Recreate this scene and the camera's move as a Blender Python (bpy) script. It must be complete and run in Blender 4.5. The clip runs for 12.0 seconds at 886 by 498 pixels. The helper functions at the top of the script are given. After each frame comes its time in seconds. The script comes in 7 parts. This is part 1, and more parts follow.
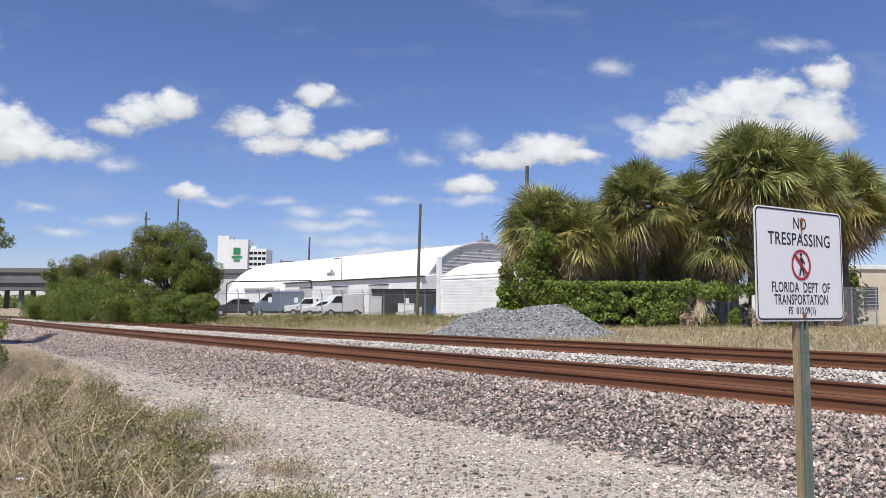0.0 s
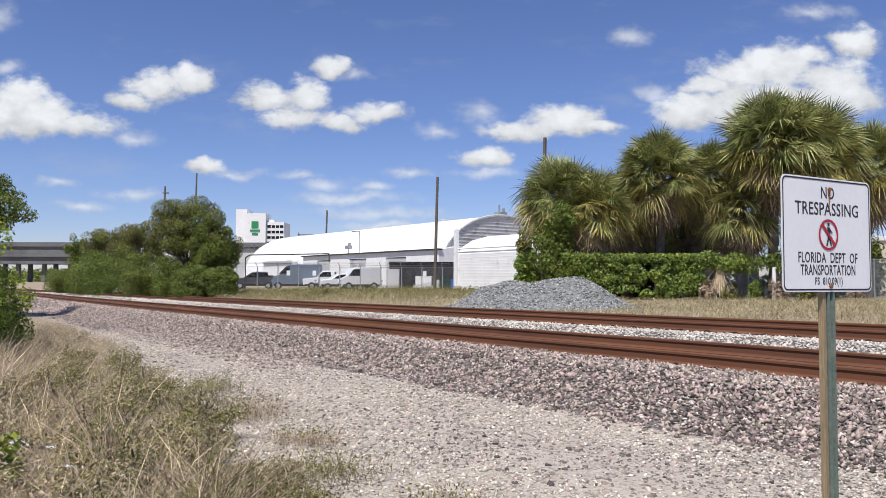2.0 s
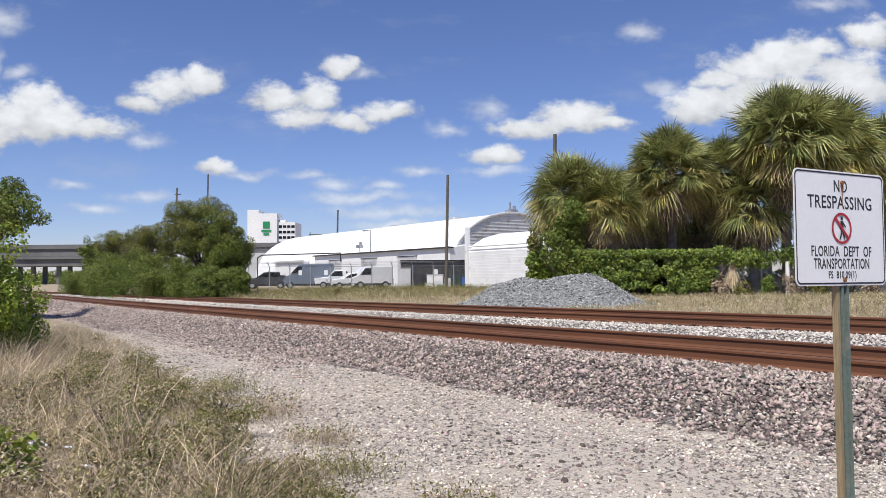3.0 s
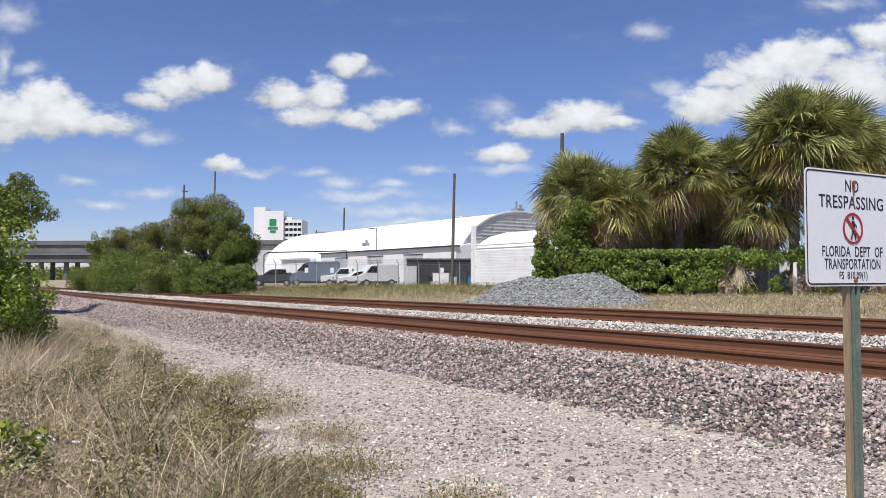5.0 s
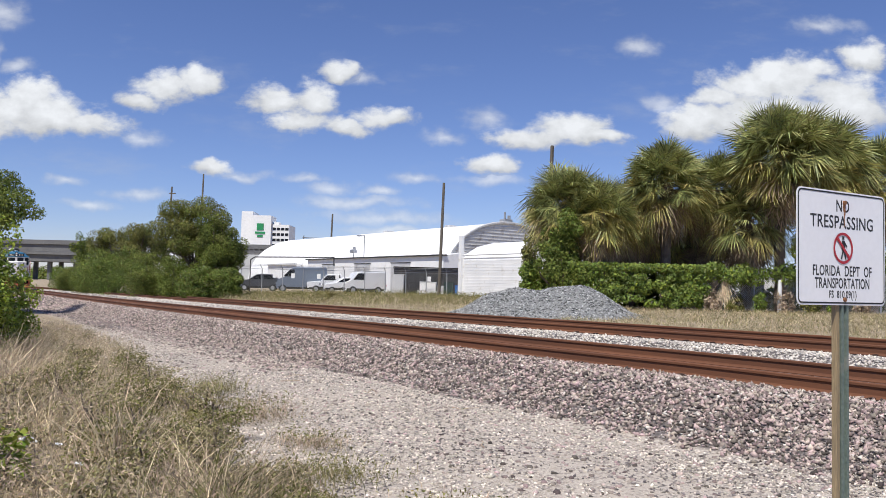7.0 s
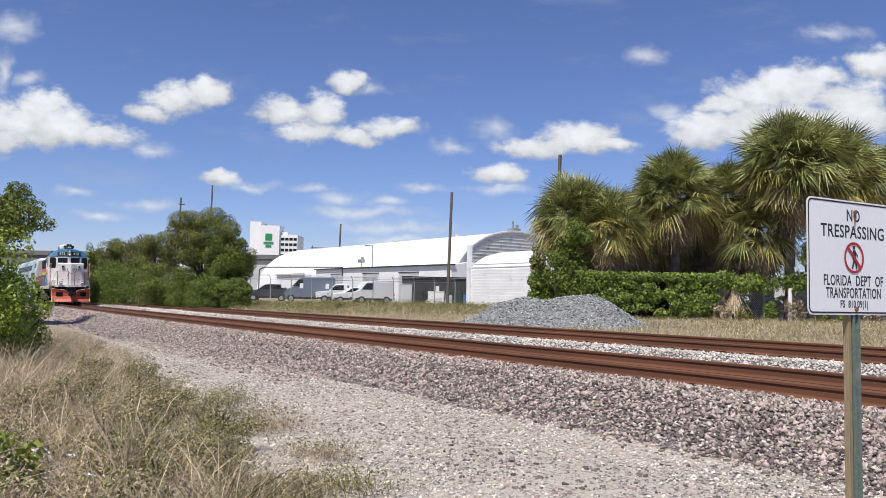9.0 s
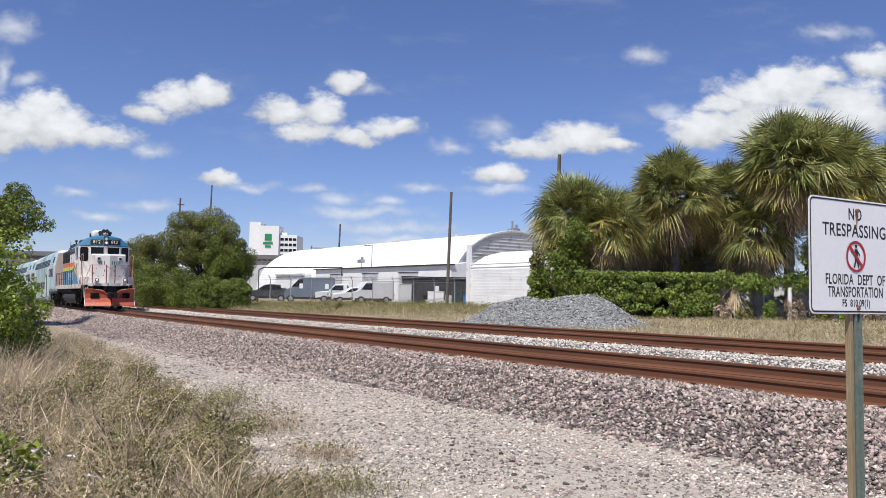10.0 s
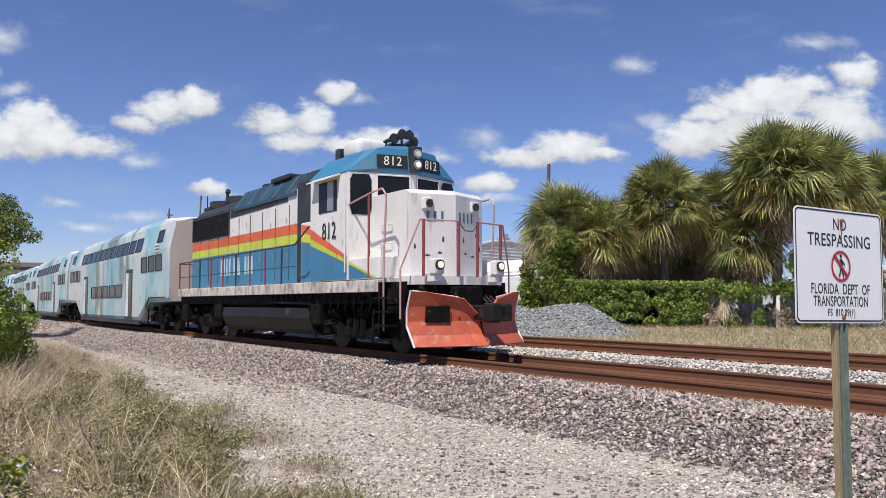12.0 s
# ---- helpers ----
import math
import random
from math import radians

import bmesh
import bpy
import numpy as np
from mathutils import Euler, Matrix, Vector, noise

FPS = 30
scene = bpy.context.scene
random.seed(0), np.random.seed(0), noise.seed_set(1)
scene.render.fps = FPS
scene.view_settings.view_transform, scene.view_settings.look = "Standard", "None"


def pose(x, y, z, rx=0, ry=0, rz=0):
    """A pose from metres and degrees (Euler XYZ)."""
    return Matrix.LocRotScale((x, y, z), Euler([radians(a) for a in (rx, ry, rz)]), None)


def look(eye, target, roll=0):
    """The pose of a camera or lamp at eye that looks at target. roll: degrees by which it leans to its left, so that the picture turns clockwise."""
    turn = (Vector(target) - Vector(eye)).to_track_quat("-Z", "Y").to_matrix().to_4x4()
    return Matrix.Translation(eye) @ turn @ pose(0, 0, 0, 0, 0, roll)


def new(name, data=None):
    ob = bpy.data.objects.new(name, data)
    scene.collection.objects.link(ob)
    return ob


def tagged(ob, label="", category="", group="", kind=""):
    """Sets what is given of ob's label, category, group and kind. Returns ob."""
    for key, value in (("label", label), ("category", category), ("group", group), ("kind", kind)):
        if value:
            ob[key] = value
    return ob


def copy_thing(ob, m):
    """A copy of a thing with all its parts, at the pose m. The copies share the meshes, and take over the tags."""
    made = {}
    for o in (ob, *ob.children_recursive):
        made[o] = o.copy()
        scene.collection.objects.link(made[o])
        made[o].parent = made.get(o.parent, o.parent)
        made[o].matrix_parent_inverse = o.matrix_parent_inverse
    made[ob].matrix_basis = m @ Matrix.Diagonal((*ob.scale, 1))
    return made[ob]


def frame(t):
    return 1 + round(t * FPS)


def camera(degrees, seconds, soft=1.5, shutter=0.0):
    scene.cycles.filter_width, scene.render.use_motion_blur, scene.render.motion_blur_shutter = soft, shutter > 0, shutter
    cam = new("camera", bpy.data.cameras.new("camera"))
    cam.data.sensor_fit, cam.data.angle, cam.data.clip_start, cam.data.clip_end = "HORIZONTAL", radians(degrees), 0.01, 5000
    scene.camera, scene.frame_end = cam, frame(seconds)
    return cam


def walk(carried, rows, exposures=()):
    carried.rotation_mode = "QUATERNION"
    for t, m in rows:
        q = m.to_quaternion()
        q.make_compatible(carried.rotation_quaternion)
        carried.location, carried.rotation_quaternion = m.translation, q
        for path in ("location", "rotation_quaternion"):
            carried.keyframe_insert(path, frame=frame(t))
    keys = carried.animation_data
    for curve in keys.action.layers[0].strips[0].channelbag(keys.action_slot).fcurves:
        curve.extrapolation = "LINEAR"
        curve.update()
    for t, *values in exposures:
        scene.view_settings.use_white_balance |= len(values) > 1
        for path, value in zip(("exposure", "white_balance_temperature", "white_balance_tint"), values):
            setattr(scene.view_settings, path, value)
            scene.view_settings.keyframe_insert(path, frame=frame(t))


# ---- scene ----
cam = camera(62.3, 12.0, soft=0.5)
PATH = [
    (0, (0.047, -0.016, 1.616), (1.287, 1.546, 1.777), 0.3),
    (0.5, (0.05, -0.004, 1.611), (1.29, 1.56, 1.744), 0.4),
    (1, (0.033, 0.023, 1.603), (1.266, 1.594, 1.713), 0.5),
    (1.5, (0.033, 0.022, 1.606), (1.254, 1.603, 1.701), 0.4),
    (2, (0.031, 0.009, 1.607), (1.237, 1.602, 1.694), 0.2),
    (2.5, (0.025, 0.002, 1.603), (1.218, 1.605, 1.686), -0.1),
    (3, (0.018, -0.001, 1.605), (1.2, 1.61, 1.687), -0.4),
    (5, (0.012, 0.013, 1.601), (1.181, 1.634, 1.679), -0.0),
    (5.5, (0.007, 0.006, 1.602), (1.182, 1.623, 1.681), 0.2),
    (6, (0.004, 0.0, 1.606), (1.186, 1.611, 1.691), 0.6),
    (6.5, (-0.003, 0.016, 1.604), (1.188, 1.62, 1.697), 1.0),
    (7, (-0.015, 0.034, 1.602), (1.181, 1.634, 1.705), 1.4),
    (9, (-0.037, 0.026, 1.611), (1.14, 1.638, 1.739), 1.2),
    (9.5, (-0.039, 0.03, 1.61), (1.137, 1.642, 1.738), 1.1),
    (10, (-0.035, 0.04, 1.609), (1.143, 1.651, 1.737), 1.1),
    (10.5, (-0.033, 0.058, 1.612), (1.149, 1.666, 1.741), 1.0),
    (11, (-0.029, 0.06, 1.61), (1.157, 1.665, 1.743), 0.9),
    (11.5, (-0.035, 0.032, 1.618), (1.156, 1.632, 1.759), 0.9),
    (12, (-0.031, 0.029, 1.62), (1.167, 1.623, 1.774), 0.8),
]
walk(cam, [(t, look(eye, aim, lean)) for t, eye, aim, lean in PATH])

# ---- world, sun and sky ----
SUN_TO = Vector((-0.45, -0.23, 0.86)).normalized()
sun = new("sun", bpy.data.lights.new("sun", "SUN"))
sun.data.energy, sun.data.angle, sun.data.color = 4.5, radians(0.53), (1.0, 0.95, 0.87)
sun.matrix_world = look((-40, -10, 60), Vector((-40, -10, 60)) - SUN_TO)
scene.view_settings.exposure = 0.22


def build_world():
    """A clear blue sky with fair-weather cumulus; the clouds lie in a band of directions."""
    world = bpy.data.worlds.new("sky")
    scene.world = world
    world.use_nodes = True
    nt = world.node_tree
    N, L = nt.nodes, nt.links
    N.clear()
    sky = N.new("ShaderNodeTexSky")
    sky.sky_type, sky.sun_disc = "NISHITA", False
    sky.sun_elevation = math.asin(SUN_TO.z)
    sky.sun_rotation = math.atan2(SUN_TO.x, SUN_TO.y)
    sky.air_density, sky.dust_density, sky.ozone_density = 1.0, 0.0, 5.0
    tc = N.new("ShaderNodeTexCoord")

    def m(op, a, b=None, c=None):
        n = N.new("ShaderNodeMath")
        n.operation = op
        for i, v in enumerate((a, b, c)):
            if v is None:
                continue
            if isinstance(v, (int, float)):
                n.inputs[i].default_value = v
            else:
                L.new(v, n.inputs[i])
        return n.outputs[0]

    def dot(vec):
        n = N.new("ShaderNodeVectorMath")
        n.operation = "DOT_PRODUCT"
        L.new(tc.outputs["Generated"], n.inputs[0])
        n.inputs[1].default_value = vec
        return n.outputs["Value"]

    basis = pose(0, 0, 0, 92.29, 0, -36).to_3x3()
    depth = m("MAXIMUM", dot(basis @ Vector((0, 0, -1))), 0.05)
    u = m("DIVIDE", dot(basis @ Vector((1, 0, 0))), depth)
    v = m("DIVIDE", dot(basis @ Vector((0, 1, 0))), depth)
    plane = N.new("ShaderNodeCombineXYZ")
    L.new(u, plane.inputs[0])
    L.new(v, plane.inputs[1])
    # billows: the plane is pushed about by two sizes of noise
    uv = plane
    for scale, push in ((13.0, 0.040), (42.0, 0.016)):
        n = N.new("ShaderNodeTexNoise")
        n.inputs["Scale"].default_value, n.inputs["Detail"].default_value = scale, 3
        L.new(plane.outputs[0], n.inputs["Vector"])
        parts = N.new("ShaderNodeSeparateColor")
        L.new(n.outputs["Color"], parts.inputs[0])
        u = m("ADD", u, m("MULTIPLY", m("SUBTRACT", parts.outputs[0], 0.5), push))
        v = m("ADD", v, m("MULTIPLY", m("SUBTRACT", parts.outputs[1], 0.5), push * 0.8))

    def noise_at(scale, detail, rough, squash=1.6):
        mp = N.new("ShaderNodeMapping")
        mp.inputs["Scale"].default_value = (1, squash, 1)
        L.new(uv.outputs[0], mp.inputs[0])
        n = N.new("ShaderNodeTexNoise")
        n.inputs["Scale"].default_value, n.inputs["Detail"].default_value, n.inputs["Roughness"].default_value = scale, detail, rough
        L.new(mp.outputs[0], n.inputs["Vector"])
        return n.outputs["Fac"]

    puffs = noise_at(16, 6, 0.55)
    wisps = noise_at(5, 5, 0.6, 3.0)
    field, faint, rise, weight = None, None, 0.0, 0.001
    for i, (u0, v0, a, b) in enumerate(BIG_CLOUDS + BANK_CLOUDS + SMALL_CLOUDS):
        du = m("MULTIPLY", m("SUBTRACT", u, u0 / 1000), 1000 / (1.42 * a))
        dv = m("MULTIPLY", m("SUBTRACT", v, v0 / 1000), 1000 / (1.42 * b))
        raw_dv = dv
        # flat undersides: the lower half is squeezed
        dv = m("MAXIMUM", dv, m("MULTIPLY", dv, -1.12))
        d = m("SUBTRACT", 1.0, m("SQRT", m("ADD", m("MULTIPLY", du, du), m("MULTIPLY", dv, dv))))
        if i < len(BIG_CLOUDS + BANK_CLOUDS):
            inside = m("MAXIMUM", d, 0.0)
            rise, weight = m("ADD", m("MULTIPLY", inside, raw_dv), rise), m("ADD", inside, weight)
            field = d if field is None else m("MAXIMUM", field, d)
        else:
            faint = d if faint is None else m("MAXIMUM", faint, d)
    field, faint = m("MAXIMUM", field, -1.2), m("MAXIMUM", faint, -1.2)
    ragged = m("ADD", m("MULTIPLY", m("SUBTRACT", puffs, 0.5), 1.5), m("MULTIPLY", m("SUBTRACT", noise_at(60, 5, 0.6), 0.5), 0.55))
    body = m("ADD", field, ragged)
    veil = m("ADD", faint, ragged)
    haze_low = m("MULTIPLY", m("SUBTRACT", wisps, 0.50), 1.2)
    ramp = N.new("ShaderNodeMapRange")
    ramp.interpolation_type = "SMOOTHSTEP"
    ramp.inputs["From Min"].default_value, ramp.inputs["From Max"].default_value = 0.02, 0.62
    L.new(body, ramp.inputs["Value"])
    pale = N.new("ShaderNodeMapRange")
    pale.interpolation_type = "SMOOTHSTEP"
    pale.inputs["From Min"].default_value, pale.inputs["From Max"].default_value = -0.1, 1.1
    pale.inputs["To Max"].default_value = 0.62
    L.new(veil, pale.inputs["Value"])
    thin = N.new("ShaderNodeMapRange")
    thin.interpolation_type = "SMOOTHSTEP"
    thin.inputs["From Min"].default_value, thin.inputs["From Max"].default_value = 0.02, 0.35
    thin.inputs["To Max"].default_value = 0.22
    L.new(haze_low, thin.inputs["Value"])
    cover = m("MAXIMUM", m("MAXIMUM", ramp.outputs[0], pale.outputs[0]), thin.outputs[0])
    shade = N.new("ShaderNodeMapRange")
    shade.inputs["From Min"].default_value, shade.inputs["From Max"].default_value = -0.1, 1.15
    shade.inputs["To Min"].default_value, shade.inputs["To Max"].default_value = CLOUD_DIM, CLOUD_LIT
    lumps = m("MULTIPLY", m("SUBTRACT", noise_at(30, 4, 0.6, 1.3), 0.5), 1.3)
    L.new(m("ADD", m("ADD", m("MAXIMUM", body, veil), lumps), m("MULTIPLY", m("DIVIDE", rise, weight), 0.85)), shade.inputs["Value"])
    cloud = N.new("ShaderNodeCombineColor")
    for i, k in enumerate((0.925, 0.955, 1.0)):
        L.new(m("MULTIPLY", shade.outputs[0], k), cloud.inputs[i])
    mix = N.new("ShaderNodeMix")
    mix.data_type = "RGBA"
    L.new(cover, mix.inputs["Factor"])
    tint = N.new("ShaderNodeMix")
    tint.data_type, tint.blend_type = "RGBA", "MULTIPLY"
    tint.inputs["Factor"].default_value = 1.0
    tint.inputs["B"].default_value = (1.0, 0.975, 1.25, 1)
    L.new(sky.outputs[0], tint.inputs["A"])
    L.new(tint.outputs["Result"], mix.inputs["A"])
    L.new(cloud.outputs[0], mix.inputs["B"])
    bg = N.new("ShaderNodeBackground")
    bg.inputs["Strength"].default_value = SKY_STRENGTH
    L.new(mix.outputs["Result"], bg.inputs["Color"])
    out = N.new("ShaderNodeOutputWorld")
    L.new(bg.outputs[0], out.inputs["Surface"])


SKY_STRENGTH, CLOUD_DIM, CLOUD_LIT = 0.078, 6.4, 10.3
# clouds: across, up (thousandths of the sky plane), half width, half height
BIG_CLOUDS = [(-582, 185, 66, 35), (-524, 179, 62, 28), (-474, 168, 46, 19), (-318, 233, 26, 20), (-377, 222, 48, 23), (-404, 207, 31, 14), (-167, 210, 32, 26),
              (-223, 210, 40, 17), (-188, 182, 45, 15), (-74, 188, 40, 15), (-122, 176, 39, 12), (186, 181, 48, 20), (132, 166, 54, 14), (228, 168, 39, 9),
              (75, 129, 39, 13), (486, 255, 62, 29), (428, 244, 54, 26), (547, 240, 58, 28), (386, 198, 60, 23), (486, 208, 108, 29), (590, 290, 32, 23),
              (-130, 253, 23, 13), (-309, 113, 28, 10)]
BANK_CLOUDS = [(350, 192, 52, 20), (425, 214, 60, 28), (455, 262, 34, 22), (515, 268, 36, 22), (570, 225, 50, 34), (390, 226, 34, 20), (-560, 206, 40, 22), (-600, 165, 40, 24)]
SMALL_CLOUDS = [(70, 191, 32, 15), (-103, 242, 22, 8), (76, 108, 40, 9), (277, 291, 23, 15), (306, 217, 23, 13), (530, 332, 46, 11), (-261, 106, 45, 7),
                (-497, 88, 23, 7), (-26, 108, 34, 8), (-142, 89, 34, 8), (-76, 86, 31, 6), (-103, 72, 73, 9), (-68, 52, 85, 10), (-400, 77, 40, 9),
                (-574, 245, 19, 10), (-595, 317, 32, 19), (-396, 152, 28, 11), (-470, 58, 32, 6), (9, 162, 28, 10), (-53, 35, 77, 7), (-605, 255, 12, 31),
                (-176, 100, 31, 6)]
build_world()


# ---- mesh helpers ----
def part(name, bm, material, parent=None, label="", smooth=False):
    """Links a bmesh as one mesh object under a thing or a part."""
    me = bpy.data.meshes.new(name)
    bm.normal_update()
    bm.to_mesh(me)
    bm.free()
    if smooth:
        for p in me.polygons:
            p.use_smooth = True
    me.materials.append(material)
    ob = new(name, me)
    ob.parent = parent
    if label:
        ob["label"] = label
    return ob


def raw(name, verts, faces, material, parent=None, label="", smooth=False):
    me = bpy.data.meshes.new(name)
    me.from_pydata([tuple(v) for v in verts], [], [tuple(f) for f in faces])
    if smooth:
        me.polygons.foreach_set("use_smooth", [True] * len(me.polygons))
    me.materials.append(material)
    ob = new(name, me)
    ob.parent = parent
    if label:
        ob["label"] = label
    return ob


def soup(name, verts, size, material, parent=None, label=""):
    """A mesh of many separate faces; verts is (n * size, 3), each run of size corners one face."""
    n = len(verts) // size
    me = bpy.data.meshes.new(name)
    me.vertices.add(len(verts))
    me.vertices.foreach_set("co", np.asarray(verts, dtype=np.float32).ravel())
    me.loops.add(n * size)
    me.loops.foreach_set("vertex_index", np.arange(n * size, dtype=np.int32))
    me.polygons.add(n)
    me.polygons.foreach_set("loop_start", np.arange(0, n * size, size, dtype=np.int32))
    me.update()
    me.materials.append(material)
    ob = new(name, me)
    ob.parent = parent
    if label:
        ob["label"] = label
    return ob


def indexed(name, verts, faces, material, parent=None, label=""):
    """A mesh from arrays of corners and of triangles or quads."""
    verts, faces = np.asarray(verts, dtype=np.float32), np.asarray(faces, dtype=np.int32)
    n, size = faces.shape
    me = bpy.data.meshes.new(name)
    me.vertices.add(len(verts))
    me.vertices.foreach_set("co", verts.ravel())
    me.loops.add(n * size)
    me.loops.foreach_set("vertex_index", faces.ravel())
    me.polygons.add(n)
    me.polygons.foreach_set("loop_start", np.arange(0, n * size, size, dtype=np.int32))
    me.update()
    me.materials.append(material)
    ob = new(name, me)
    ob.parent = parent
    if label:
        ob["label"] = label
    return ob


def box(bm, x0, x1, y0, y1, z0, z1, bevel=0.0):
    r = bmesh.ops.create_cube(bm, size=1)
    vs = r["verts"]
    for v in vs:
        v.co = Vector((x0 + (v.co.x + 0.5) * (x1 - x0), y0 + (v.co.y + 0.5) * (y1 - y0), z0 + (v.co.z + 0.5) * (z1 - z0)))
    if bevel:
        es = list({e for v in vs for e in v.link_edges})
        bmesh.ops.bevel(bm, geom=es, offset=bevel, segments=2, profile=0.5, affect="EDGES")


def tube(bm, p0, p1, r0, r1=None, seg=8):
    p0, p1 = Vector(p0), Vector(p1)
    d = p1 - p0
    m4 = Matrix.Translation((p0 + p1) / 2) @ d.to_track_quat("Z", "Y").to_matrix().to_4x4()
    bmesh.ops.create_cone(bm, cap_ends=True, segments=seg, radius1=r0, radius2=r0 if r1 is None else r1, depth=d.length, matrix=m4)


def pipe(bm, pts, r, seg=6):
    for a, b in zip(pts, pts[1:]):
        tube(bm, a, b, r, seg=seg)


def prism(bm, poly, axis, a, b):
    """Extrudes a polygon of pairs along an axis from a to b. Pairs: y,z for x; x,z for y; x,y for z."""
    def at(p, w):
        return {"x": (w, p[0], p[1]), "y": (p[0], w, p[1]), "z": (p[0], p[1], w)}[axis]
    lo = [bm.verts.new(at(p, a)) for p in poly]
    hi = [bm.verts.new(at(p, b)) for p in poly]
    n = len(poly)
    fs = [bm.faces.new(lo), bm.faces.new(hi[::-1])]
    for i in range(n):
        fs.append(bm.faces.new((lo[i], hi[i], hi[(i + 1) % n], lo[(i + 1) % n])))
    bmesh.ops.recalc_face_normals(bm, faces=fs)


def thing(name, x, y, z, turn=0.0, label="", category="", group="", kind=""):
    ob = new(name)
    ob.matrix_basis = pose(x, y, z, 0, 0, turn)
    ob.empty_display_size = 0.2
    return tagged(ob, label, category, group, kind)


def letters(body, size, name, material, parent, m4, label="", thick=0.004, squeeze=1.0, bold=0.0, width=0.0):
    cu = bpy.data.curves.new("letters", "FONT")
    cu.body, cu.size, cu.align_x, cu.align_y, cu.extrude = body, size, "CENTER", "CENTER", thick
    cu.resolution_u = 3
    cu.offset = bold
    cu.space_character = 1.06
    tmp = bpy.data.objects.new("tmp", cu)
    scene.collection.objects.link(tmp)
    me = bpy.data.meshes.new_from_object(tmp.evaluated_get(bpy.context.evaluated_depsgraph_get()))
    bpy.data.objects.remove(tmp)
    if width:
        xs = [v.co.x for v in me.vertices]
        squeeze = width / (max(xs) - min(xs))
    me.transform(m4 @ Matrix.Diagonal((squeeze, 1, 1, 1)))
    # each letter becomes a piece of its own
    bm = bmesh.new()
    bm.from_mesh(me)
    bpy.data.meshes.remove(me)
    bmesh.ops.remove_doubles(bm, verts=bm.verts, dist=1e-5)
    left = set(bm.faces)
    while left:
        stack, island = [left.pop()], []
        while stack:
            f = stack.pop()
            island.append(f)
            for e in f.edges:
                for g in e.link_faces:
                    if g in left:
                        left.discard(g)
                        stack.append(g)
        piece, seen = bmesh.new(), {}
        for f in island:
            for v in f.verts:
                if v not in seen:
                    seen[v] = piece.verts.new(v.co)
            try:
                piece.faces.new([seen[v] for v in f.verts])
            except ValueError:
                pass
        part(name, piece, material, parent, label)
    bm.free()


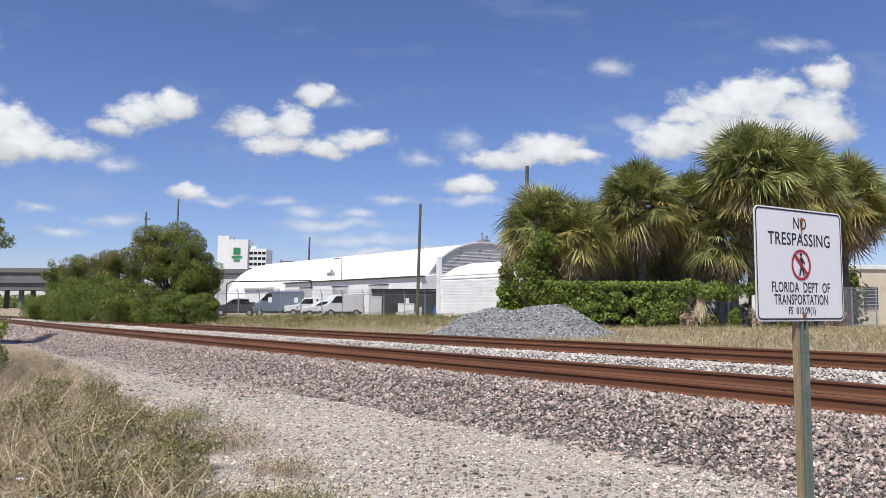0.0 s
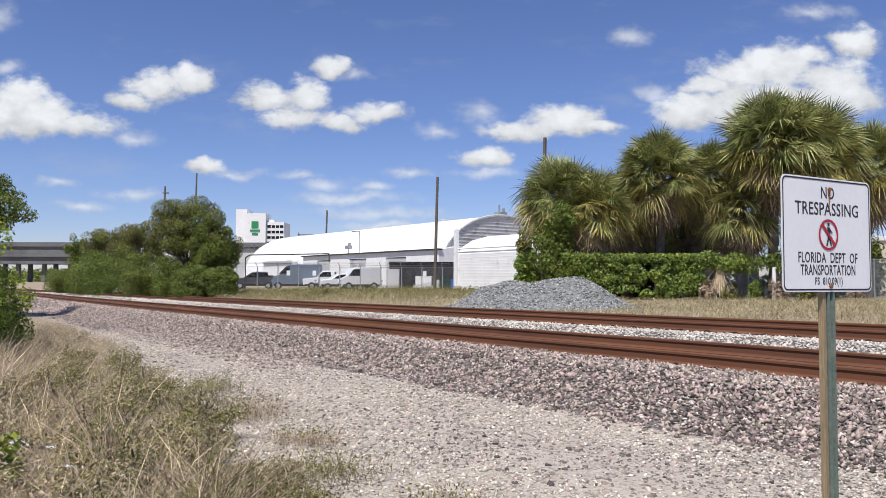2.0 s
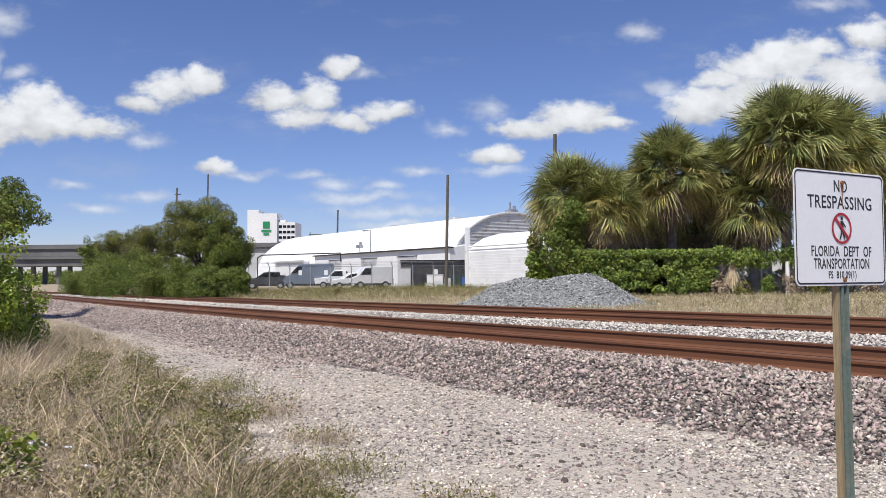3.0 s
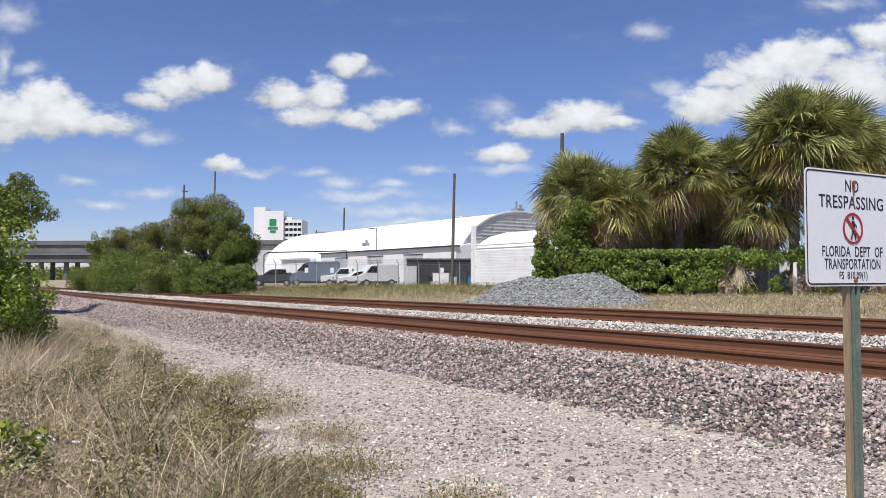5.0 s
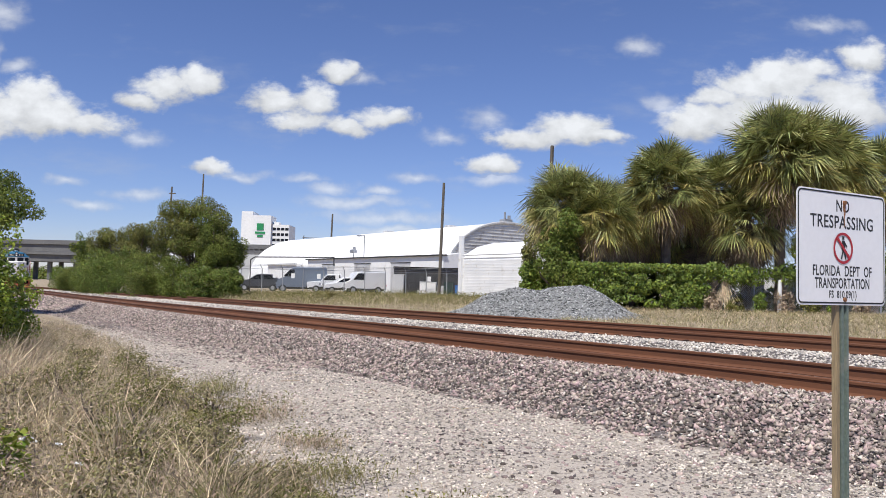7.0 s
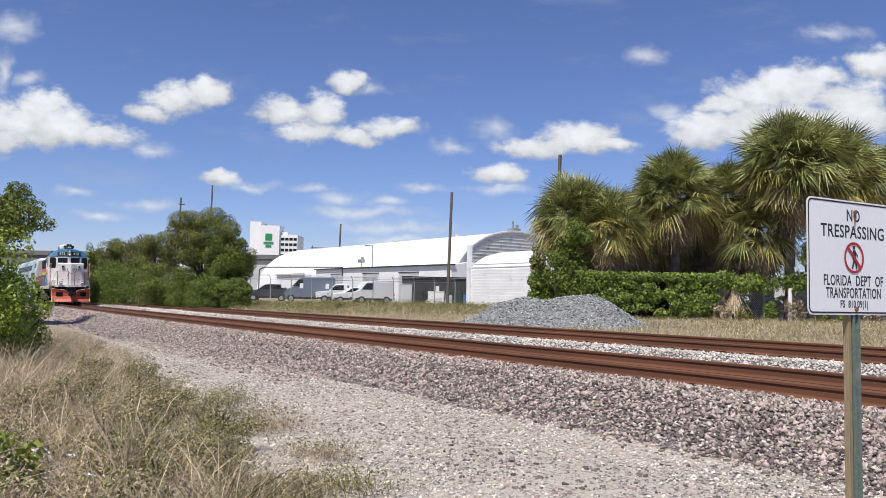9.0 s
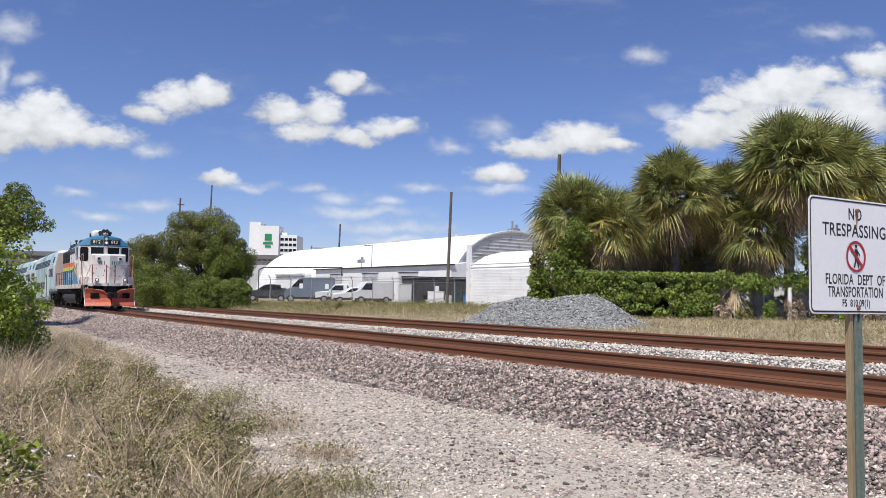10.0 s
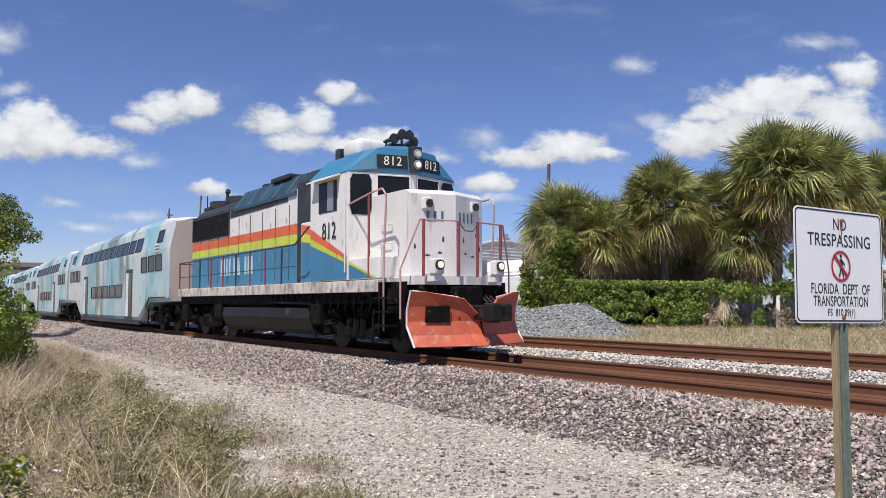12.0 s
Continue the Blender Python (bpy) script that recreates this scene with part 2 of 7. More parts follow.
# ---- materials ----
def mat(name, c1, c2=None, scale=3.0, rough=0.8, metal=0.0, bump=0.25, fine=60.0, island=0.0, stain=None, amount=0.5, stretch=(1, 1, 1), spec=None, fine_mix=0.25, through_light=0.0):
    """A surface with two colours that drift at a large scale, a fine grain, relief, and stains or streaks of a third colour."""
    c2 = c2 or tuple(0.8 * c for c in c1)
    ma = bpy.data.materials.new(name)
    ma.use_nodes = True
    nt = ma.node_tree
    N, L = nt.nodes, nt.links
    b = N["Principled BSDF"]
    tc = N.new("ShaderNodeTexCoord")
    mp = N.new("ShaderNodeMapping")
    mp.inputs["Scale"].default_value = stretch
    L.new(tc.outputs["Object"], mp.inputs[0])

    def nz(s, d=4):
        n = N.new("ShaderNodeTexNoise")
        n.inputs["Scale"].default_value, n.inputs["Detail"].default_value = s, d
        L.new(mp.outputs[0], n.inputs["Vector"])
        return n.outputs["Fac"]

    def curve(v, lo, hi, a=0.0, z=1.0):
        r = N.new("ShaderNodeMapRange")
        r.inputs["From Min"].default_value, r.inputs["From Max"].default_value = lo, hi
        r.inputs["To Min"].default_value, r.inputs["To Max"].default_value = a, z
        L.new(v, r.inputs["Value"])
        return r.outputs[0]

    def mix(f, a, bb, mode="MIX"):
        x = N.new("ShaderNodeMix")
        x.data_type, x.blend_type = "RGBA", mode
        if isinstance(f, float):
            x.inputs["Factor"].default_value = f
        else:
            L.new(f, x.inputs["Factor"])
        for k, w in (("A", a), ("B", bb)):
            if isinstance(w, tuple):
                x.inputs[k].default_value = (*w, 1)
            else:
                L.new(w, x.inputs[k])
        return x.outputs["Result"]

    col = mix(curve(nz(scale), 0.35, 0.65), c1, c2)
    grain = nz(fine, 5)
    g = N.new("ShaderNodeCombineColor")
    gv = curve(grain, 0.25, 0.75, 1 - fine_mix, 1 + fine_mix)
    for i in range(3):
        L.new(gv, g.inputs[i])
    col = mix(1.0, col, g.outputs[0], "MULTIPLY")
    if stain:
        col = mix(curve(nz(scale * 2.3, 6), 0.62 - 0.2 * amount, 0.72, 0, 0.85), col, stain)
    if island:
        geo = N.new("ShaderNodeNewGeometry")
        hs = N.new("ShaderNodeHueSaturation")
        L.new(curve(geo.outputs["Random Per Island"], 0, 1, 1 - island, 1 + island), hs.inputs["Value"])
        wn = N.new("ShaderNodeTexWhiteNoise")
        wn.noise_dimensions = "1D"
        L.new(geo.outputs["Random Per Island"], wn.inputs["W"])
        L.new(curve(wn.outputs["Value"], 0, 1, 0.5 - 0.05 * island, 0.5 + 0.05 * island), hs.inputs["Hue"])
        L.new(col, hs.inputs["Color"])
        col = hs.outputs[0]
    L.new(col, b.inputs["Base Color"])
    L.new(curve(grain, 0.2, 0.8, max(rough - 0.1, 0.02), min(rough + 0.1, 1)), b.inputs["Roughness"])
    b.inputs["Metallic"].default_value = metal
    if spec is not None:
        b.inputs["Specular IOR Level"].default_value = spec
    if bump:
        bp = N.new("ShaderNodeBump")
        bp.inputs["Strength"].default_value, bp.inputs["Distance"].default_value = bump, 0.6 / fine
        L.new(grain, bp.inputs["Height"])
        L.new(bp.outputs[0], b.inputs["Normal"])
    if through_light:
        tr = N.new("ShaderNodeBsdfTranslucent")
        L.new(col, tr.inputs["Color"])
        ms = N.new("ShaderNodeMixShader")
        ms.inputs[0].default_value = through_light
        L.new(b.outputs[0], ms.inputs[1])
        L.new(tr.outputs[0], ms.inputs[2])
        L.new(ms.outputs[0], N["Material Output"].inputs["Surface"])
    return ma


M_RUST = mat("rail_rust", (0.15, 0.057, 0.025), (0.112, 0.043, 0.02), 0.8, 0.85, 0.0, 0.12, 50, stain=(0.19, 0.08, 0.045), amount=0.12, stretch=(1, 0.4, 1), fine_mix=0.1)
M_HEAD = mat("rail_running_surface", (0.30, 0.25, 0.22), (0.2, 0.15, 0.13), 2, 0.35, 0.7, 0.05, 60, stretch=(1, 0.1, 1))
M_CLIP = mat("clip_steel", (0.06, 0.033, 0.024), None, 4, 0.8, 0.2)
M_TIE = mat("concrete_tie", (0.36, 0.33, 0.30), (0.27, 0.25, 0.23), 3, 0.9, bump=0.4, fine=40, stain=(0.17, 0.12, 0.09))
M_BALLAST = mat("ballast_stone", (0.36, 0.285, 0.25), (0.225, 0.18, 0.16), 9.0, 0.9, bump=0.4, fine=45, island=0.85)
M_PALE = mat("pale_limestone_chips", (0.6, 0.55, 0.485), (0.43, 0.385, 0.34), 1.5, 0.9, bump=0.3, fine=60, island=0.4)
M_CHIP = mat("white_limestone_chips", (0.66, 0.59, 0.505), (0.46, 0.405, 0.345), 6.0, 0.9, bump=0.3, fine=60, island=0.55)
M_DARKCHIP = mat("grey_chip", (0.25, 0.22, 0.205), (0.165, 0.145, 0.138), 6.0, 0.9, bump=0.3, fine=60, island=0.45)
M_PILE = mat("grey_crushed_granite", (0.31, 0.312, 0.306), (0.185, 0.19, 0.186), 9.0, 0.85, bump=0.3, fine=50, island=0.85)
M_WHITE = mat("white_painted_metal", (0.80, 0.80, 0.79), (0.74, 0.745, 0.74), 0.8, 0.45, bump=0.05, fine=20, fine_mix=0.05, stain=(0.6, 0.58, 0.54), amount=0.1)
M_ROOF = mat("white_roof_coating", (0.82, 0.82, 0.80), (0.78, 0.78, 0.77), 0.3, 0.6, bump=0.05, fine=8, fine_mix=0.04)
M_CORR = mat("weathered_grey_corrugated_sheet", (0.64, 0.64, 0.63), (0.56, 0.56, 0.55), 0.5, 0.5, 0.3, 0.1, 12, stain=(0.33, 0.3, 0.27), amount=0.3)
M_CONC = mat("grey_concrete", (0.165, 0.165, 0.165), (0.12, 0.12, 0.12), 0.15, 0.9, bump=0.2, fine=3, stain=(0.14, 0.14, 0.135))
M_DARK = mat("dark_steel", (0.035, 0.035, 0.037), (0.05, 0.048, 0.045), 2, 0.6, 0.2, 0.2, 40, stain=(0.09, 0.075, 0.06), amount=0.3)
M_GLASS = mat("dark_window_glass", (0.012, 0.014, 0.017), (0.018, 0.02, 0.024), 1, 0.15, 0, 0, 30, fine_mix=0.05, spec=0.15)
M_WOOD = mat("weathered_wood_pole", (0.14, 0.12, 0.095), (0.09, 0.078, 0.062), 2, 0.9, bump=0.4, fine=30, stretch=(6, 6, 0.4))
M_TIMBER = mat("pale_treated_timber", (0.3, 0.225, 0.125), (0.23, 0.175, 0.105), 2, 0.85, bump=0.3, fine=30, stretch=(6, 6, 0.5))
M_GREENPOST = mat("grey_green_painted_steel", (0.17, 0.215, 0.18), (0.13, 0.17, 0.15), 3, 0.55, 0.2, 0.15, 50, stain=(0.25, 0.25, 0.22), amount=0.2)
M_GALV = mat("galvanised_steel", (0.42, 0.43, 0.44), (0.34, 0.35, 0.36), 3, 0.5, 0.6, 0.1, 60)
M_SIGN = mat("white_reflective_sheet", (0.80, 0.80, 0.81), (0.77, 0.77, 0.785), 2, 0.35, bump=0.02, fine=30, fine_mix=0.03)
M_BLACK = mat("black_print", (0.012, 0.012, 0.014), (0.02, 0.02, 0.02), 3, 0.5, bump=0)
M_RED = mat("red_print", (0.42, 0.02, 0.03), (0.36, 0.02, 0.03), 3, 0.5, bump=0)
M_RUSTDRIP = mat("rust_streak", (0.28, 0.12, 0.05), (0.2, 0.09, 0.04), 30, 0.9, bump=0)
M_LEAF = mat("mixed_green_leaf", (0.18, 0.22, 0.042), (0.10, 0.128, 0.026), 0.8, 0.6, spec=0.2, bump=0, fine=6, island=0.5, through_light=0.15)
M_LEAF_DRY = mat("olive_leaf", (0.21, 0.20, 0.058), (0.12, 0.125, 0.036), 0.8, 0.6, spec=0.2, bump=0, fine=6, island=0.45, through_light=0.15)
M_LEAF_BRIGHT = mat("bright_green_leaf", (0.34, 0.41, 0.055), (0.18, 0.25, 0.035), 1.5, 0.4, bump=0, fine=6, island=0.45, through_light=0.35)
M_VINE = mat("vine_leaf", (0.175, 0.235, 0.042), (0.105, 0.15, 0.028), 1.0, 0.5, spec=0.25, bump=0, fine=6, island=0.5, through_light=0.15)
M_PALM = mat("palm_frond", (0.36, 0.365, 0.135), (0.20, 0.22, 0.075), 0.7, 0.4, bump=0, fine=6, island=0.6, through_light=0.18)
M_PALM_YELLOW = mat("yellowing_palm_frond", (0.46, 0.40, 0.13), (0.32, 0.27, 0.085), 0.7, 0.5, bump=0, fine=6, island=0.5, through_light=0.15)
M_PALM_DEAD = mat("dead_palm_frond", (0.40, 0.30, 0.20), (0.2, 0.145, 0.095), 1.0, 0.85, bump=0, fine=6, island=0.5, through_light=0.1)
M_BARK = mat("palm_bark", (0.16, 0.125, 0.095), (0.09, 0.07, 0.055), 3, 0.95, bump=0.6, fine=14)
M_STRAW = mat("dry_grass", (0.76, 0.63, 0.43), (0.54, 0.43, 0.28), 0.6, 0.8, bump=0, fine=8, island=0.45, through_light=0.25)
M_GRASS = mat("olive_green_grass", (0.32, 0.285, 0.125), (0.21, 0.185, 0.085), 0.6, 0.7, bump=0, fine=8, island=0.45, through_light=0.25)
M_WEED = mat("grey_brown_weed", (0.50, 0.395, 0.28), (0.31, 0.24, 0.165), 0.8, 0.85, bump=0, fine=8, island=0.45, through_light=0.15)


def ground_material():
    """Soil, pale gravel path and ballast, blended by the strips in which they lie."""
    ma = bpy.data.materials.new("ground")
    ma.use_nodes = True
    nt = ma.node_tree
    N, L = nt.nodes, nt.links
    b = N["Principled BSDF"]
    tc = N.new("ShaderNodeTexCoord")

    def nz(s, d=5, kind="ShaderNodeTexNoise"):
        n = N.new(kind)
        n.inputs["Scale"].default_value = s
        if kind == "ShaderNodeTexNoise":
            n.inputs["Detail"].default_value = d
        L.new(tc.outputs["Object"], n.inputs["Vector"])
        return n

    def mix(f, a, bb):
        x = N.new("ShaderNodeMix")
        x.data_type = "RGBA"
        L.new(f, x.inputs["Factor"])
        for k, w in (("A", a), ("B", bb)):
            if isinstance(w, tuple):
                x.inputs[k].default_value = (*w, 1)
            else:
                L.new(w, x.inputs[k])
        return x.outputs["Result"]

    def curve(v, lo, hi):
        r = N.new("ShaderNodeMapRange")
        r.inputs["From Min"].default_value, r.inputs["From Max"].default_value = lo, hi
        L.new(v, r.inputs["Value"])
        return r.outputs[0]

    def edge(attr):
        a = N.new("ShaderNodeAttribute")
        a.attribute_name = attr
        s = N.new("ShaderNodeMath")
        s.operation = "ADD"
        k = N.new("ShaderNodeMath")
        k.operation = "MULTIPLY_ADD"
        L.new(nz(2.5).outputs["Fac"], k.inputs[0])
        k.inputs[1].default_value, k.inputs[2].default_value = 0.9, -0.45
        L.new(a.outputs["Fac"], s.inputs[0])
        L.new(k.outputs[0], s.inputs[1])
        return curve(s.outputs[0], 0.4, 0.6)

    big, mid, fine = nz(0.5).outputs["Fac"], nz(7).outputs["Fac"], nz(60).outputs["Fac"]
    cells = nz(26, kind="ShaderNodeTexVoronoi")
    specks = nz(85, kind="ShaderNodeTexVoronoi")
    bits = nz(38, kind="ShaderNodeTexVoronoi")
    soil = mix(curve(mid, 0.35, 0.65), (0.38, 0.305, 0.215), (0.26, 0.21, 0.14))
    sand = mix(curve(mid, 0.3, 0.7), (0.51, 0.445, 0.375), (0.40, 0.345, 0.285))
    sand = mix(curve(specks.outputs["Color"], 0.55, 0.95), sand, (0.62, 0.56, 0.485))
    # dark specks: grey chips together with their shadows, as colour
    sand = mix(curve(bits.outputs["Color"], 0.62, 0.8), sand, (0.27, 0.235, 0.21))
    sand = mix(curve(big, 0.55, 0.75), sand, (0.53, 0.46, 0.375))
    # ground under the ballast is coloured dark, as shade in the gaps between stones
    stone_gap_shade = mix(curve(cells.outputs["Color"], 0.2, 0.9), (0.09, 0.08, 0.075), (0.22, 0.19, 0.18))
    col = mix(edge("ballast"), sand, stone_gap_shade)
    col = mix(edge("soil"), col, soil)
    L.new(col, b.inputs["Base Color"])
    b.inputs["Roughness"].default_value = 0.95
    bp = N.new("ShaderNodeBump")
    bp.inputs["Strength"].default_value, bp.inputs["Distance"].default_value = 0.55, 0.02
    hgt = N.new("ShaderNodeMath")
    hgt.operation = "ADD"
    L.new(bits.outputs["Distance"], hgt.inputs[0])
    L.new(specks.outputs["Distance"], hgt.inputs[1])
    L.new(hgt.outputs[0], bp.inputs["Height"])
    L.new(bp.outputs[0], b.inputs["Normal"])
    return ma


# ---- the line of the track and the lie of the land ----
def bend(s):
    """How far the track lies off its straight line at s metres along it."""
    s = np.asarray(s, dtype=float)
    a = np.clip(s - 8, 0, 54)
    off = a * a / 2300 + np.clip(s - 62, 0, None) * 0.051
    b = np.clip(s - 80, 0, 200)
    return off - b * b / 1000


def fall(s):
    """How far the track falls away towards the distance."""
    return -0.0062 * np.clip(np.asarray(s, dtype=float) - 6, 0, 110)


RAIL_Z, RAIL2_Z = 0.645, 0.80
NEAR_RAIL, GAUGE, TRACK2 = 8.8, 1.505, 13.3
PROFILE_X = [-1e4, 6.7, 7.0, 7.9, 8.3, 11.0, 11.6, 12.4, 15.9, 16.8, 19.0, 26.0, 1e5]
PROFILE_Z = [0.0, 0.0, 0.05, 0.40, 0.45, 0.47, 0.48, 0.60, 0.62, 0.64, 0.72, 0.75, 0.75]


def land(x, y):
    x, y = np.asarray(x, dtype=float), np.asarray(y, dtype=float)
    n = x - bend(np.clip(y, None, 160))
    z = np.interp(n, PROFILE_X, PROFILE_Z)
    z = z + fall(y) * np.interp(n, [-30, 0, 16, 30], [0.3, 1, 1, 0.1])
    rough = np.sin(x * 1.7 + 0.6 * y) * np.cos(y * 1.1 - 0.4 * x)
    z = z + 0.03 * rough * np.interp(n, [6.0, 6.8, 7.4, 17, 19], [1, 0.5, 0, 0, 1])
    z = z + 0.22 * np.exp(-((x - 0.2) / 1.8) ** 2) * np.interp(y, [-4, 2, 6, 16, 26], [0, 0, 1, 1, 0.3])
    return z


# ---- ground ----
def build_ground():
    xs = np.concatenate([[-3000, -800, -200, -60, -20, -8], np.arange(-4, 6.4, 0.35), np.arange(6.4, 17.2, 0.2), np.arange(17.5, 30, 0.8), [34, 45, 60, 100, 250, 800, 3000]])
    ys = np.concatenate([[-3000, -800, -200, -60, -20, -10], np.arange(-5, 40, 0.4), np.arange(40, 120, 2.0), [130, 160, 220, 320, 500, 1000, 3000]])
    X, Y = np.meshgrid(xs, ys)
    # the strips bend with the track
    near = np.interp(X, [-60, -4, 30, 100], [0, 1, 1, 0])
    X = X + bend(np.clip(Y, None, 160)) * near
    Z = land(X, Y)
    far = np.maximum(np.abs(X), np.abs(Y))
    Z = np.where(far > 700, 0.3, Z)
    h, w = X.shape
    v = np.stack([X, Y, Z], -1).reshape(-1, 3)
    i = np.arange(h * w).reshape(h, w)
    f = np.stack([i[:-1, :-1], i[:-1, 1:], i[1:, 1:], i[1:, :-1]], -1).reshape(-1, 4)
    ob = indexed("ground", v, f, ground_material())
    n = (X - bend(np.clip(Y, None, 160))).ravel()
    yy = Y.ravel()
    me = ob.data
    me.polygons.foreach_set("use_smooth", [True] * len(me.polygons))
    toe = np.interp(yy, [0, 12, 28], [6.5, 6.3, 5.5])
    ballast = np.clip((n - toe) / 0.7, 0, 1) * np.interp(n, [16.2, 17.0], [1, 0])
    edge_x = np.interp(yy, [-5, 3, 5.1, 6.4, 8.1, 12.6, 20.7, 33], [2.1, 2.2, 2.4, 2.4, 2.9, 3.5, 4.8, 5.6])
    soil = np.maximum(np.interp(n - edge_x, [-0.7, 0.7], [1, 0]), np.interp(n, [16.4, 18.0], [0, 1]))
    for key, val in (("ballast", ballast), ("soil", soil)):
        at = me.attributes.new(key, "FLOAT", "POINT")
        at.data.foreach_set("value", val.astype(np.float32))
    return tagged(ob, "bare pale gravel, ballast and grassy soil beside the railway", "ground", kind="structure")


build_ground()


# ---- the two tracks ----
RAIL_SECTION = [(-0.075, -0.18), (0.075, -0.18), (0.075, -0.168), (0.026, -0.152), (0.017, -0.135), (0.017, -0.05), (0.035, -0.038), (0.036, -0.012), (0.028, 0.0),
                (-0.028, 0.0), (-0.036, -0.012), (-0.035, -0.038), (-0.017, -0.05), (-0.017, -0.135), (-0.026, -0.152), (-0.075, -0.168)]
STATIONS = np.concatenate([np.arange(-60, 0, 6.0), np.arange(0, 70, 2.0), np.arange(70, 286, 4.0)])


def rail(name, offset, top, parent):
    k = len(RAIL_SECTION)
    v = [(offset + px + float(bend(s)), s, top + float(fall(s)) + pz) for s in STATIONS for px, pz in RAIL_SECTION]
    f = [(i * k + j, i * k + (j + 1) % k, (i + 1) * k + (j + 1) % k, (i + 1) * k + j) for i in range(len(STATIONS) - 1) for j in range(k)]
    ob = raw(name, v, f, M_RUST, parent)
    ob.data.materials.append(M_HEAD)
    for p in ob.data.polygons:
        if p.normal.z > 0.95 and abs(p.center.z - top - float(fall(p.center.y))) < 0.004:
            p.material_index = 1
    return ob


def track(offset, top, label):
    tr = tagged(new("railway_track"), label, "railway track", kind="structure")
    rail("rail", offset, top, tr)
    rail("rail", offset + GAUGE, top + 0.03, tr)
    bm = bmesh.new()
    box(bm, -1.28, 1.28, -0.13, 0.13, -0.2, 0, 0.02)
    tie = part("tie", bm, M_TIE, tr)
    bm = bmesh.new()
    for dx in (-0.115, 0.115):
        box(bm, dx - 0.05, dx + 0.05, -0.05, 0.05, 0, 0.014)
        for dy in (-0.04, 0.04):
            tube(bm, (dx - 0.05, dy, 0.022), (dx + 0.05, dy * 0.3, 0.026), 0.009, seg=6)
    clip = part("rail_clip", bm, M_CLIP, tr)
    first = True
    for i in range(140):
        s = -3 + 0.61 * i
        at = pose(offset + GAUGE / 2 + float(bend(s)), s, top - 0.183 + float(fall(s)), 0, 0, random.uniform(-1, 1))
        t2 = tie if first else new("tie", tie.data)
        t2.parent, t2.matrix_basis = tr, at
        if i < 70:
            c2 = clip if first else new("rail_clip", clip.data)
            c2.parent, c2.matrix_basis = tr, pose(offset + float(bend(s)), s, top - 0.182 + float(fall(s)))
        first = False
    return tr


track(NEAR_RAIL, RAIL_Z, "rust-brown steel railway track on concrete ties in ballast")
track(TRACK2, RAIL2_Z, "second rust-brown railway track on a pale ballast bed")


# ---- stones ----
def stone_shapes(count, rng):
    """Unit stones: cubes with cut corners, shaken."""
    t = (1 + 5 ** 0.5) / 2
    base = np.array([(-1, t, 0), (1, t, 0), (-1, -t, 0), (1, -t, 0), (0, -1, t), (0, 1, t), (0, -1, -t), (0, 1, -t), (t, 0, -1), (t, 0, 1), (-t, 0, -1), (-t, 0, 1)]) / 1.9
    faces = np.array([(0, 11, 5), (0, 5, 1), (0, 1, 7), (0, 7, 10), (0, 10, 11), (1, 5, 9), (5, 11, 4), (11, 10, 2), (10, 7, 6), (7, 1, 8), (3, 9, 4), (3, 4, 2), (3, 2, 6), (3, 6, 8), (3, 8, 9), (4, 9, 5), (2, 4, 11), (6, 2, 10), (8, 6, 7), (9, 8, 1)])
    v = base[None] * rng.uniform(0.65, 1.3, (count, 12, 1)) * rng.uniform(0.6, 1.25, (count, 1, 3))
    return v, faces


def chip_shapes(count, rng):
    """Unit chips with eight faces."""
    base = np.array([(1, 0, 0), (-1, 0, 0), (0, 1, 0), (0, -1, 0), (0, 0, 1), (0, 0, -1)], dtype=float)
    faces = np.array([(0, 2, 4), (2, 1, 4), (1, 3, 4), (3, 0, 4), (2, 0, 5), (1, 2, 5), (3, 1, 5), (0, 3, 5)])
    v = base[None] * rng.uniform(0.6, 1.3, (count, 6, 1)) + rng.uniform(-0.3, 0.3, (count, 6, 3))
    v = v * rng.uniform(0.5, 1.35, (count, 1, 3))
    return v, faces


def scatter(name, places, sizes, material, rng, label, flat=0.75, chips=False):
    """Many loose stones at the places given, as one object."""
    n = len(places)
    v, f = chip_shapes(n, rng) if chips else stone_shapes(n, rng)
    k = v.shape[1]
    a, b, c = rng.uniform(0, 6.28, n), rng.uniform(-0.6, 0.6, n), rng.uniform(0, 6.28, n)
    for ang, (p, q) in ((a, (0, 1)), (b, (1, 2)), (c, (0, 1))):
        ca, sa = np.cos(ang)[:, None], np.sin(ang)[:, None]
        vp, vq = v[:, :, p].copy(), v[:, :, q].copy()
        v[:, :, p], v[:, :, q] = vp * ca - vq * sa, vp * sa + vq * ca
    v[:, :, 2] *= flat
    v = v * (np.asarray(sizes) / 2)[:, None, None] + np.asarray(places)[:, None, :]
    faces = (f[None] + (np.arange(n) * k)[:, None, None]).reshape(-1, 3)
    return tagged(indexed(name, v.reshape(-1, 3), faces, material), label, "stones", kind="stuff")


def strew(rng, n, n0, n1, s0, s1, power=1.0):
    """Places on the land in a strip beside the track, denser towards its near end."""
    s = s0 + (s1 - s0) * rng.random(n) ** power
    off = rng.uniform(n0, n1, n)
    x = off + bend(s)
    return np.stack([x, s, land(x, s)], -1), off


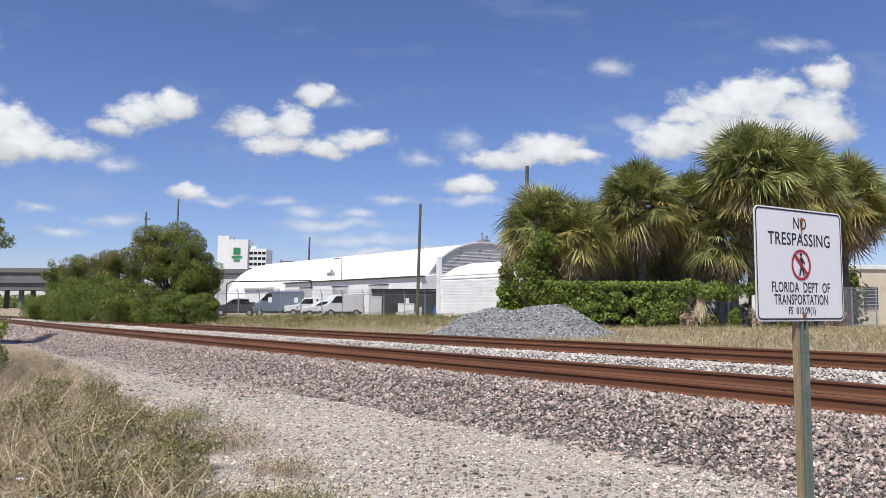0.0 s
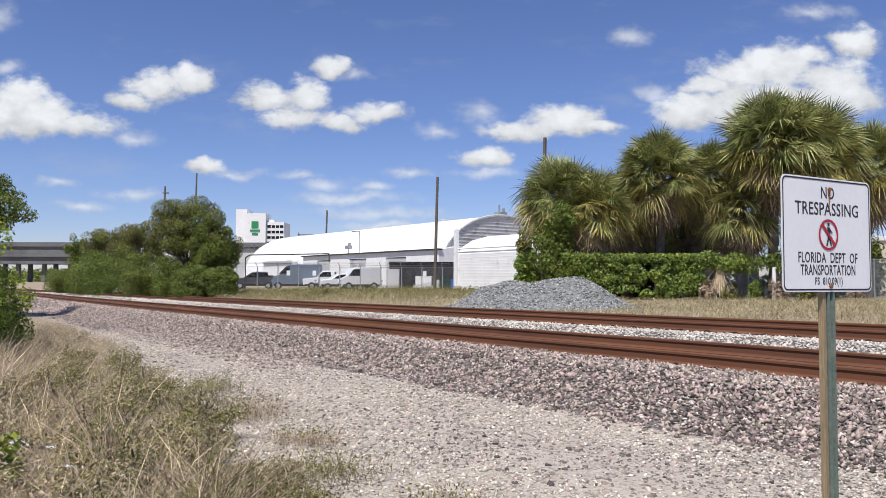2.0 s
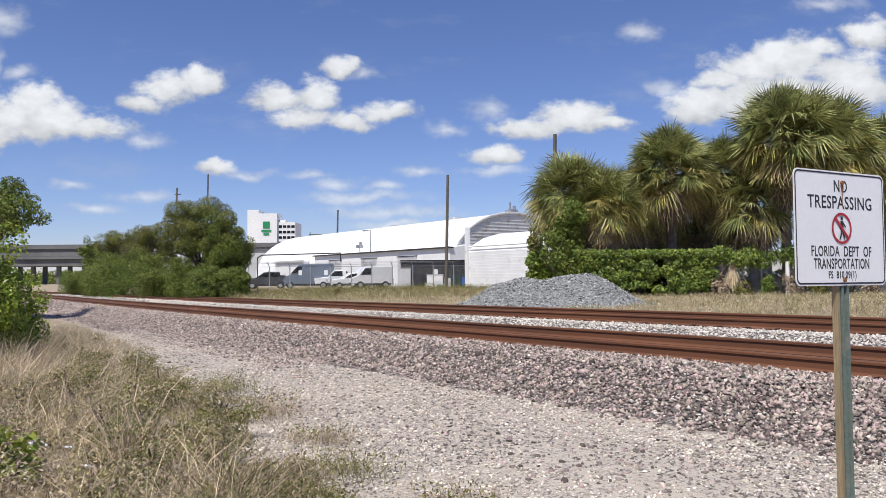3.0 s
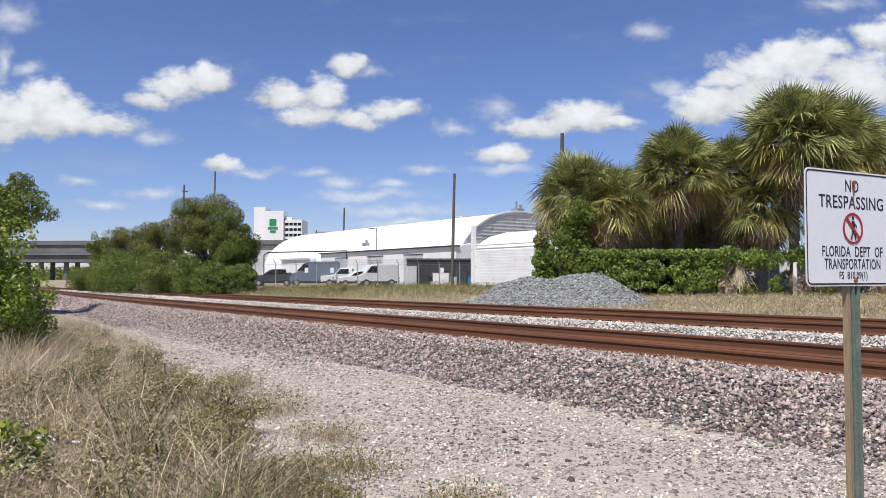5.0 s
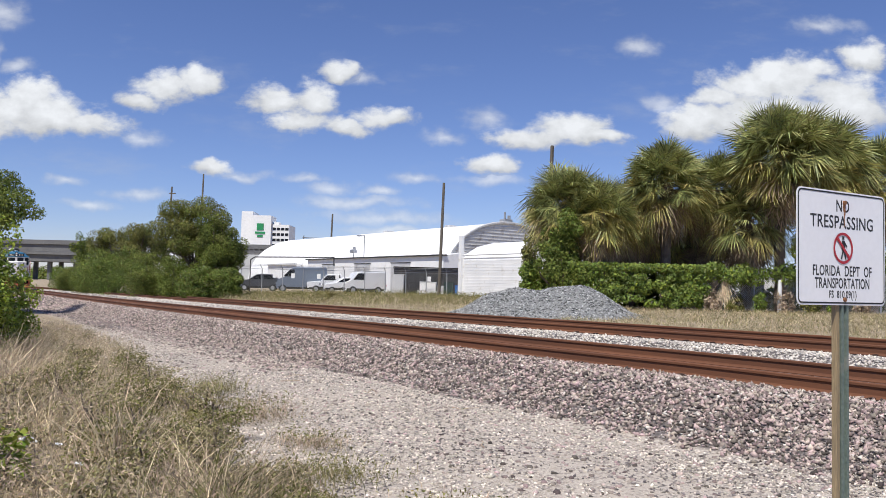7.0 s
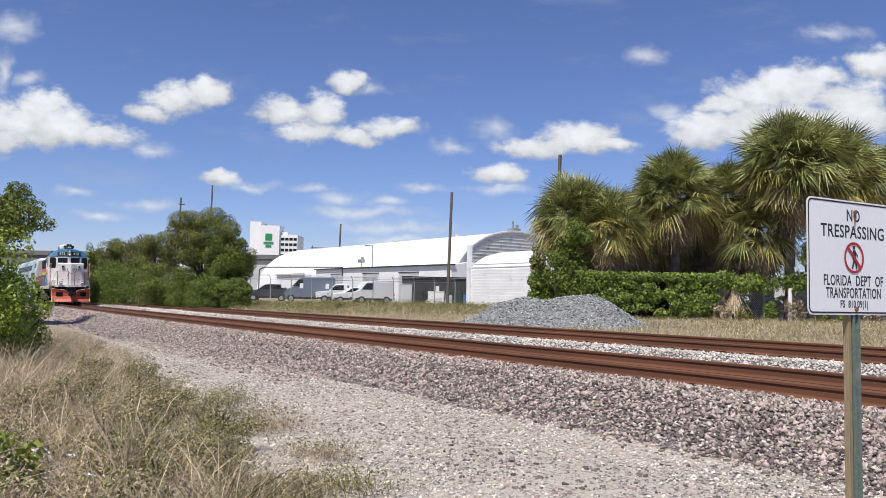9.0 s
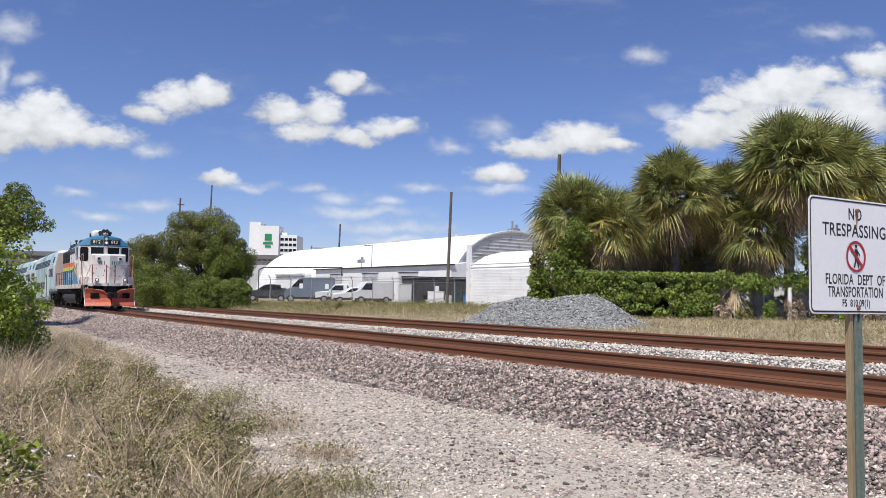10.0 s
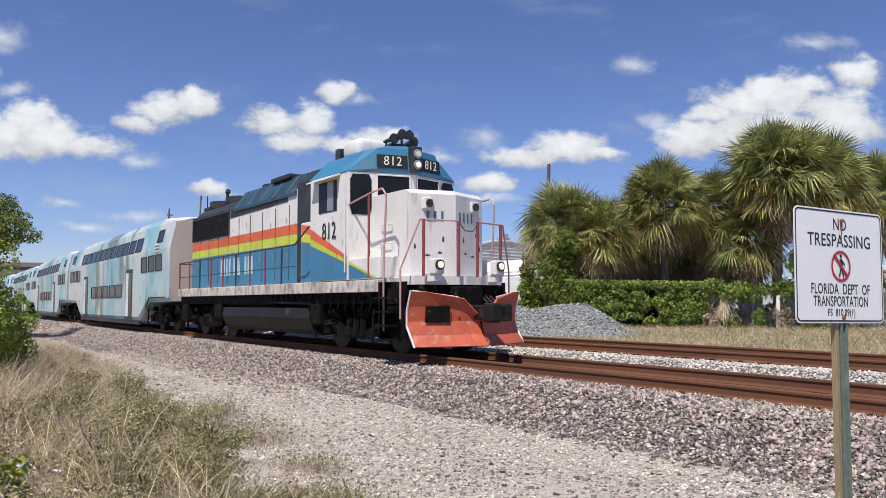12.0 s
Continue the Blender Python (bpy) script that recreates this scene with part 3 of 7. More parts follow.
def build_stones():
    rng = np.random.default_rng(5)
    p, off = strew(rng, 62000, 6.6, 8.74, -1, 52, 1.8)
    p = p[rng.random(len(p)) < np.interp(off, [6.6, 7.2], [0.12, 1])]
    scatter("shoulder_ballast", p + [0, 0, 0.014], rng.uniform(0.032, 0.085, len(p)), M_BALLAST, rng, "loose pinkish-grey ballast stones on the track shoulder", 0.85, True)
    p, off = strew(rng, 5000, 5.6, 7.2, 13, 50, 1.2)
    scatter("far_shoulder_ballast", p, rng.uniform(0.05, 0.1, len(p)), M_BALLAST, rng, "ballast stones spread at the foot of the shoulder", chips=True)
    p, off = strew(rng, 16000, 6.8, 8.74, -1, 60, 1.6)
    scatter("shoulder_chips", p, rng.uniform(0.03, 0.07, len(p)), M_DARKCHIP, rng, "small dark ballast stones on the track shoulder", chips=True)
    p, off = strew(rng, 3500, 6.9, 8.74, -1, 50, 1.6)
    scatter("pale_shoulder_stones", p + [0, 0, 0.022], rng.uniform(0.03, 0.075, len(p)), M_PALE, rng, "pale stones among the ballast of the track shoulder", chips=True)
    p, off = strew(rng, 9000, 4.6, 8.7, 44, 110, 1.5)
    scatter("distant_ballast", p, rng.uniform(0.08, 0.2, len(p)), M_BALLAST, rng, "ballast stones on the far curve of the track", chips=True)
    p, off = strew(rng, 6000, 10.4, 17.0, 46, 110, 1.4)
    scatter("distant_pale_ballast", p, rng.uniform(0.08, 0.2, len(p)), M_PALE, rng, "pale ballast on the far curve of the tracks", chips=True)
    p, off = strew(rng, 9000, 8.95, 10.2, 0, 45, 1.5)
    scatter("crib_ballast", p, rng.uniform(0.035, 0.075, len(p)), M_BALLAST, rng, "loose ballast stones between the rails", chips=True)
    p, off = strew(rng, 27000, 10.45, 13.15, -1, 50, 1.5)
    scatter("middle_ballast", p + [0, 0, 0.01], rng.uniform(0.04, 0.09, len(p)), M_PALE, rng, "pale ballast stones between the two tracks", chips=True)
    p, off = strew(rng, 8000, 15.0, 17.3, 0, 50, 1.4)
    scatter("outer_ballast", p, rng.uniform(0.04, 0.08, len(p)), M_PALE, rng, "pale ballast stones beyond the far rail", chips=True)
    p, off = strew(rng, 74000, 2.4, 7.3, 0.8, 28, 1.9)
    bare = np.sin(p[:, 0] * 1.5 + 0.8 * np.sin(p[:, 1] * 0.6)) * np.sin(p[:, 1] * 0.55 + 1.1 * p[:, 0]) + 0.4 * rng.normal(size=len(p))
    p = p[bare < 0.45]
    scatter("path_gravel", p + [0, 0, 0.004], rng.uniform(0.012, 0.052, len(p)) * rng.uniform(0.5, 1.2, len(p)), M_CHIP, rng, "fine pale limestone gravel on the path", 0.6, True)
    p, off = strew(rng, 24000, 2.7, 7.4, 0.8, 34, 1.9)
    drift = np.sin(p[:, 0] * 2.1 + p[:, 1] * 0.7) + np.sin(p[:, 0] * 0.9 - p[:, 1] * 1.3) + rng.normal(size=len(p)) * 0.7
    p = p[drift > -0.2]
    scatter("path_stones", p + [0, 0, 0.006], rng.uniform(0.012, 0.042, len(p)), M_DARKCHIP, rng, "scattered grey stones on the gravel path", 0.6, True)
    p, off = strew(rng, 3200, 4.0, 7.2, 0.8, 26, 1.6)
    scatter("path_ballast", p, rng.uniform(0.03, 0.07, len(p)), M_BALLAST, rng, "stray ballast stones on the gravel path", 0.7)


def heap(x, y):
    """Height of the gravel heap above the land."""
    a, b = (x - PILE[0]) * 0.809 - (y - PILE[1]) * 0.588, (x - PILE[0]) * 0.588 + (y - PILE[1]) * 0.809
    one = 1.08 * np.exp(-(((a + 1.1) / 1.85) ** 2 + (b / 1.6) ** 2) ** 1.05)
    two = 1.16 * np.exp(-(((a - 1.2) / 1.65) ** 2 + (b / 1.6) ** 2) ** 1.1)
    return (one ** 2.0 + two ** 2.0) ** 0.5 - 0.10 + 0.03 * np.sin(a * 5.1) * np.sin(b * 4.3 + 1)


PILE = (18.6, 18.9)


def build_pile():
    g = np.linspace(-4.2, 4.2, 50)
    X, Y = np.meshgrid(g + PILE[0], g + PILE[1])
    Z = land(X, Y) + heap(X, Y)
    i = np.arange(2500).reshape(50, 50)
    f = np.stack([i[:-1, :-1], i[:-1, 1:], i[1:, 1:], i[1:, :-1]], -1).reshape(-1, 4)
    base = tagged(new("gravel_pile"), "heap of grey crushed granite beside the track", "gravel pile")
    indexed("gravel_mound", np.stack([X, Y, Z], -1).reshape(-1, 3), f, M_PILE, base)
    rng = np.random.default_rng(8)
    n = 21000
    x, y = rng.uniform(-3.9, 3.9, n) + PILE[0], rng.uniform(-3.9, 3.9, n) + PILE[1]
    h = heap(x, y)
    k = h > rng.uniform(-0.03, 0.02, n)
    x, y, h = x[k], y[k], h[k]
    st = scatter("stone_cover", np.stack([x, y, land(x, y) + h], -1), rng.uniform(0.045, 0.11, len(x)), M_PILE, rng, "crushed granite stones", chips=True)
    st.parent = base
    del st["category"]


build_stones()
build_pile()


# ---- the sign ----
def build_sign():
    sg = thing("warning_sign", 4.054, 1.897, 0, -36.0 + 27.6, "white metal trespass warning sign on a timber and steel post", "sign")
    # the face looks towards -y of the sign's own space
    bm = bmesh.new()
    w, h, r = 0.381, 0.305, 0.035
    z0 = 1.861
    def rounded(w, h, r):
        return [(sx * (w - r) + r * math.cos(a), z0 + sz * (h - r) + r * math.sin(a)) for sx, sz, st in ((1, 1, 0), (-1, 1, 90), (-1, -1, 180), (1, -1, 270)) for a in [radians(st + k * 15) for k in range(7)]]
    prism(bm, rounded(w, h, r), "y", -0.003, 0.0)
    panel = part("panel", bm, M_SIGN, sg)
    bm = bmesh.new()
    outer, inner = rounded(w - 0.008, h - 0.008, r - 0.006), rounded(w - 0.016, h - 0.016, r - 0.012)
    vo, vi = [bm.verts.new((x, -0.0045, z)) for x, z in outer], [bm.verts.new((x, -0.0045, z)) for x, z in inner]
    for i in range(len(vo)):
        j = (i + 1) % len(vo)
        bm.faces.new((vo[i], vo[j], vi[j], vi[i]))
    part("border", bm, M_BLACK, panel, "thin black border line")
    up = Matrix.Rotation(radians(90), 4, "X")
    for text, size, z, wide in (("NO", 0.090, 0.222, 0.112), ("TRESPASSING", 0.096, 0.134, 0.541), ("FLORIDA  DEPT  OF", 0.078, -0.126, 0.507), ("TRANSPORTATION", 0.078, -0.192, 0.469), ("FS  810.09(1)", 0.054, -0.250, 0.235)):
        letters(text, size, "letter", M_BLACK, panel, Matrix.Translation((0, -0.0036, z0 + z)) @ up, "black letter", 0.0003, 1.0, 0.0011, wide)
    bm = bmesh.new()
    for k in range(40):
        a, b = radians(k * 9), radians(k * 9 + 9)
        ring = [(rr * math.cos(x), -0.006, z0 + 0.0 + rr * math.sin(x)) for rr, x in ((0.084, a), (0.084, b), (0.070, b), (0.070, a))]
        bm.faces.new([bm.verts.new(p) for p in ring])
    q = [(-0.062, 0.05), (-0.05, 0.062), (0.062, -0.05), (0.05, -0.062)]
    bm.faces.new([bm.verts.new((x, -0.0075, z0 + z)) for x, z in q])
    part("prohibition_ring", bm, M_RED, panel, "red prohibition ring with a slash")
    bm = bmesh.new()
    for q in ([(-0.012, -0.005), (0.014, -0.005), (0.012, 0.04), (-0.012, 0.04)], [(-0.004, -0.005), (-0.024, -0.06), (-0.012, -0.06), (0.008, -0.005)], [(0.0, -0.005), (0.016, -0.06), (0.026, -0.06), (0.014, -0.005)],
              [(-0.009, 0.046), (0.009, 0.046), (0.009, 0.064), (-0.009, 0.064)], [(0.01, 0.036), (0.034, 0.012), (0.03, 0.004), (0.008, 0.024)]):
        bm.faces.new([bm.verts.new((x, -0.0065, z0 + z)) for x, z in q])
    part("symbol", bm, M_BLACK, panel, "plain black symbol bars")
    for z in (z0 + 0.245, z0 - 0.275):
        bm = bmesh.new()
        tube(bm, (0.012, -0.012, z), (0.012, 0.0, z), 0.012, seg=8)
        part("bolt", bm, M_RUSTDRIP, panel, "rusty bolt head")
    bm = bmesh.new()
    for k, (dx, l, ww) in enumerate(((0.012, 0.13, 0.006), (0.02, 0.07, 0.004), (0.004, 0.05, 0.003))):
        bm.faces.new([bm.verts.new(p) for p in ((dx - ww, -0.0052, z0 + 0.245), (dx + ww, -0.0052, z0 + 0.245), (dx + ww * 0.3, -0.0052, z0 + 0.245 - l), (dx - ww * 0.3, -0.0052, z0 + 0.245 - l))])
    part("rust_streak", bm, M_RUSTDRIP, panel)
    bm = bmesh.new()
    box(bm, -0.036, -0.010, 0.010, 0.040, -0.3, z0 + 0.28, 0.002)
    part("timber_post", bm, M_TIMBER, sg, "weathered pale timber post")
    bm = bmesh.new()
    prism(bm, [(-0.004, 0.002), (-0.004, 0.01), (0.008, 0.01), (0.012, 0.04), (0.04, 0.04), (0.044, 0.01), (0.056, 0.01), (0.056, 0.002), (0.038, 0.002), (0.034, 0.032), (0.018, 0.032), (0.014, 0.002)], "z", -0.3, z0 + 0.28)
    part("steel_channel", bm, M_GREENPOST, sg, "grey-green painted steel channel post")


build_sign()


# ---- the train ----
M_LW = mat("scuffed_white_loco_paint", (0.74, 0.71, 0.68), (0.66, 0.63, 0.60), 1.2, 0.45, bump=0.08, fine=30, fine_mix=0.08, stain=(0.45, 0.38, 0.32), amount=0.1, stretch=(1.4, 1.4, 0.3))
M_LB = mat("faded_blue_loco_paint", (0.045, 0.21, 0.36), (0.04, 0.17, 0.30), 1.2, 0.45, bump=0.08, fine=30, fine_mix=0.1, stain=(0.10, 0.16, 0.2), amount=0.3, stretch=(1, 1, 0.4))
M_SILL = mat("grimy_white_sill_paint", (0.66, 0.62, 0.56), (0.50, 0.45, 0.40), 2.5, 0.55, bump=0.1, fine=30, fine_mix=0.2, stain=(0.09, 0.07, 0.06), amount=0.75, stretch=(1, 1.2, 0.6))
# the faded blue with shade put into its base colour, plus sooty stains
M_LBD = mat("sooty_shaded_blue_loco_paint", (0.028, 0.085, 0.12), (0.02, 0.055, 0.08), 0.9, 0.45, bump=0.08, fine=30, stain=(0.02, 0.022, 0.025), amount=0.5)
M_LO = mat("orange_stripe_paint", (0.72, 0.13, 0.04), (0.62, 0.11, 0.04), 1.2, 0.45, bump=0.05, fine=30, stain=(0.45, 0.2, 0.08), amount=0.2)
M_LY = mat("yellow_green_stripe_paint", (0.55, 0.62, 0.06), (0.48, 0.52, 0.06), 1.2, 0.45, bump=0.05, fine=30, stain=(0.4, 0.38, 0.12), amount=0.2)
M_PLOW = mat("worn_orange_plow_paint", (0.52, 0.10, 0.045), (0.40, 0.085, 0.045), 2.5, 0.6, bump=0.15, fine=25, stain=(0.42, 0.27, 0.2), amount=0.35, fine_mix=0.08)
M_REDRAIL = mat("red_handrail_paint", (0.30, 0.05, 0.05), (0.22, 0.045, 0.045), 4, 0.5, bump=0.05)
M_PINKRAIL = mat("faded_pink_handrail_paint", (0.55, 0.33, 0.31), (0.45, 0.26, 0.25), 4, 0.5, bump=0.05)
M_LDARK = mat("sooty_dark_steel", (0.022, 0.025, 0.03), (0.038, 0.038, 0.04), 1.5, 0.55, 0.1, 0.15, 25, stain=(0.07, 0.062, 0.055), amount=0.25)
# grime and dust over base colours darkened for the shade below the sill
M_UNDER = mat("grimy_shaded_running_gear", (0.006, 0.0055, 0.005), (0.013, 0.011, 0.010), 3, 0.75, 0.0, 0.25, 25, stain=(0.07, 0.055, 0.045), amount=0.12, spec=0.08)
M_TANK = mat("dusty_shaded_fuel_tank", (0.018, 0.0165, 0.015), (0.011, 0.010, 0.0095), 1.0, 0.5, 0.1, 0.1, 25, stain=(0.06, 0.053, 0.046), amount=0.25, spec=0.25)
M_NUM = mat("number_white", (0.84, 0.81, 0.66), (0.8, 0.77, 0.62), 3, 0.4, bump=0)
M_TEAL = mat("teal_lettering_paint", (0.05, 0.20, 0.19), (0.06, 0.2, 0.2), 3, 0.5, bump=0)
M_LAMP = mat("lens_glass", (0.75, 0.70, 0.6), (0.7, 0.65, 0.55), 5, 0.1, bump=0)
# wheel colour is darkened for the same shade
M_WHEEL = mat("shaded_wheel_steel", (0.03, 0.024, 0.021), (0.018, 0.015, 0.014), 4, 0.6, 0.3, 0.1, 40)


def lit_lamp():
    ma = bpy.data.materials.new("glowing_headlamp")
    ma.use_nodes = True
    b = ma.node_tree.nodes["Principled BSDF"]
    b.inputs["Base Color"].default_value = (0.9, 0.85, 0.7, 1)
    b.inputs["Emission Color"].default_value = (1.0, 0.88, 0.65, 1)
    b.inputs["Emission Strength"].default_value = 0.35
    return ma


M_LIT = lit_lamp()


def wrap_material():
    """Printed film on the coaches: pale sky, aqua patches and green-grey palm shapes."""
    ma = mat("washed_aqua_film", (0.56, 0.55, 0.525), (0.48, 0.52, 0.52), 0.6, 0.4, bump=0.03, fine=12, fine_mix=0.08)
    nt = ma.node_tree
    N, L = nt.nodes, nt.links
    b = N["Principled BSDF"]
    tc = N.new("ShaderNodeTexCoord")
    col = b.inputs["Base Color"].links[0].from_socket
    for scale, stretch, shift, lo, hi, most, tone in ((0.45, (1, 0.7, 0.8), 3.0, 0.43, 0.57, 0.9, (0.20, 0.42, 0.48)), (0.9, (1, 1, 0.7), 11.0, 0.56, 0.66, 0.8, (0.38, 0.56, 0.56)),
                                                (0.55, (1, 1.3, 0.35), 20.0, 0.56, 0.63, 0.85, (0.12, 0.165, 0.13)), (2.6, (1, 1, 0.8), 29.0, 0.60, 0.68, 0.7, (0.25, 0.31, 0.27))):
        mp = N.new("ShaderNodeMapping")
        mp.inputs["Scale"].default_value, mp.inputs["Location"].default_value = stretch, (shift, shift, shift)
        L.new(tc.outputs["Object"], mp.inputs[0])
        n = N.new("ShaderNodeTexNoise")
        n.inputs["Scale"].default_value, n.inputs["Detail"].default_value = scale, 4
        L.new(mp.outputs[0], n.inputs["Vector"])
        r = N.new("ShaderNodeMapRange")
        r.inputs["From Min"].default_value, r.inputs["From Max"].default_value, r.inputs["To Max"].default_value = lo, hi, most
        L.new(n.outputs["Fac"], r.inputs["Value"])
        x = N.new("ShaderNodeMix")
        x.data_type = "RGBA"
        L.new(r.outputs[0], x.inputs["Factor"])
        L.new(col, x.inputs["A"])
        x.inputs["B"].default_value = (*tone, 1)
        col = x.outputs["Result"]
    L.new(col, b.inputs["Base Color"])
    return ma


M_WRAP = wrap_material()
M_COACHEND = mat("dusty_beige_coach_end", (0.56, 0.47, 0.42), (0.49, 0.40, 0.35), 0.8, 0.6, bump=0.04, fine=20, fine_mix=0.06, stain=(0.44, 0.27, 0.2), amount=0.2, stretch=(1, 1, 0.3))
M_COACHROOF = mat("white_coach_roof", (0.74, 0.75, 0.75), (0.66, 0.67, 0.67), 0.6, 0.5, bump=0.05, fine=10, fine_mix=0.08)


def flat(bm, pts):
    bm.faces.new([bm.verts.new(p) for p in pts])


def loft(bm, rings, cap=True):
    """Joins closed rings of equal length into a skin."""
    vs = [[bm.verts.new(p) for p in r] for r in rings]
    n = len(rings[0])
    fs = []
    for a, b in zip(vs, vs[1:]):
        for i in range(n):
            fs.append(bm.faces.new((a[i], a[(i + 1) % n], b[(i + 1) % n], b[i])))
    if cap:
        fs += [bm.faces.new(vs[0][::-1]), bm.faces.new(vs[-1])]
    bmesh.ops.recalc_face_normals(bm, faces=fs)


def wheelset_truck(parent, y0, y1, label):
    """A two-axle truck: side frames, wheels, springs, brake gear."""
    bm = bmesh.new()
    mid = (y0 + y1) / 2
    for sx in (-1, 1):
        x = sx * 1.12
        prism(bm, [(y0 - 0.35, 0.62), (y0 + 0.25, 0.74), (mid - 0.55, 0.5), (mid + 0.55, 0.5), (y1 - 0.25, 0.74), (y1 + 0.35, 0.62), (y1 + 0.35, 0.40), (y1 - 0.1, 0.42), (mid + 0.4, 0.28), (mid - 0.4, 0.28), (y0 + 0.1, 0.42), (y0 - 0.35, 0.40)], "x", x - 0.07, x + 0.07)
        for yy in (mid - 0.3, mid, mid + 0.3):
            tube(bm, (x + sx * 0.06, yy, 0.34), (x + sx * 0.06, yy, 0.72), 0.09, seg=8)
        for yy in (y0, y1):
            box(bm, x - 0.15, x + 0.15, yy - 0.17, yy + 0.17, 0.34, 0.66, 0.03)
            tube(bm, (x + sx * 0.2, yy + 0.42, 0.25), (x + sx * 0.2, yy + 0.35, 1.0), 0.03, seg=6)
            tube(bm, (x + sx * 0.16, yy - 0.45, 0.6), (x + sx * 0.16, yy + 0.45, 0.52), 0.035, seg=6)
            tube(bm, (x + sx * 0.1, yy - 0.5, 0.85), (x + sx * 0.1, yy - 0.2, 0.85), 0.1, seg=8)
    box(bm, -1.05, 1.05, mid - 0.3, mid + 0.3, 0.4, 0.95)
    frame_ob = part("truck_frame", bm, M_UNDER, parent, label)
    for yy in (y0, y1):
        for sx in (-1, 1):
            bm = bmesh.new()
            tube(bm, (sx * 0.72, yy, 0.5), (sx * 0.85, yy, 0.5), 0.5, seg=28)
            tube(bm, (sx * 0.68, yy, 0.5), (sx * 0.72, yy, 0.5), 0.53, seg=28)
            tube(bm, (sx * 0.85, yy, 0.5), (sx * 0.9, yy, 0.5), 0.16, seg=12)
            part("wheel", bm, M_WHEEL, frame_ob, "steel wheel")


def panel_flat(name, pts, material, parent, label=""):
    bm = bmesh.new()
    flat(bm, pts)
    return part(name, bm, material, parent, label)


def build_locomotive():
    lo = thing("locomotive", 0, 0, 0, 0, "white and blue diesel locomotive with rainbow stripes and orange plow", "locomotive")
    # frame and walkway
    bm = bmesh.new()
    box(bm, -1.35, 1.35, 0.5, 15.0, 1.05, 1.3)
    # backing box added between the trucks to keep light from passing through
    box(bm, -0.6, 0.6, 0.6, 15.0, 0.45, 1.06)
    part("underframe_with_light_block", bm, M_UNDER, lo)
    bm = bmesh.new()
    for sx in (-1, 1):
        box(bm, sx * 1.44 - 0.06, sx * 1.44 + 0.06, 1.25, 14.95, 1.3, 1.56, 0.012)
    box(bm, -1.4, 1.4, 1.0, 14.95, 1.5, 1.58)
    part("walkway_sill", bm, M_SILL, lo, "dirty white walkway sill")
    bm = bmesh.new()
    loft(bm, [[(-1.15, 0.42, 1.44), (0, 0.2, 1.44), (1.15, 0.42, 1.44), (1.15, 1.2, 1.44), (-1.15, 1.2, 1.44)], [(-1.15, 0.42, 1.62), (0, 0.2, 1.62), (1.15, 0.42, 1.62), (1.15, 1.2, 1.62), (-1.15, 1.2, 1.62)]])
    part("front_platform", bm, M_LW, lo)
    bm = bmesh.new()
    box(bm, -1.1, 1.1, 0.4, 1.2, 0.85, 1.44)
    box(bm, -0.35, 0.35, 0.1, 0.5, 0.95, 1.4, 0.03)
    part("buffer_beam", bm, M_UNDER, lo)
    # plow
    bm = bmesh.new()
    def blade(sx):
        rings = []
        for z, dy in ((1.30, 0.04), (1.0, 0.16), (0.7, 0.2), (0.42, 0.12), (0.2, -0.1)):
            rings.append((z, dy))
        prev = None
        cols = [(1.40, 0.12), (1.18, 0.02), (0.42, -0.30), (0.02, -0.44)]
        for z, dy in rings:
            row = []
            for k, (x, y) in enumerate(cols):
                zz = z
                if k >= 2:
                    zz = min(z, 1.16 if k == 2 else 0.72)
                row.append(bm.verts.new((sx * x, y + dy, zz)))
            if prev:
                for i in range(3):
                    if (row[i].co - prev[i].co).length + (row[i + 1].co - prev[i + 1].co).length > 1e-4:
                        try:
                            bm.faces.new((prev[i], prev[i + 1], row[i + 1], row[i]))
                        except ValueError:
                            pass
            prev = row
    blade(-1)
    blade(1)
    bmesh.ops.remove_doubles(bm, verts=bm.verts, dist=0.0005)
    bmesh.ops.recalc_face_normals(bm, faces=bm.faces)
    bmesh.ops.solidify(bm, geom=bm.faces[:], thickness=0.03)
    plow = part("snow_plow", bm, M_PLOW, lo, "worn orange V-shaped plow with pale edges")
    for sx in (-1, 1):
        panel_flat("plow_opening", [(sx * 1.12, 0.08, 1.0), (sx * 0.66, -0.12, 1.0), (sx * 0.66, -0.09, 0.68), (sx * 1.12, 0.11, 0.68)], M_UNDER, plow, "dark opening in the plow")
        bm = bmesh.new()
        pipe(bm, [(sx * 1.42, 0.16, 1.31), (sx * 1.42, 0.3, 0.9), (sx * 1.42, 0.3, 0.6), (sx * 1.42, 0.03, 0.2)], 0.022)
        pipe(bm, [(sx * 1.40, 0.14, 1.31), (sx * 0.5, -0.16, 1.18)], 0.016)
        part("plow_edge", bm, M_LW, plow, "pale worn edge of the plow")
    bm = bmesh.new()
    box(bm, -0.16, 0.16, -0.75, 0.4, 0.72, 1.02, 0.04)
    box(bm, -0.3, -0.05, -0.98, -0.66, 0.68, 1.06, 0.05)
    box(bm, 0.08, 0.24, -0.96, -0.7, 0.7, 1.04, 0.04)
    part("coupler", bm, M_TANK, lo, "grey steel coupler")
    for x in (-0.55, -0.42, 0.42, 0.55, 0.68):
        bm = bmesh.new()
        pipe(bm, [(x, 0.25, 1.2), (x * 0.9, -0.05, 1.05), (x * 0.8, -0.12, 0.75), (x * 0.65, -0.05, 0.62)], 0.025)
        part("air_hose", bm, M_BLACK, lo, "black rubber hose")
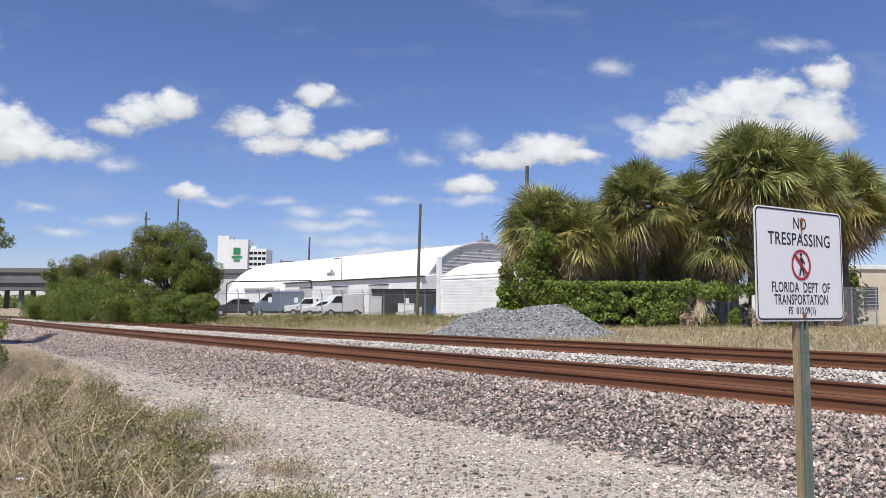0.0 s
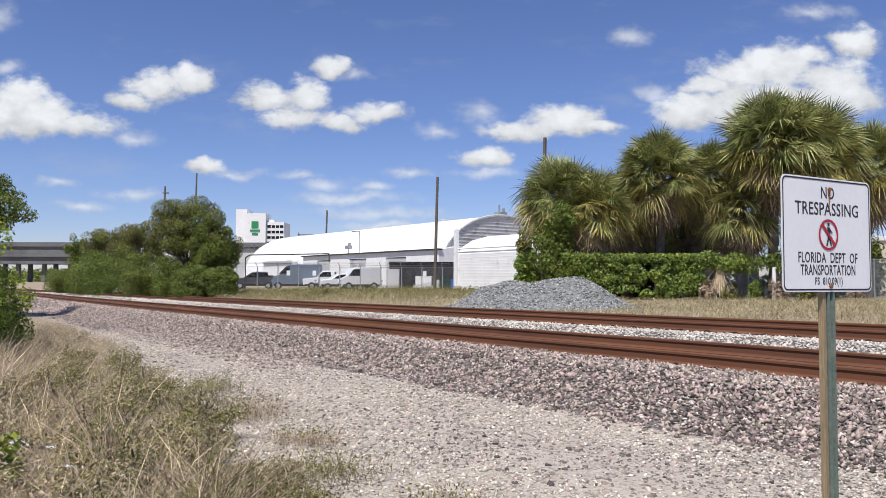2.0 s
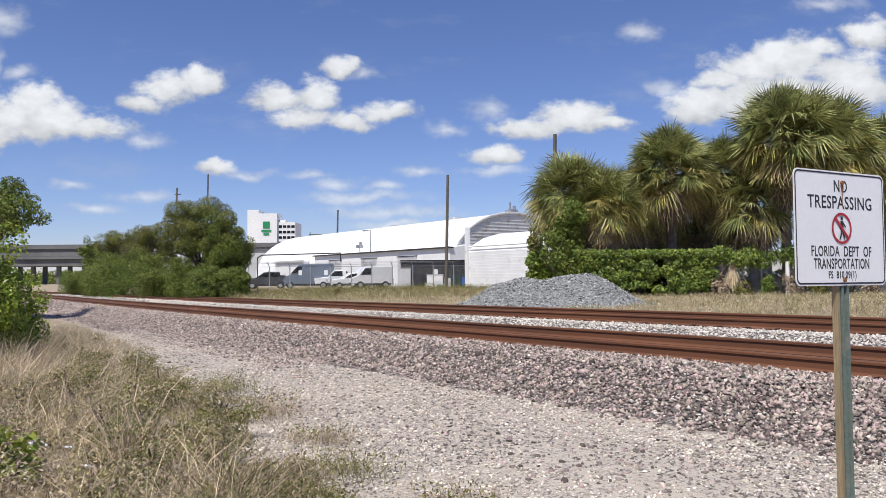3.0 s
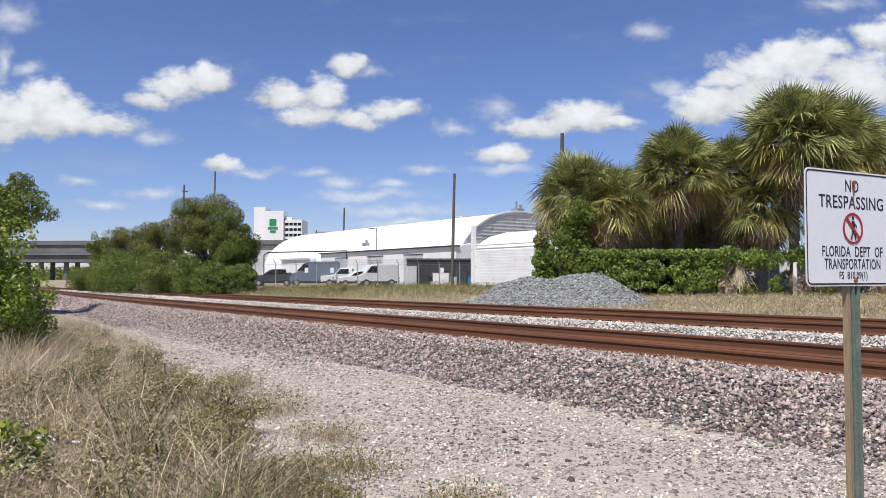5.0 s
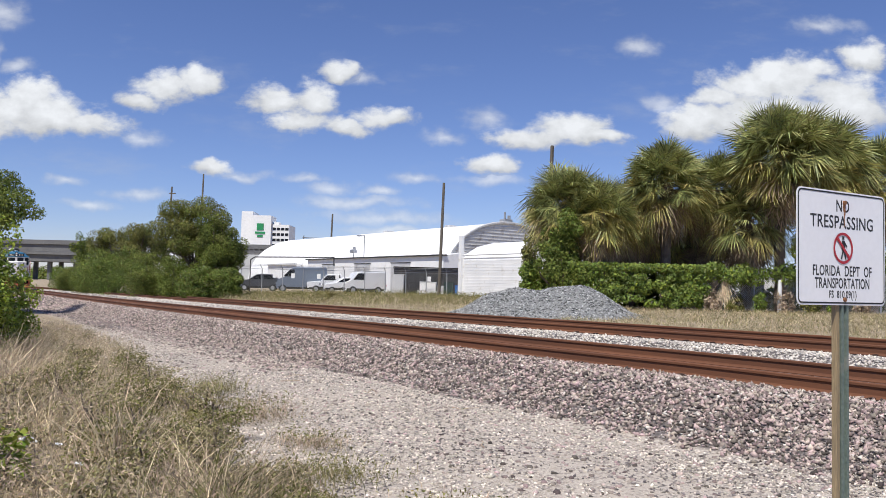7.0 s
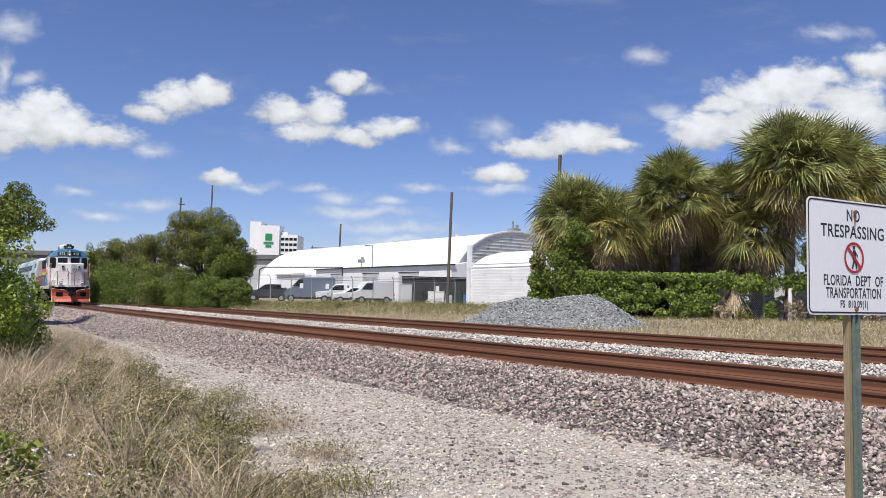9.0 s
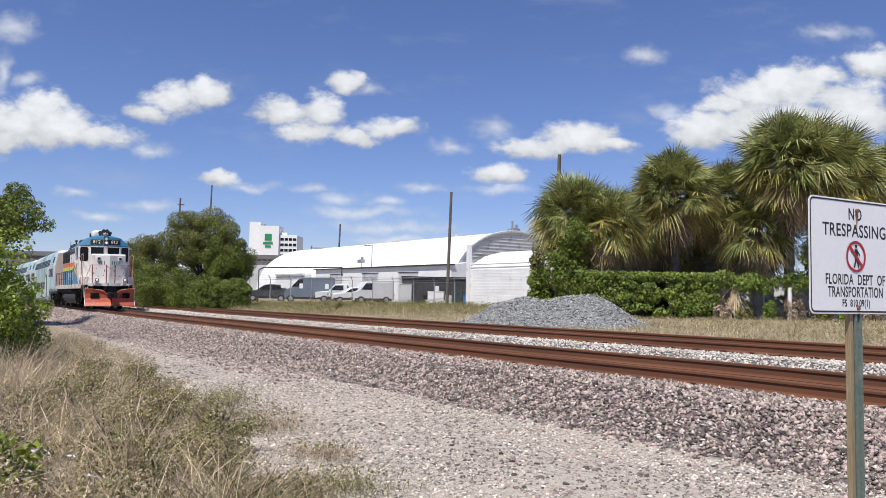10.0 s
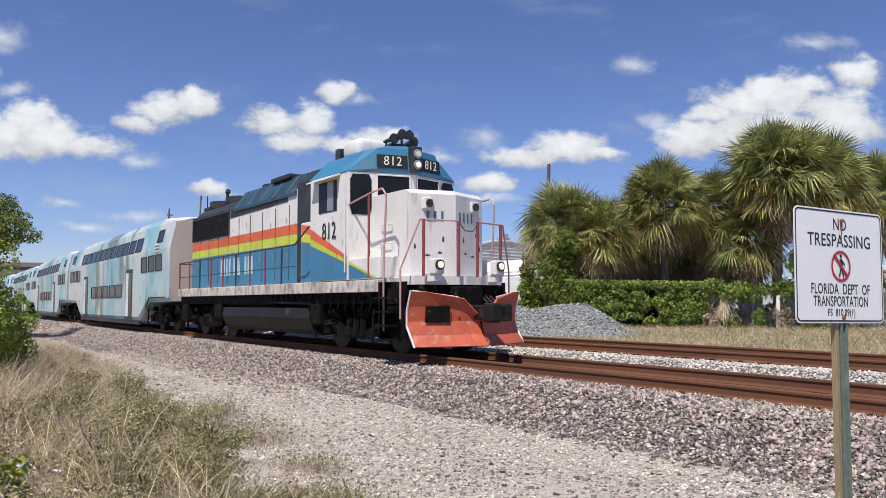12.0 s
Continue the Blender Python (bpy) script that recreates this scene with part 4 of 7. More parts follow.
    # steps at the front corners
    for sx in (-1, 1):
        bm = bmesh.new()
        for k in range(4):
            box(bm, sx * 1.48 - 0.22, sx * 1.48 + 0.02, 0.55, 1.15, 0.32 + 0.28 * k, 0.35 + 0.28 * k)
        box(bm, sx * 1.3 - 0.03, sx * 1.3 + 0.03, 0.5, 1.2, 0.3, 1.5)
        box(bm, sx * 1.4 - 0.12, sx * 1.4 + 0.12, 1.15, 1.22, 0.3, 1.5)
        part("step_well", bm, M_UNDER, lo)
    # nose: a ridge down its middle
    def ring(z, grow=0.0):
        return [(-0.97, 0.86 + grow, z), (0, 0.55 + grow, z), (0.97, 0.86 + grow, z), (0.97, 2.6, z), (-0.97, 2.6, z)]
    bm = bmesh.new()
    loft(bm, [ring(1.62), ring(3.36), ring(3.46, 0.12)])
    nose = part("nose", bm, M_LW, lo, "short white nose with a centre ridge")
    bm = bmesh.new()
    box(bm, -1.46, 1.46, 1.25, 2.9, 1.58, 2.05, 0.02)
    part("battery_box", bm, M_LW, lo)
    # plain bars where the operator's letters stand
    for sx, n in ((-1, 3), (1, 4)):
        for k in range(n):
            x = sx * (0.62 - 0.15 * k) if sx < 0 else 0.12 + 0.14 * k
            y = 0.55 + 0.31 * abs(x) / 0.97 - 0.006
            y2 = 0.55 + 0.31 * abs(x + 0.055) / 0.97 - 0.006
            panel_flat("letter_bar", [(x, y, 2.78), (x + 0.055, y2, 2.78), (x + 0.055, y2, 3.0), (x, y, 3.0)], M_TEAL, nose, "dark teal letter bar")
    for sx in (-1, 1):
        bm = bmesh.new()
        y = 0.55 + 0.31 * 0.62 / 0.97
        box(bm, sx * 0.62 - 0.1, sx * 0.62 + 0.1, y - 0.1, y + 0.05, 3.03, 3.27, 0.02)
        lamp = part("marker_light", bm, M_LW, nose)
        bm = bmesh.new()
        tube(bm, (sx * 0.62, y - 0.13, 3.15), (sx * 0.62, y - 0.1, 3.15), 0.085, seg=14)
        part("lens", bm, M_LDARK, lamp)
        bm = bmesh.new()
        box(bm, sx * 0.8 - 0.13, sx * 0.8 + 0.13, 0.05, 0.24, 1.64, 1.96, 0.03)
        box(bm, sx * 0.8 - 0.1, sx * 0.8 + 0.1, 0.1, 0.42, 1.5, 1.66)
        lamp = part("ditch_light", bm, M_LW, lo)
        bm = bmesh.new()
        tube(bm, (sx * 0.8, 0.01, 1.83), (sx * 0.8, 0.06, 1.83), 0.105, seg=16)
        part("lamp_rim", bm, M_LDARK, lamp, "dark lamp rim")
        bm = bmesh.new()
        tube(bm, (sx * 0.8, -0.01, 1.83), (sx * 0.8, 0.015, 1.83), 0.07, seg=16)
        part("lens", bm, M_LIT, lamp, "glowing headlamp lens")
    # cab
    def cab_ring(z, inset=0.0):
        a = inset
        return [(-1.5 + a, 2.57, z), (-0.92 + a * 0.6, 2.38 + a, z), (0, 2.13 + a, z), (0.92 - a * 0.6, 2.38 + a, z), (1.5 - a, 2.57, z), (1.5 - a, 4.4, z), (-1.5 + a, 4.4, z)]
    bm = bmesh.new()
    loft(bm, [cab_ring(1.58), cab_ring(4.02)])
    cab = part("cab", bm, M_LW, lo, "white locomotive cab")
    bm = bmesh.new()
    loft(bm, [cab_ring(4.024, -0.02), [(-1.5, 2.57, 4.06), (-0.95, 2.34, 4.1), (0, 2.09, 4.12), (0.95, 2.34, 4.1), (1.5, 2.57, 4.06), (1.5, 4.45, 4.06), (-1.5, 4.45, 4.06)],
              [(-1.0, 2.62, 4.56), (-0.8, 2.4, 4.6), (0, 2.16, 4.62), (0.8, 2.4, 4.6), (1.0, 2.62, 4.56), (1.0, 4.45, 4.56), (-1.0, 4.45, 4.56)],
              [(-0.5, 2.8, 4.72), (-0.45, 2.58, 4.72), (0, 2.45, 4.74), (0.45, 2.58, 4.72), (0.5, 2.8, 4.72), (0.5, 4.45, 4.72), (-0.5, 4.45, 4.72)]])
    part("cab_roof", bm, M_LB, cab, "faded blue cab roof")
    # front windows and number boards on the two front facets
    def facet(x):
        return 2.38 - (0.92 - abs(x)) / 0.92 * 0.25
    for sx in (-1, 1):
        for name, xa, xb, za, zb, ma, lab, out in (("windscreen", 0.12, 0.84, 3.5, 3.95, M_GLASS, "dark windscreen", 0.012),):
            panel_flat(name, [(sx * xa, facet(xa) - out, za), (sx * xb, facet(xb) - out, za), (sx * xb, facet(xb) - out, zb), (sx * xa, facet(xa) - out, zb)], ma, cab, lab)
        bm = bmesh.new()
        pipe(bm, [(sx * 0.1, facet(0.1) - 0.02, 3.48), (sx * 0.86, facet(0.86) - 0.02, 3.48), (sx * 0.86, facet(0.86) - 0.02, 3.97), (sx * 0.1, facet(0.1) - 0.02, 3.97), (sx * 0.1, facet(0.1) - 0.02, 3.48)], 0.018, 4)
        part("window_frame", bm, M_LW, cab)
        # corner window
        def corner(u, out=0.012):
            x, y = 0.92 + 0.58 * u, 2.38 + 0.19 * u
            return sx * (x + out * 0.3), y - out
        q = [(*corner(0.16), 3.05), (*corner(0.84), 3.05), (*corner(0.9), 3.2), (*corner(0.9), 3.85), (*corner(0.8), 3.97), (*corner(0.2), 3.97), (*corner(0.1), 3.85), (*corner(0.1), 3.2)]
        panel_flat("door_window", q, M_GLASS, cab, "dark window in the front cab door")
        q = [(sx * 0.18, facet(0.18) - 0.06, 4.13), (sx * 0.88, facet(0.88) - 0.06, 4.13), (sx * 0.88, facet(0.88) - 0.03, 4.44), (sx * 0.18, facet(0.18) - 0.03, 4.44)]
        board = panel_flat("number_board", q, M_BLACK, cab, "black number board")
        ang = math.atan2(0.25, 0.92) * sx
        m4 = Matrix.Translation((sx * 0.53, facet(0.53) - 0.075, 4.285)) @ Matrix.Rotation(ang, 4, "Z") @ Matrix.Rotation(radians(90), 4, "X")
        letters("812", 0.30, "numeral", M_NUM, board, m4, "cream numeral", 0.003, 0.95)
        # cab side: sliding window, number, stripes
        xs = sx * 1.512
        panel_flat("side_window", [(xs, 3.05, 3.18), (xs, 3.95, 3.18), (xs, 3.95, 3.9), (xs, 3.05, 3.9)], M_GLASS, cab, "dark sliding cab window")
        bm = bmesh.new()
        box(bm, xs - 0.01, xs + 0.01, 3.2, 3.5, 3.2, 3.88)
        part("window_sash", bm, M_GALV, cab)
        bm = bmesh.new()
        prism(bm, [(sx * 1.5, 3.98), (sx * 1.72, 3.9), (sx * 1.72, 3.93), (sx * 1.5, 4.03)], "y", 2.9, 4.2)
        part("sun_visor", bm, M_LW, cab)
        m4 = Matrix.Translation((sx * 1.516, 3.42, 2.72)) @ Matrix.Rotation(radians(-90 if sx < 0 else 90), 4, "Z") @ Matrix.Rotation(radians(90), 4, "X")
        letters("812", 0.56, "numeral", M_BLACK, cab, m4, "black numeral", 0.002, 0.8)
        xs = sx * 1.508
        panel_flat("blue_wedge", [(xs, 4.38, 1.6), (xs, 2.59, 1.6), (xs, 2.59, 1.95), (xs, 4.38, 2.45)], M_LB, cab, "blue paint wedge")
        panel_flat("yellow_stripe", [(xs, 2.59, 1.952), (xs, 2.59, 2.03), (xs, 4.38, 2.62), (xs, 4.38, 2.452)], M_LY, cab, "yellow stripe")
        panel_flat("orange_stripe", [(xs, 2.59, 2.032), (xs, 2.59, 2.12), (xs, 4.38, 2.86), (xs, 4.38, 2.622)], M_LO, cab, "orange stripe")
        xs = sx * 1.466
        panel_flat("blue_wedge", [(xs, 2.57, 1.6), (xs, 1.5, 1.6), (xs, 2.57, 1.93)], M_LB, cab, "blue paint wedge")
        panel_flat("yellow_stripe", [(xs, 2.57, 1.935), (xs, 1.5, 1.602), (xs, 1.35, 1.602), (xs, 2.57, 2.0)], M_LY, cab, "yellow stripe")
        bm = bmesh.new()
        pipe(bm, [(sx * 1.53, 2.62, 1.75), (sx * 1.53, 2.62, 3.4)], 0.02)
        part("grab_rail", bm, M_LW, cab)
    bm = bmesh.new()
    box(bm, -0.13, 0.13, 1.97, 2.2, 4.06, 4.66, 0.03)
    hl = part("headlight_housing", bm, M_LDARK, cab)
    for z in (4.23, 4.48):
        bm = bmesh.new()
        tube(bm, (0, 1.94, z), (0, 1.99, z), 0.105, 0.115, seg=16)
        lamp = part("headlight", bm, M_GALV, hl, "round headlight with a bright rim")
        bm = bmesh.new()
        tube(bm, (0, 1.925, z), (0, 1.945, z), 0.065, seg=16)
        part("lens", bm, M_LIT if z < 4.3 else M_LAMP, lamp)
    # horns and air conditioner
    bm = bmesh.new()
    box(bm, -0.35, 0.35, 2.55, 2.7, 4.72, 4.8)
    for x, y in ((-0.3, 2.35), (-0.1, 2.3), (0.1, 2.3), (0.28, 2.38)):
        z = 4.9 if abs(x) > 0.2 else 5.02
        tube(bm, (x, y + 0.15, z), (x, y + 0.32, z), 0.125, 0.06, seg=14)
        tube(bm, (x, y + 0.3, z), (x, y + 0.6, z), 0.06, 0.03, seg=10)
        tube(bm, (x, y + 0.5, z), (x, y + 0.5, 4.75), 0.03)
    part("horn", bm, M_LDARK, cab, "cluster of dark air horns")
    bm = bmesh.new()
    box(bm, -0.55, 0.45, 3.75, 4.6, 4.66, 5.16, 0.14)
    part("air_conditioner", bm, M_LW, cab, "white roof air conditioner", smooth=True)
    bm = bmesh.new()
    box(bm, -0.6, 0.5, 4.63, 4.85, 4.6, 5.0, 0.02)
    part("vent_box", bm, M_LDARK, cab)
    # long hood
    H = 0.95
    def hood_ring(y, top=4.35, w=H):
        return [(-w, y, 1.58), (-w, y, top - 0.36), (-w + 0.38, y, top), (w - 0.38, y, top), (w, y, top - 0.36), (w, y, 1.58)]
    bm = bmesh.new()
    loft(bm, [hood_ring(6.2, 4.5), hood_ring(15.1, 4.42)])
    hood = part("long_hood", bm, M_LW, lo, "white long hood with doors")
    hood.data.materials.append(M_LDARK)
    for p in hood.data.polygons:
        if p.normal.z > 0.3:
            p.material_index = 1
    bm = bmesh.new()
    loft(bm, [hood_ring(4.4, 4.6, 1.0), hood_ring(6.2, 4.62, 1.0)])
    blower = part("blower_housing", bm, M_LDARK, lo, "sooty dark blower housing")
    bm = bmesh.new()
    loft(bm, [hood_ring(4.42, 3.5, 1.03), hood_ring(5.9, 3.5, 1.03)])
    part("equipment_locker", bm, M_LW, lo)
    for sx in (-1, 1):
        xs = sx * (H + 0.006)
        for name, za, zb, ma, lab in (("blue_band", 1.6, 2.66, M_LB, "blue paint band"), ("yellow_band", 2.665, 2.92, M_LY, "yellow-green stripe"), ("orange_band", 2.925, 3.2, M_LO, "orange stripe")):
            panel_flat(name, [(xs, 6.22, za), (xs, 15.08, za), (xs, 15.08, zb), (xs, 6.22, zb)], ma, hood, lab)
        xs = sx * 1.036
        panel_flat("blue_band", [(xs, 4.45, 1.6), (xs, 5.88, 1.6), (xs, 5.88, 2.66), (xs, 4.45, 2.5)], M_LB, blower, "blue paint band")
        panel_flat("yellow_band", [(xs, 4.45, 2.505), (xs, 5.88, 2.665), (xs, 5.88, 2.895), (xs, 4.45, 2.655)], M_LY, blower, "yellow-green stripe")
        panel_flat("orange_band", [(xs, 4.45, 2.66), (xs, 5.88, 2.9), (xs, 5.88, 3.12), (xs, 4.45, 2.9)], M_LO, blower, "orange stripe")
        # door seams
        for k in range(9):
            y = 6.8 + 0.93 * k
            bm = bmesh.new()
            x = sx * (H + 0.009)
            box(bm, x - 0.006, x + 0.006, y - 0.007, y + 0.007, 1.7, 3.75)
            part("door_seam", bm, M_LDARK, hood)
            bm = bmesh.new()
            box(bm, x - 0.015, x + 0.025, y + 0.12, y + 0.16, 2.3, 2.45)
            part("door_latch", bm, M_GALV, hood)
        # lettering on the hood as plain bars
        for k, y in enumerate((9.35, 9.6, 9.85, 10.35, 10.7, 11.2, 11.45, 11.7, 11.95)):
            ww = 0.16 if k not in (3, 4) else 0.26
            bm = bmesh.new()
            flat(bm, [(sx * (H + 0.014), y, 1.95), (sx * (H + 0.014), y + ww, 1.95), (sx * (H + 0.014), y + ww, 2.5), (sx * (H + 0.014), y + (0.1 if k in (3, 4) else 0.0), 2.5)])
            part("letter_bar", bm, M_WRAP_PALE, hood, "pale faded letter bar")
        # dark rear radiator grille and roof edge
        bm = bmesh.new()
        box(bm, sx * (H + 0.02) - 0.02, sx * (H + 0.02) + 0.02, 11.35, 15.03, 3.26, 4.12, 0.01)
        grille = part("radiator_grille", bm, M_LDARK, hood, "dark radiator grille")
        for k in range(12):
            bm = bmesh.new()
            z = 3.3 + 0.062 * k
            box(bm, sx * (H + 0.045) - 0.012, sx * (H + 0.045) + 0.012, 11.4, 14.98, z, z + 0.03)
            part("slat", bm, M_UNDER, grille)
        panel_flat("roof_edge", [(sx * (H + 0.012), 6.9, 3.86), (sx * (H + 0.012), 11.3, 3.80), (sx * (H + 0.012), 11.3, 4.1), (sx * (H + 0.012), 6.9, 4.13)], M_LDARK, hood, "sooty dark roof edge")
    bm = bmesh.new()
    box(bm, -0.58, 0.58, 7.2, 15.05, 4.44, 4.55, 0.02)
    part("roof_panel", bm, M_LDARK, hood, "sooty dark roof")
    # raised blue housing with a sloping side
    bm = bmesh.new()
    loft(bm, [[(-1.0, y, 3.98), (-1.0, y, 4.06), (-0.62, y, 4.62), (0.62, y, 4.62), (1.0, y, 4.06), (1.0, y, 3.98)] for y in (6.35, 10.9)])
    brake = part("brake_housing", bm, M_LBD, hood, "sooty blue housing along the hood top, shade in its paint")
    for k in range(5):
        for sx in (-1, 1):
            bm = bmesh.new()
            y = 6.9 + 0.92 * k
            pipe(bm, [(sx * 1.01, y, 4.06), (sx * 0.63, y, 4.62)], 0.014, 4)
            part("housing_seam", bm, M_LDARK, brake)
    bm = bmesh.new()
    box(bm, -0.75, 0.75, 7.3, 8.6, 4.6, 4.74, 0.04)
    part("exhaust_hatch", bm, M_LDARK, hood)
    for y in (9.4, 12.6, 14.2):
        bm = bmesh.new()
        tube(bm, (0, y, 4.5), (0, y, 4.7), 0.62, seg=20)
        part("radiator_fan", bm, M_LDARK, hood)
    bm = bmesh.new()
    tube(bm, (-0.5, 14.9, 4.45), (-0.5, 14.9, 5.0), 0.02)
    part("antenna", bm, M_LDARK, hood)
    bm = bmesh.new()
    tube(bm, (-0.3, 13.4, 4.55), (-0.3, 13.4, 4.95), 0.05)
    tube(bm, (-0.3, 13.4, 4.95), (-0.3, 13.3, 5.02), 0.09)
    part("antenna", bm, M_LDARK, hood)
    # handrails along the walkway
    for sx in (-1, 1):
        for k in range(9):
            y = 6.2 + 1.09 * k
            bm = bmesh.new()
            tube(bm, (sx * 1.44, y, 1.35), (sx * 1.44, y, 2.5), 0.024, seg=6)
            part("handrail_post", bm, M_REDRAIL if k % 3 else M_LDARK, lo)
        bm = bmesh.new()
        pipe(bm, [(sx * 1.44, 4.6, 2.95), (sx * 1.44, 5.4, 2.55), (sx * 1.44, 14.9, 2.48)], 0.02)
        pipe(bm, [(sx * 1.44, 5.4, 2.0), (sx * 1.44, 14.9, 1.98)], 0.012)
        part("handrail", bm, M_LDARK, lo)
        bm = bmesh.new()
        pipe(bm, [(sx * 1.44, 14.95, 1.4), (sx * 1.44, 14.95, 2.48), (sx * 1.2, 15.3, 2.48), (sx * 0.6, 15.3, 2.48), (sx * 0.6, 15.3, 1.4)], 0.024)
        part("rear_handrail", bm, M_REDRAIL, lo)
        # front handrails
        bm = bmesh.new()
        pipe(bm, [(sx * 1.46, 1.1, 0.5), (sx * 1.46, 1.1, 1.9), (sx * 1.46, 1.0, 3.3), (sx * 1.46, 1.15, 3.45), (sx * 1.46, 1.6, 3.42), (sx * 1.46, 2.7, 3.25)], 0.022)
        part("stair_handrail", bm, M_PINKRAIL, lo, "faded pink stair handrail")
        bm = bmesh.new()
        pipe(bm, [(sx * 1.46, 1.7, 1.6), (sx * 1.46, 1.7, 3.4)], 0.026)
        part("stair_post", bm, M_REDRAIL, lo)
        bm = bmesh.new()
        pipe(bm, [(sx * 1.44, 0.5, 0.75), (sx * 1.44, 0.5, 1.75), (sx * 1.1, 0.3, 2.75), (sx * 0.25, 0.12, 2.75)], 0.02)
        part("platform_rail", bm, M_PINKRAIL, lo)
        for x in (1.02, 0.25):
            bm = bmesh.new()
            tube(bm, (sx * x, 0.3 - 0.2 * (1.02 - x), 1.6), (sx * x, 0.28 - 0.2 * (1.02 - x), 2.76), 0.032, seg=6)
            part("platform_post", bm, M_REDRAIL, lo, "red platform post")
    bm = bmesh.new()
    pipe(bm, [(-0.25, 0.12, 2.72), (-0.1, 0.1, 2.55), (0.1, 0.1, 2.55), (0.25, 0.12, 2.72)], 0.012)
    part("safety_chain", bm, M_LDARK, lo)
    # fuel tank, reservoirs
    bm = bmesh.new()
    tank = [(-1.38, 0.95), (-1.42, 0.7), (-1.3, 0.42), (-1.05, 0.28), (1.05, 0.28), (1.3, 0.42), (1.42, 0.7), (1.38, 0.95)]
    prism(bm, tank, "y", 4.6, 10.6)
    part("fuel_tank", bm, M_TANK, lo, "dusty fuel tank with shade in its dark colour")
    for sx in (-1, 1):
        bm = bmesh.new()
        tube(bm, (sx * 1.12, 7.0, 1.12), (sx * 1.12, 10.6, 1.12), 0.19, seg=16)
        part("air_reservoir", bm, M_UNDER, lo, "dark air reservoir", smooth=False)
        bm = bmesh.new()
        for k in range(7):
            y = 4.8 + 0.33 * k
            tube(bm, (sx * 1.3, y, 1.0), (sx * 1.36, y + 0.2, 1.28), 0.05, seg=6)
        pipe(bm, [(sx * 1.38, 4.5, 1.05), (sx * 1.4, 6.8, 1.08)], 0.03)
        part("piping", bm, M_UNDER, lo)
    # nicks, latches and rust runs on the cab side and nose
    rng = np.random.default_rng(17)
    for sx in (-1, 1):
        for k in range(16):
            y, z, h = rng.uniform(2.7, 4.3), rng.uniform(1.7, 3.1), rng.uniform(0.03, 0.16)
            panel_flat("rust_run", [(sx * 1.5145, y, z), (sx * 1.5145, y + 0.018, z), (sx * 1.5145, y + 0.012, z - h), (sx * 1.5145, y + 0.004, z - h)], M_RUSTDRIP, cab, "rust run in the paint")
        for k in range(26):
            y, z, h = rng.uniform(6.3, 15.0), rng.uniform(3.0, 3.8), rng.uniform(0.05, 0.3)
            panel_flat("soot_run", [(sx * (H + 0.016), y, z), (sx * (H + 0.016), y + 0.03, z), (sx * (H + 0.016), y + 0.018, z - h), (sx * (H + 0.016), y + 0.008, z - h)], M_LDARK if k % 2 else M_RUSTDRIP, hood, "grimy run in the paint")
        for x, z, dx, dz in ((0.25, 2.35, 0.05, 0.14), (0.3, 2.1, 0.09, 0.05), (0.7, 2.5, 0.03, 0.08), (0.55, 2.05, 0.12, 0.04), (0.85, 2.2, 0.04, 0.12)):
            y = 0.55 + 0.31 * abs(x) / 0.97 - 0.004
            panel_flat("paint_chip", [(sx * x, y, z), (sx * (x + dx), y + 0.32 * dx, z), (sx * (x + dx * 0.7), y + 0.22 * dx, z + dz), (sx * x, y, z + dz * 0.6)], M_LDARK, nose, "chipped patch in the paint")
        for z in (1.95, 2.35, 2.75):
            bm = bmesh.new()
            pipe(bm, [(sx * 0.99, 1.5, z), (sx * 1.05, 1.5, z), (sx * 1.05, 1.9, z), (sx * 0.99, 1.9, z)], 0.014, 5)
            part("grab_iron", bm, M_LW, nose)
        # pipes, sand lines and boxes below the walkway
        for k in range(9):
            y = 1.6 + 0.36 * k
            bm = bmesh.new()
            pipe(bm, [(sx * 1.38, y, 1.3), (sx * 1.42, y + 0.12, 0.95), (sx * 1.3, y + 0.2, 0.7)], 0.022, 5)
            part("sand_pipe", bm, M_UNDER, lo)
        for y, w, h in ((4.05, 0.5, 0.5), (10.75, 0.6, 0.45), (14.1, 0.5, 0.6)):
            bm = bmesh.new()
            box(bm, sx * 1.28 - 0.14, sx * 1.28 + 0.14, y, y + w, 1.05 - h, 1.05, 0.03)
            part("equipment_box", bm, M_UNDER, lo)
    wheelset_truck(lo, 1.35, 4.0, "grimy front truck with shade in its dark colour")
    wheelset_truck(lo, 11.2, 13.85, "grimy rear truck with shade in its dark colour")
    bm = bmesh.new()
    box(bm, -1.3, 1.3, 14.2, 15.1, 0.5, 1.3)
    box(bm, -0.15, 0.15, 15.0, 15.9, 0.72, 1.0)
    part("rear_pilot", bm, M_UNDER, lo)
    return lo


M_WRAP_PALE = mat("faded_pale_lettering", (0.45, 0.60, 0.68), (0.35, 0.52, 0.62), 3, 0.5, bump=0, fine_mix=0.15)
COACH = 22.5


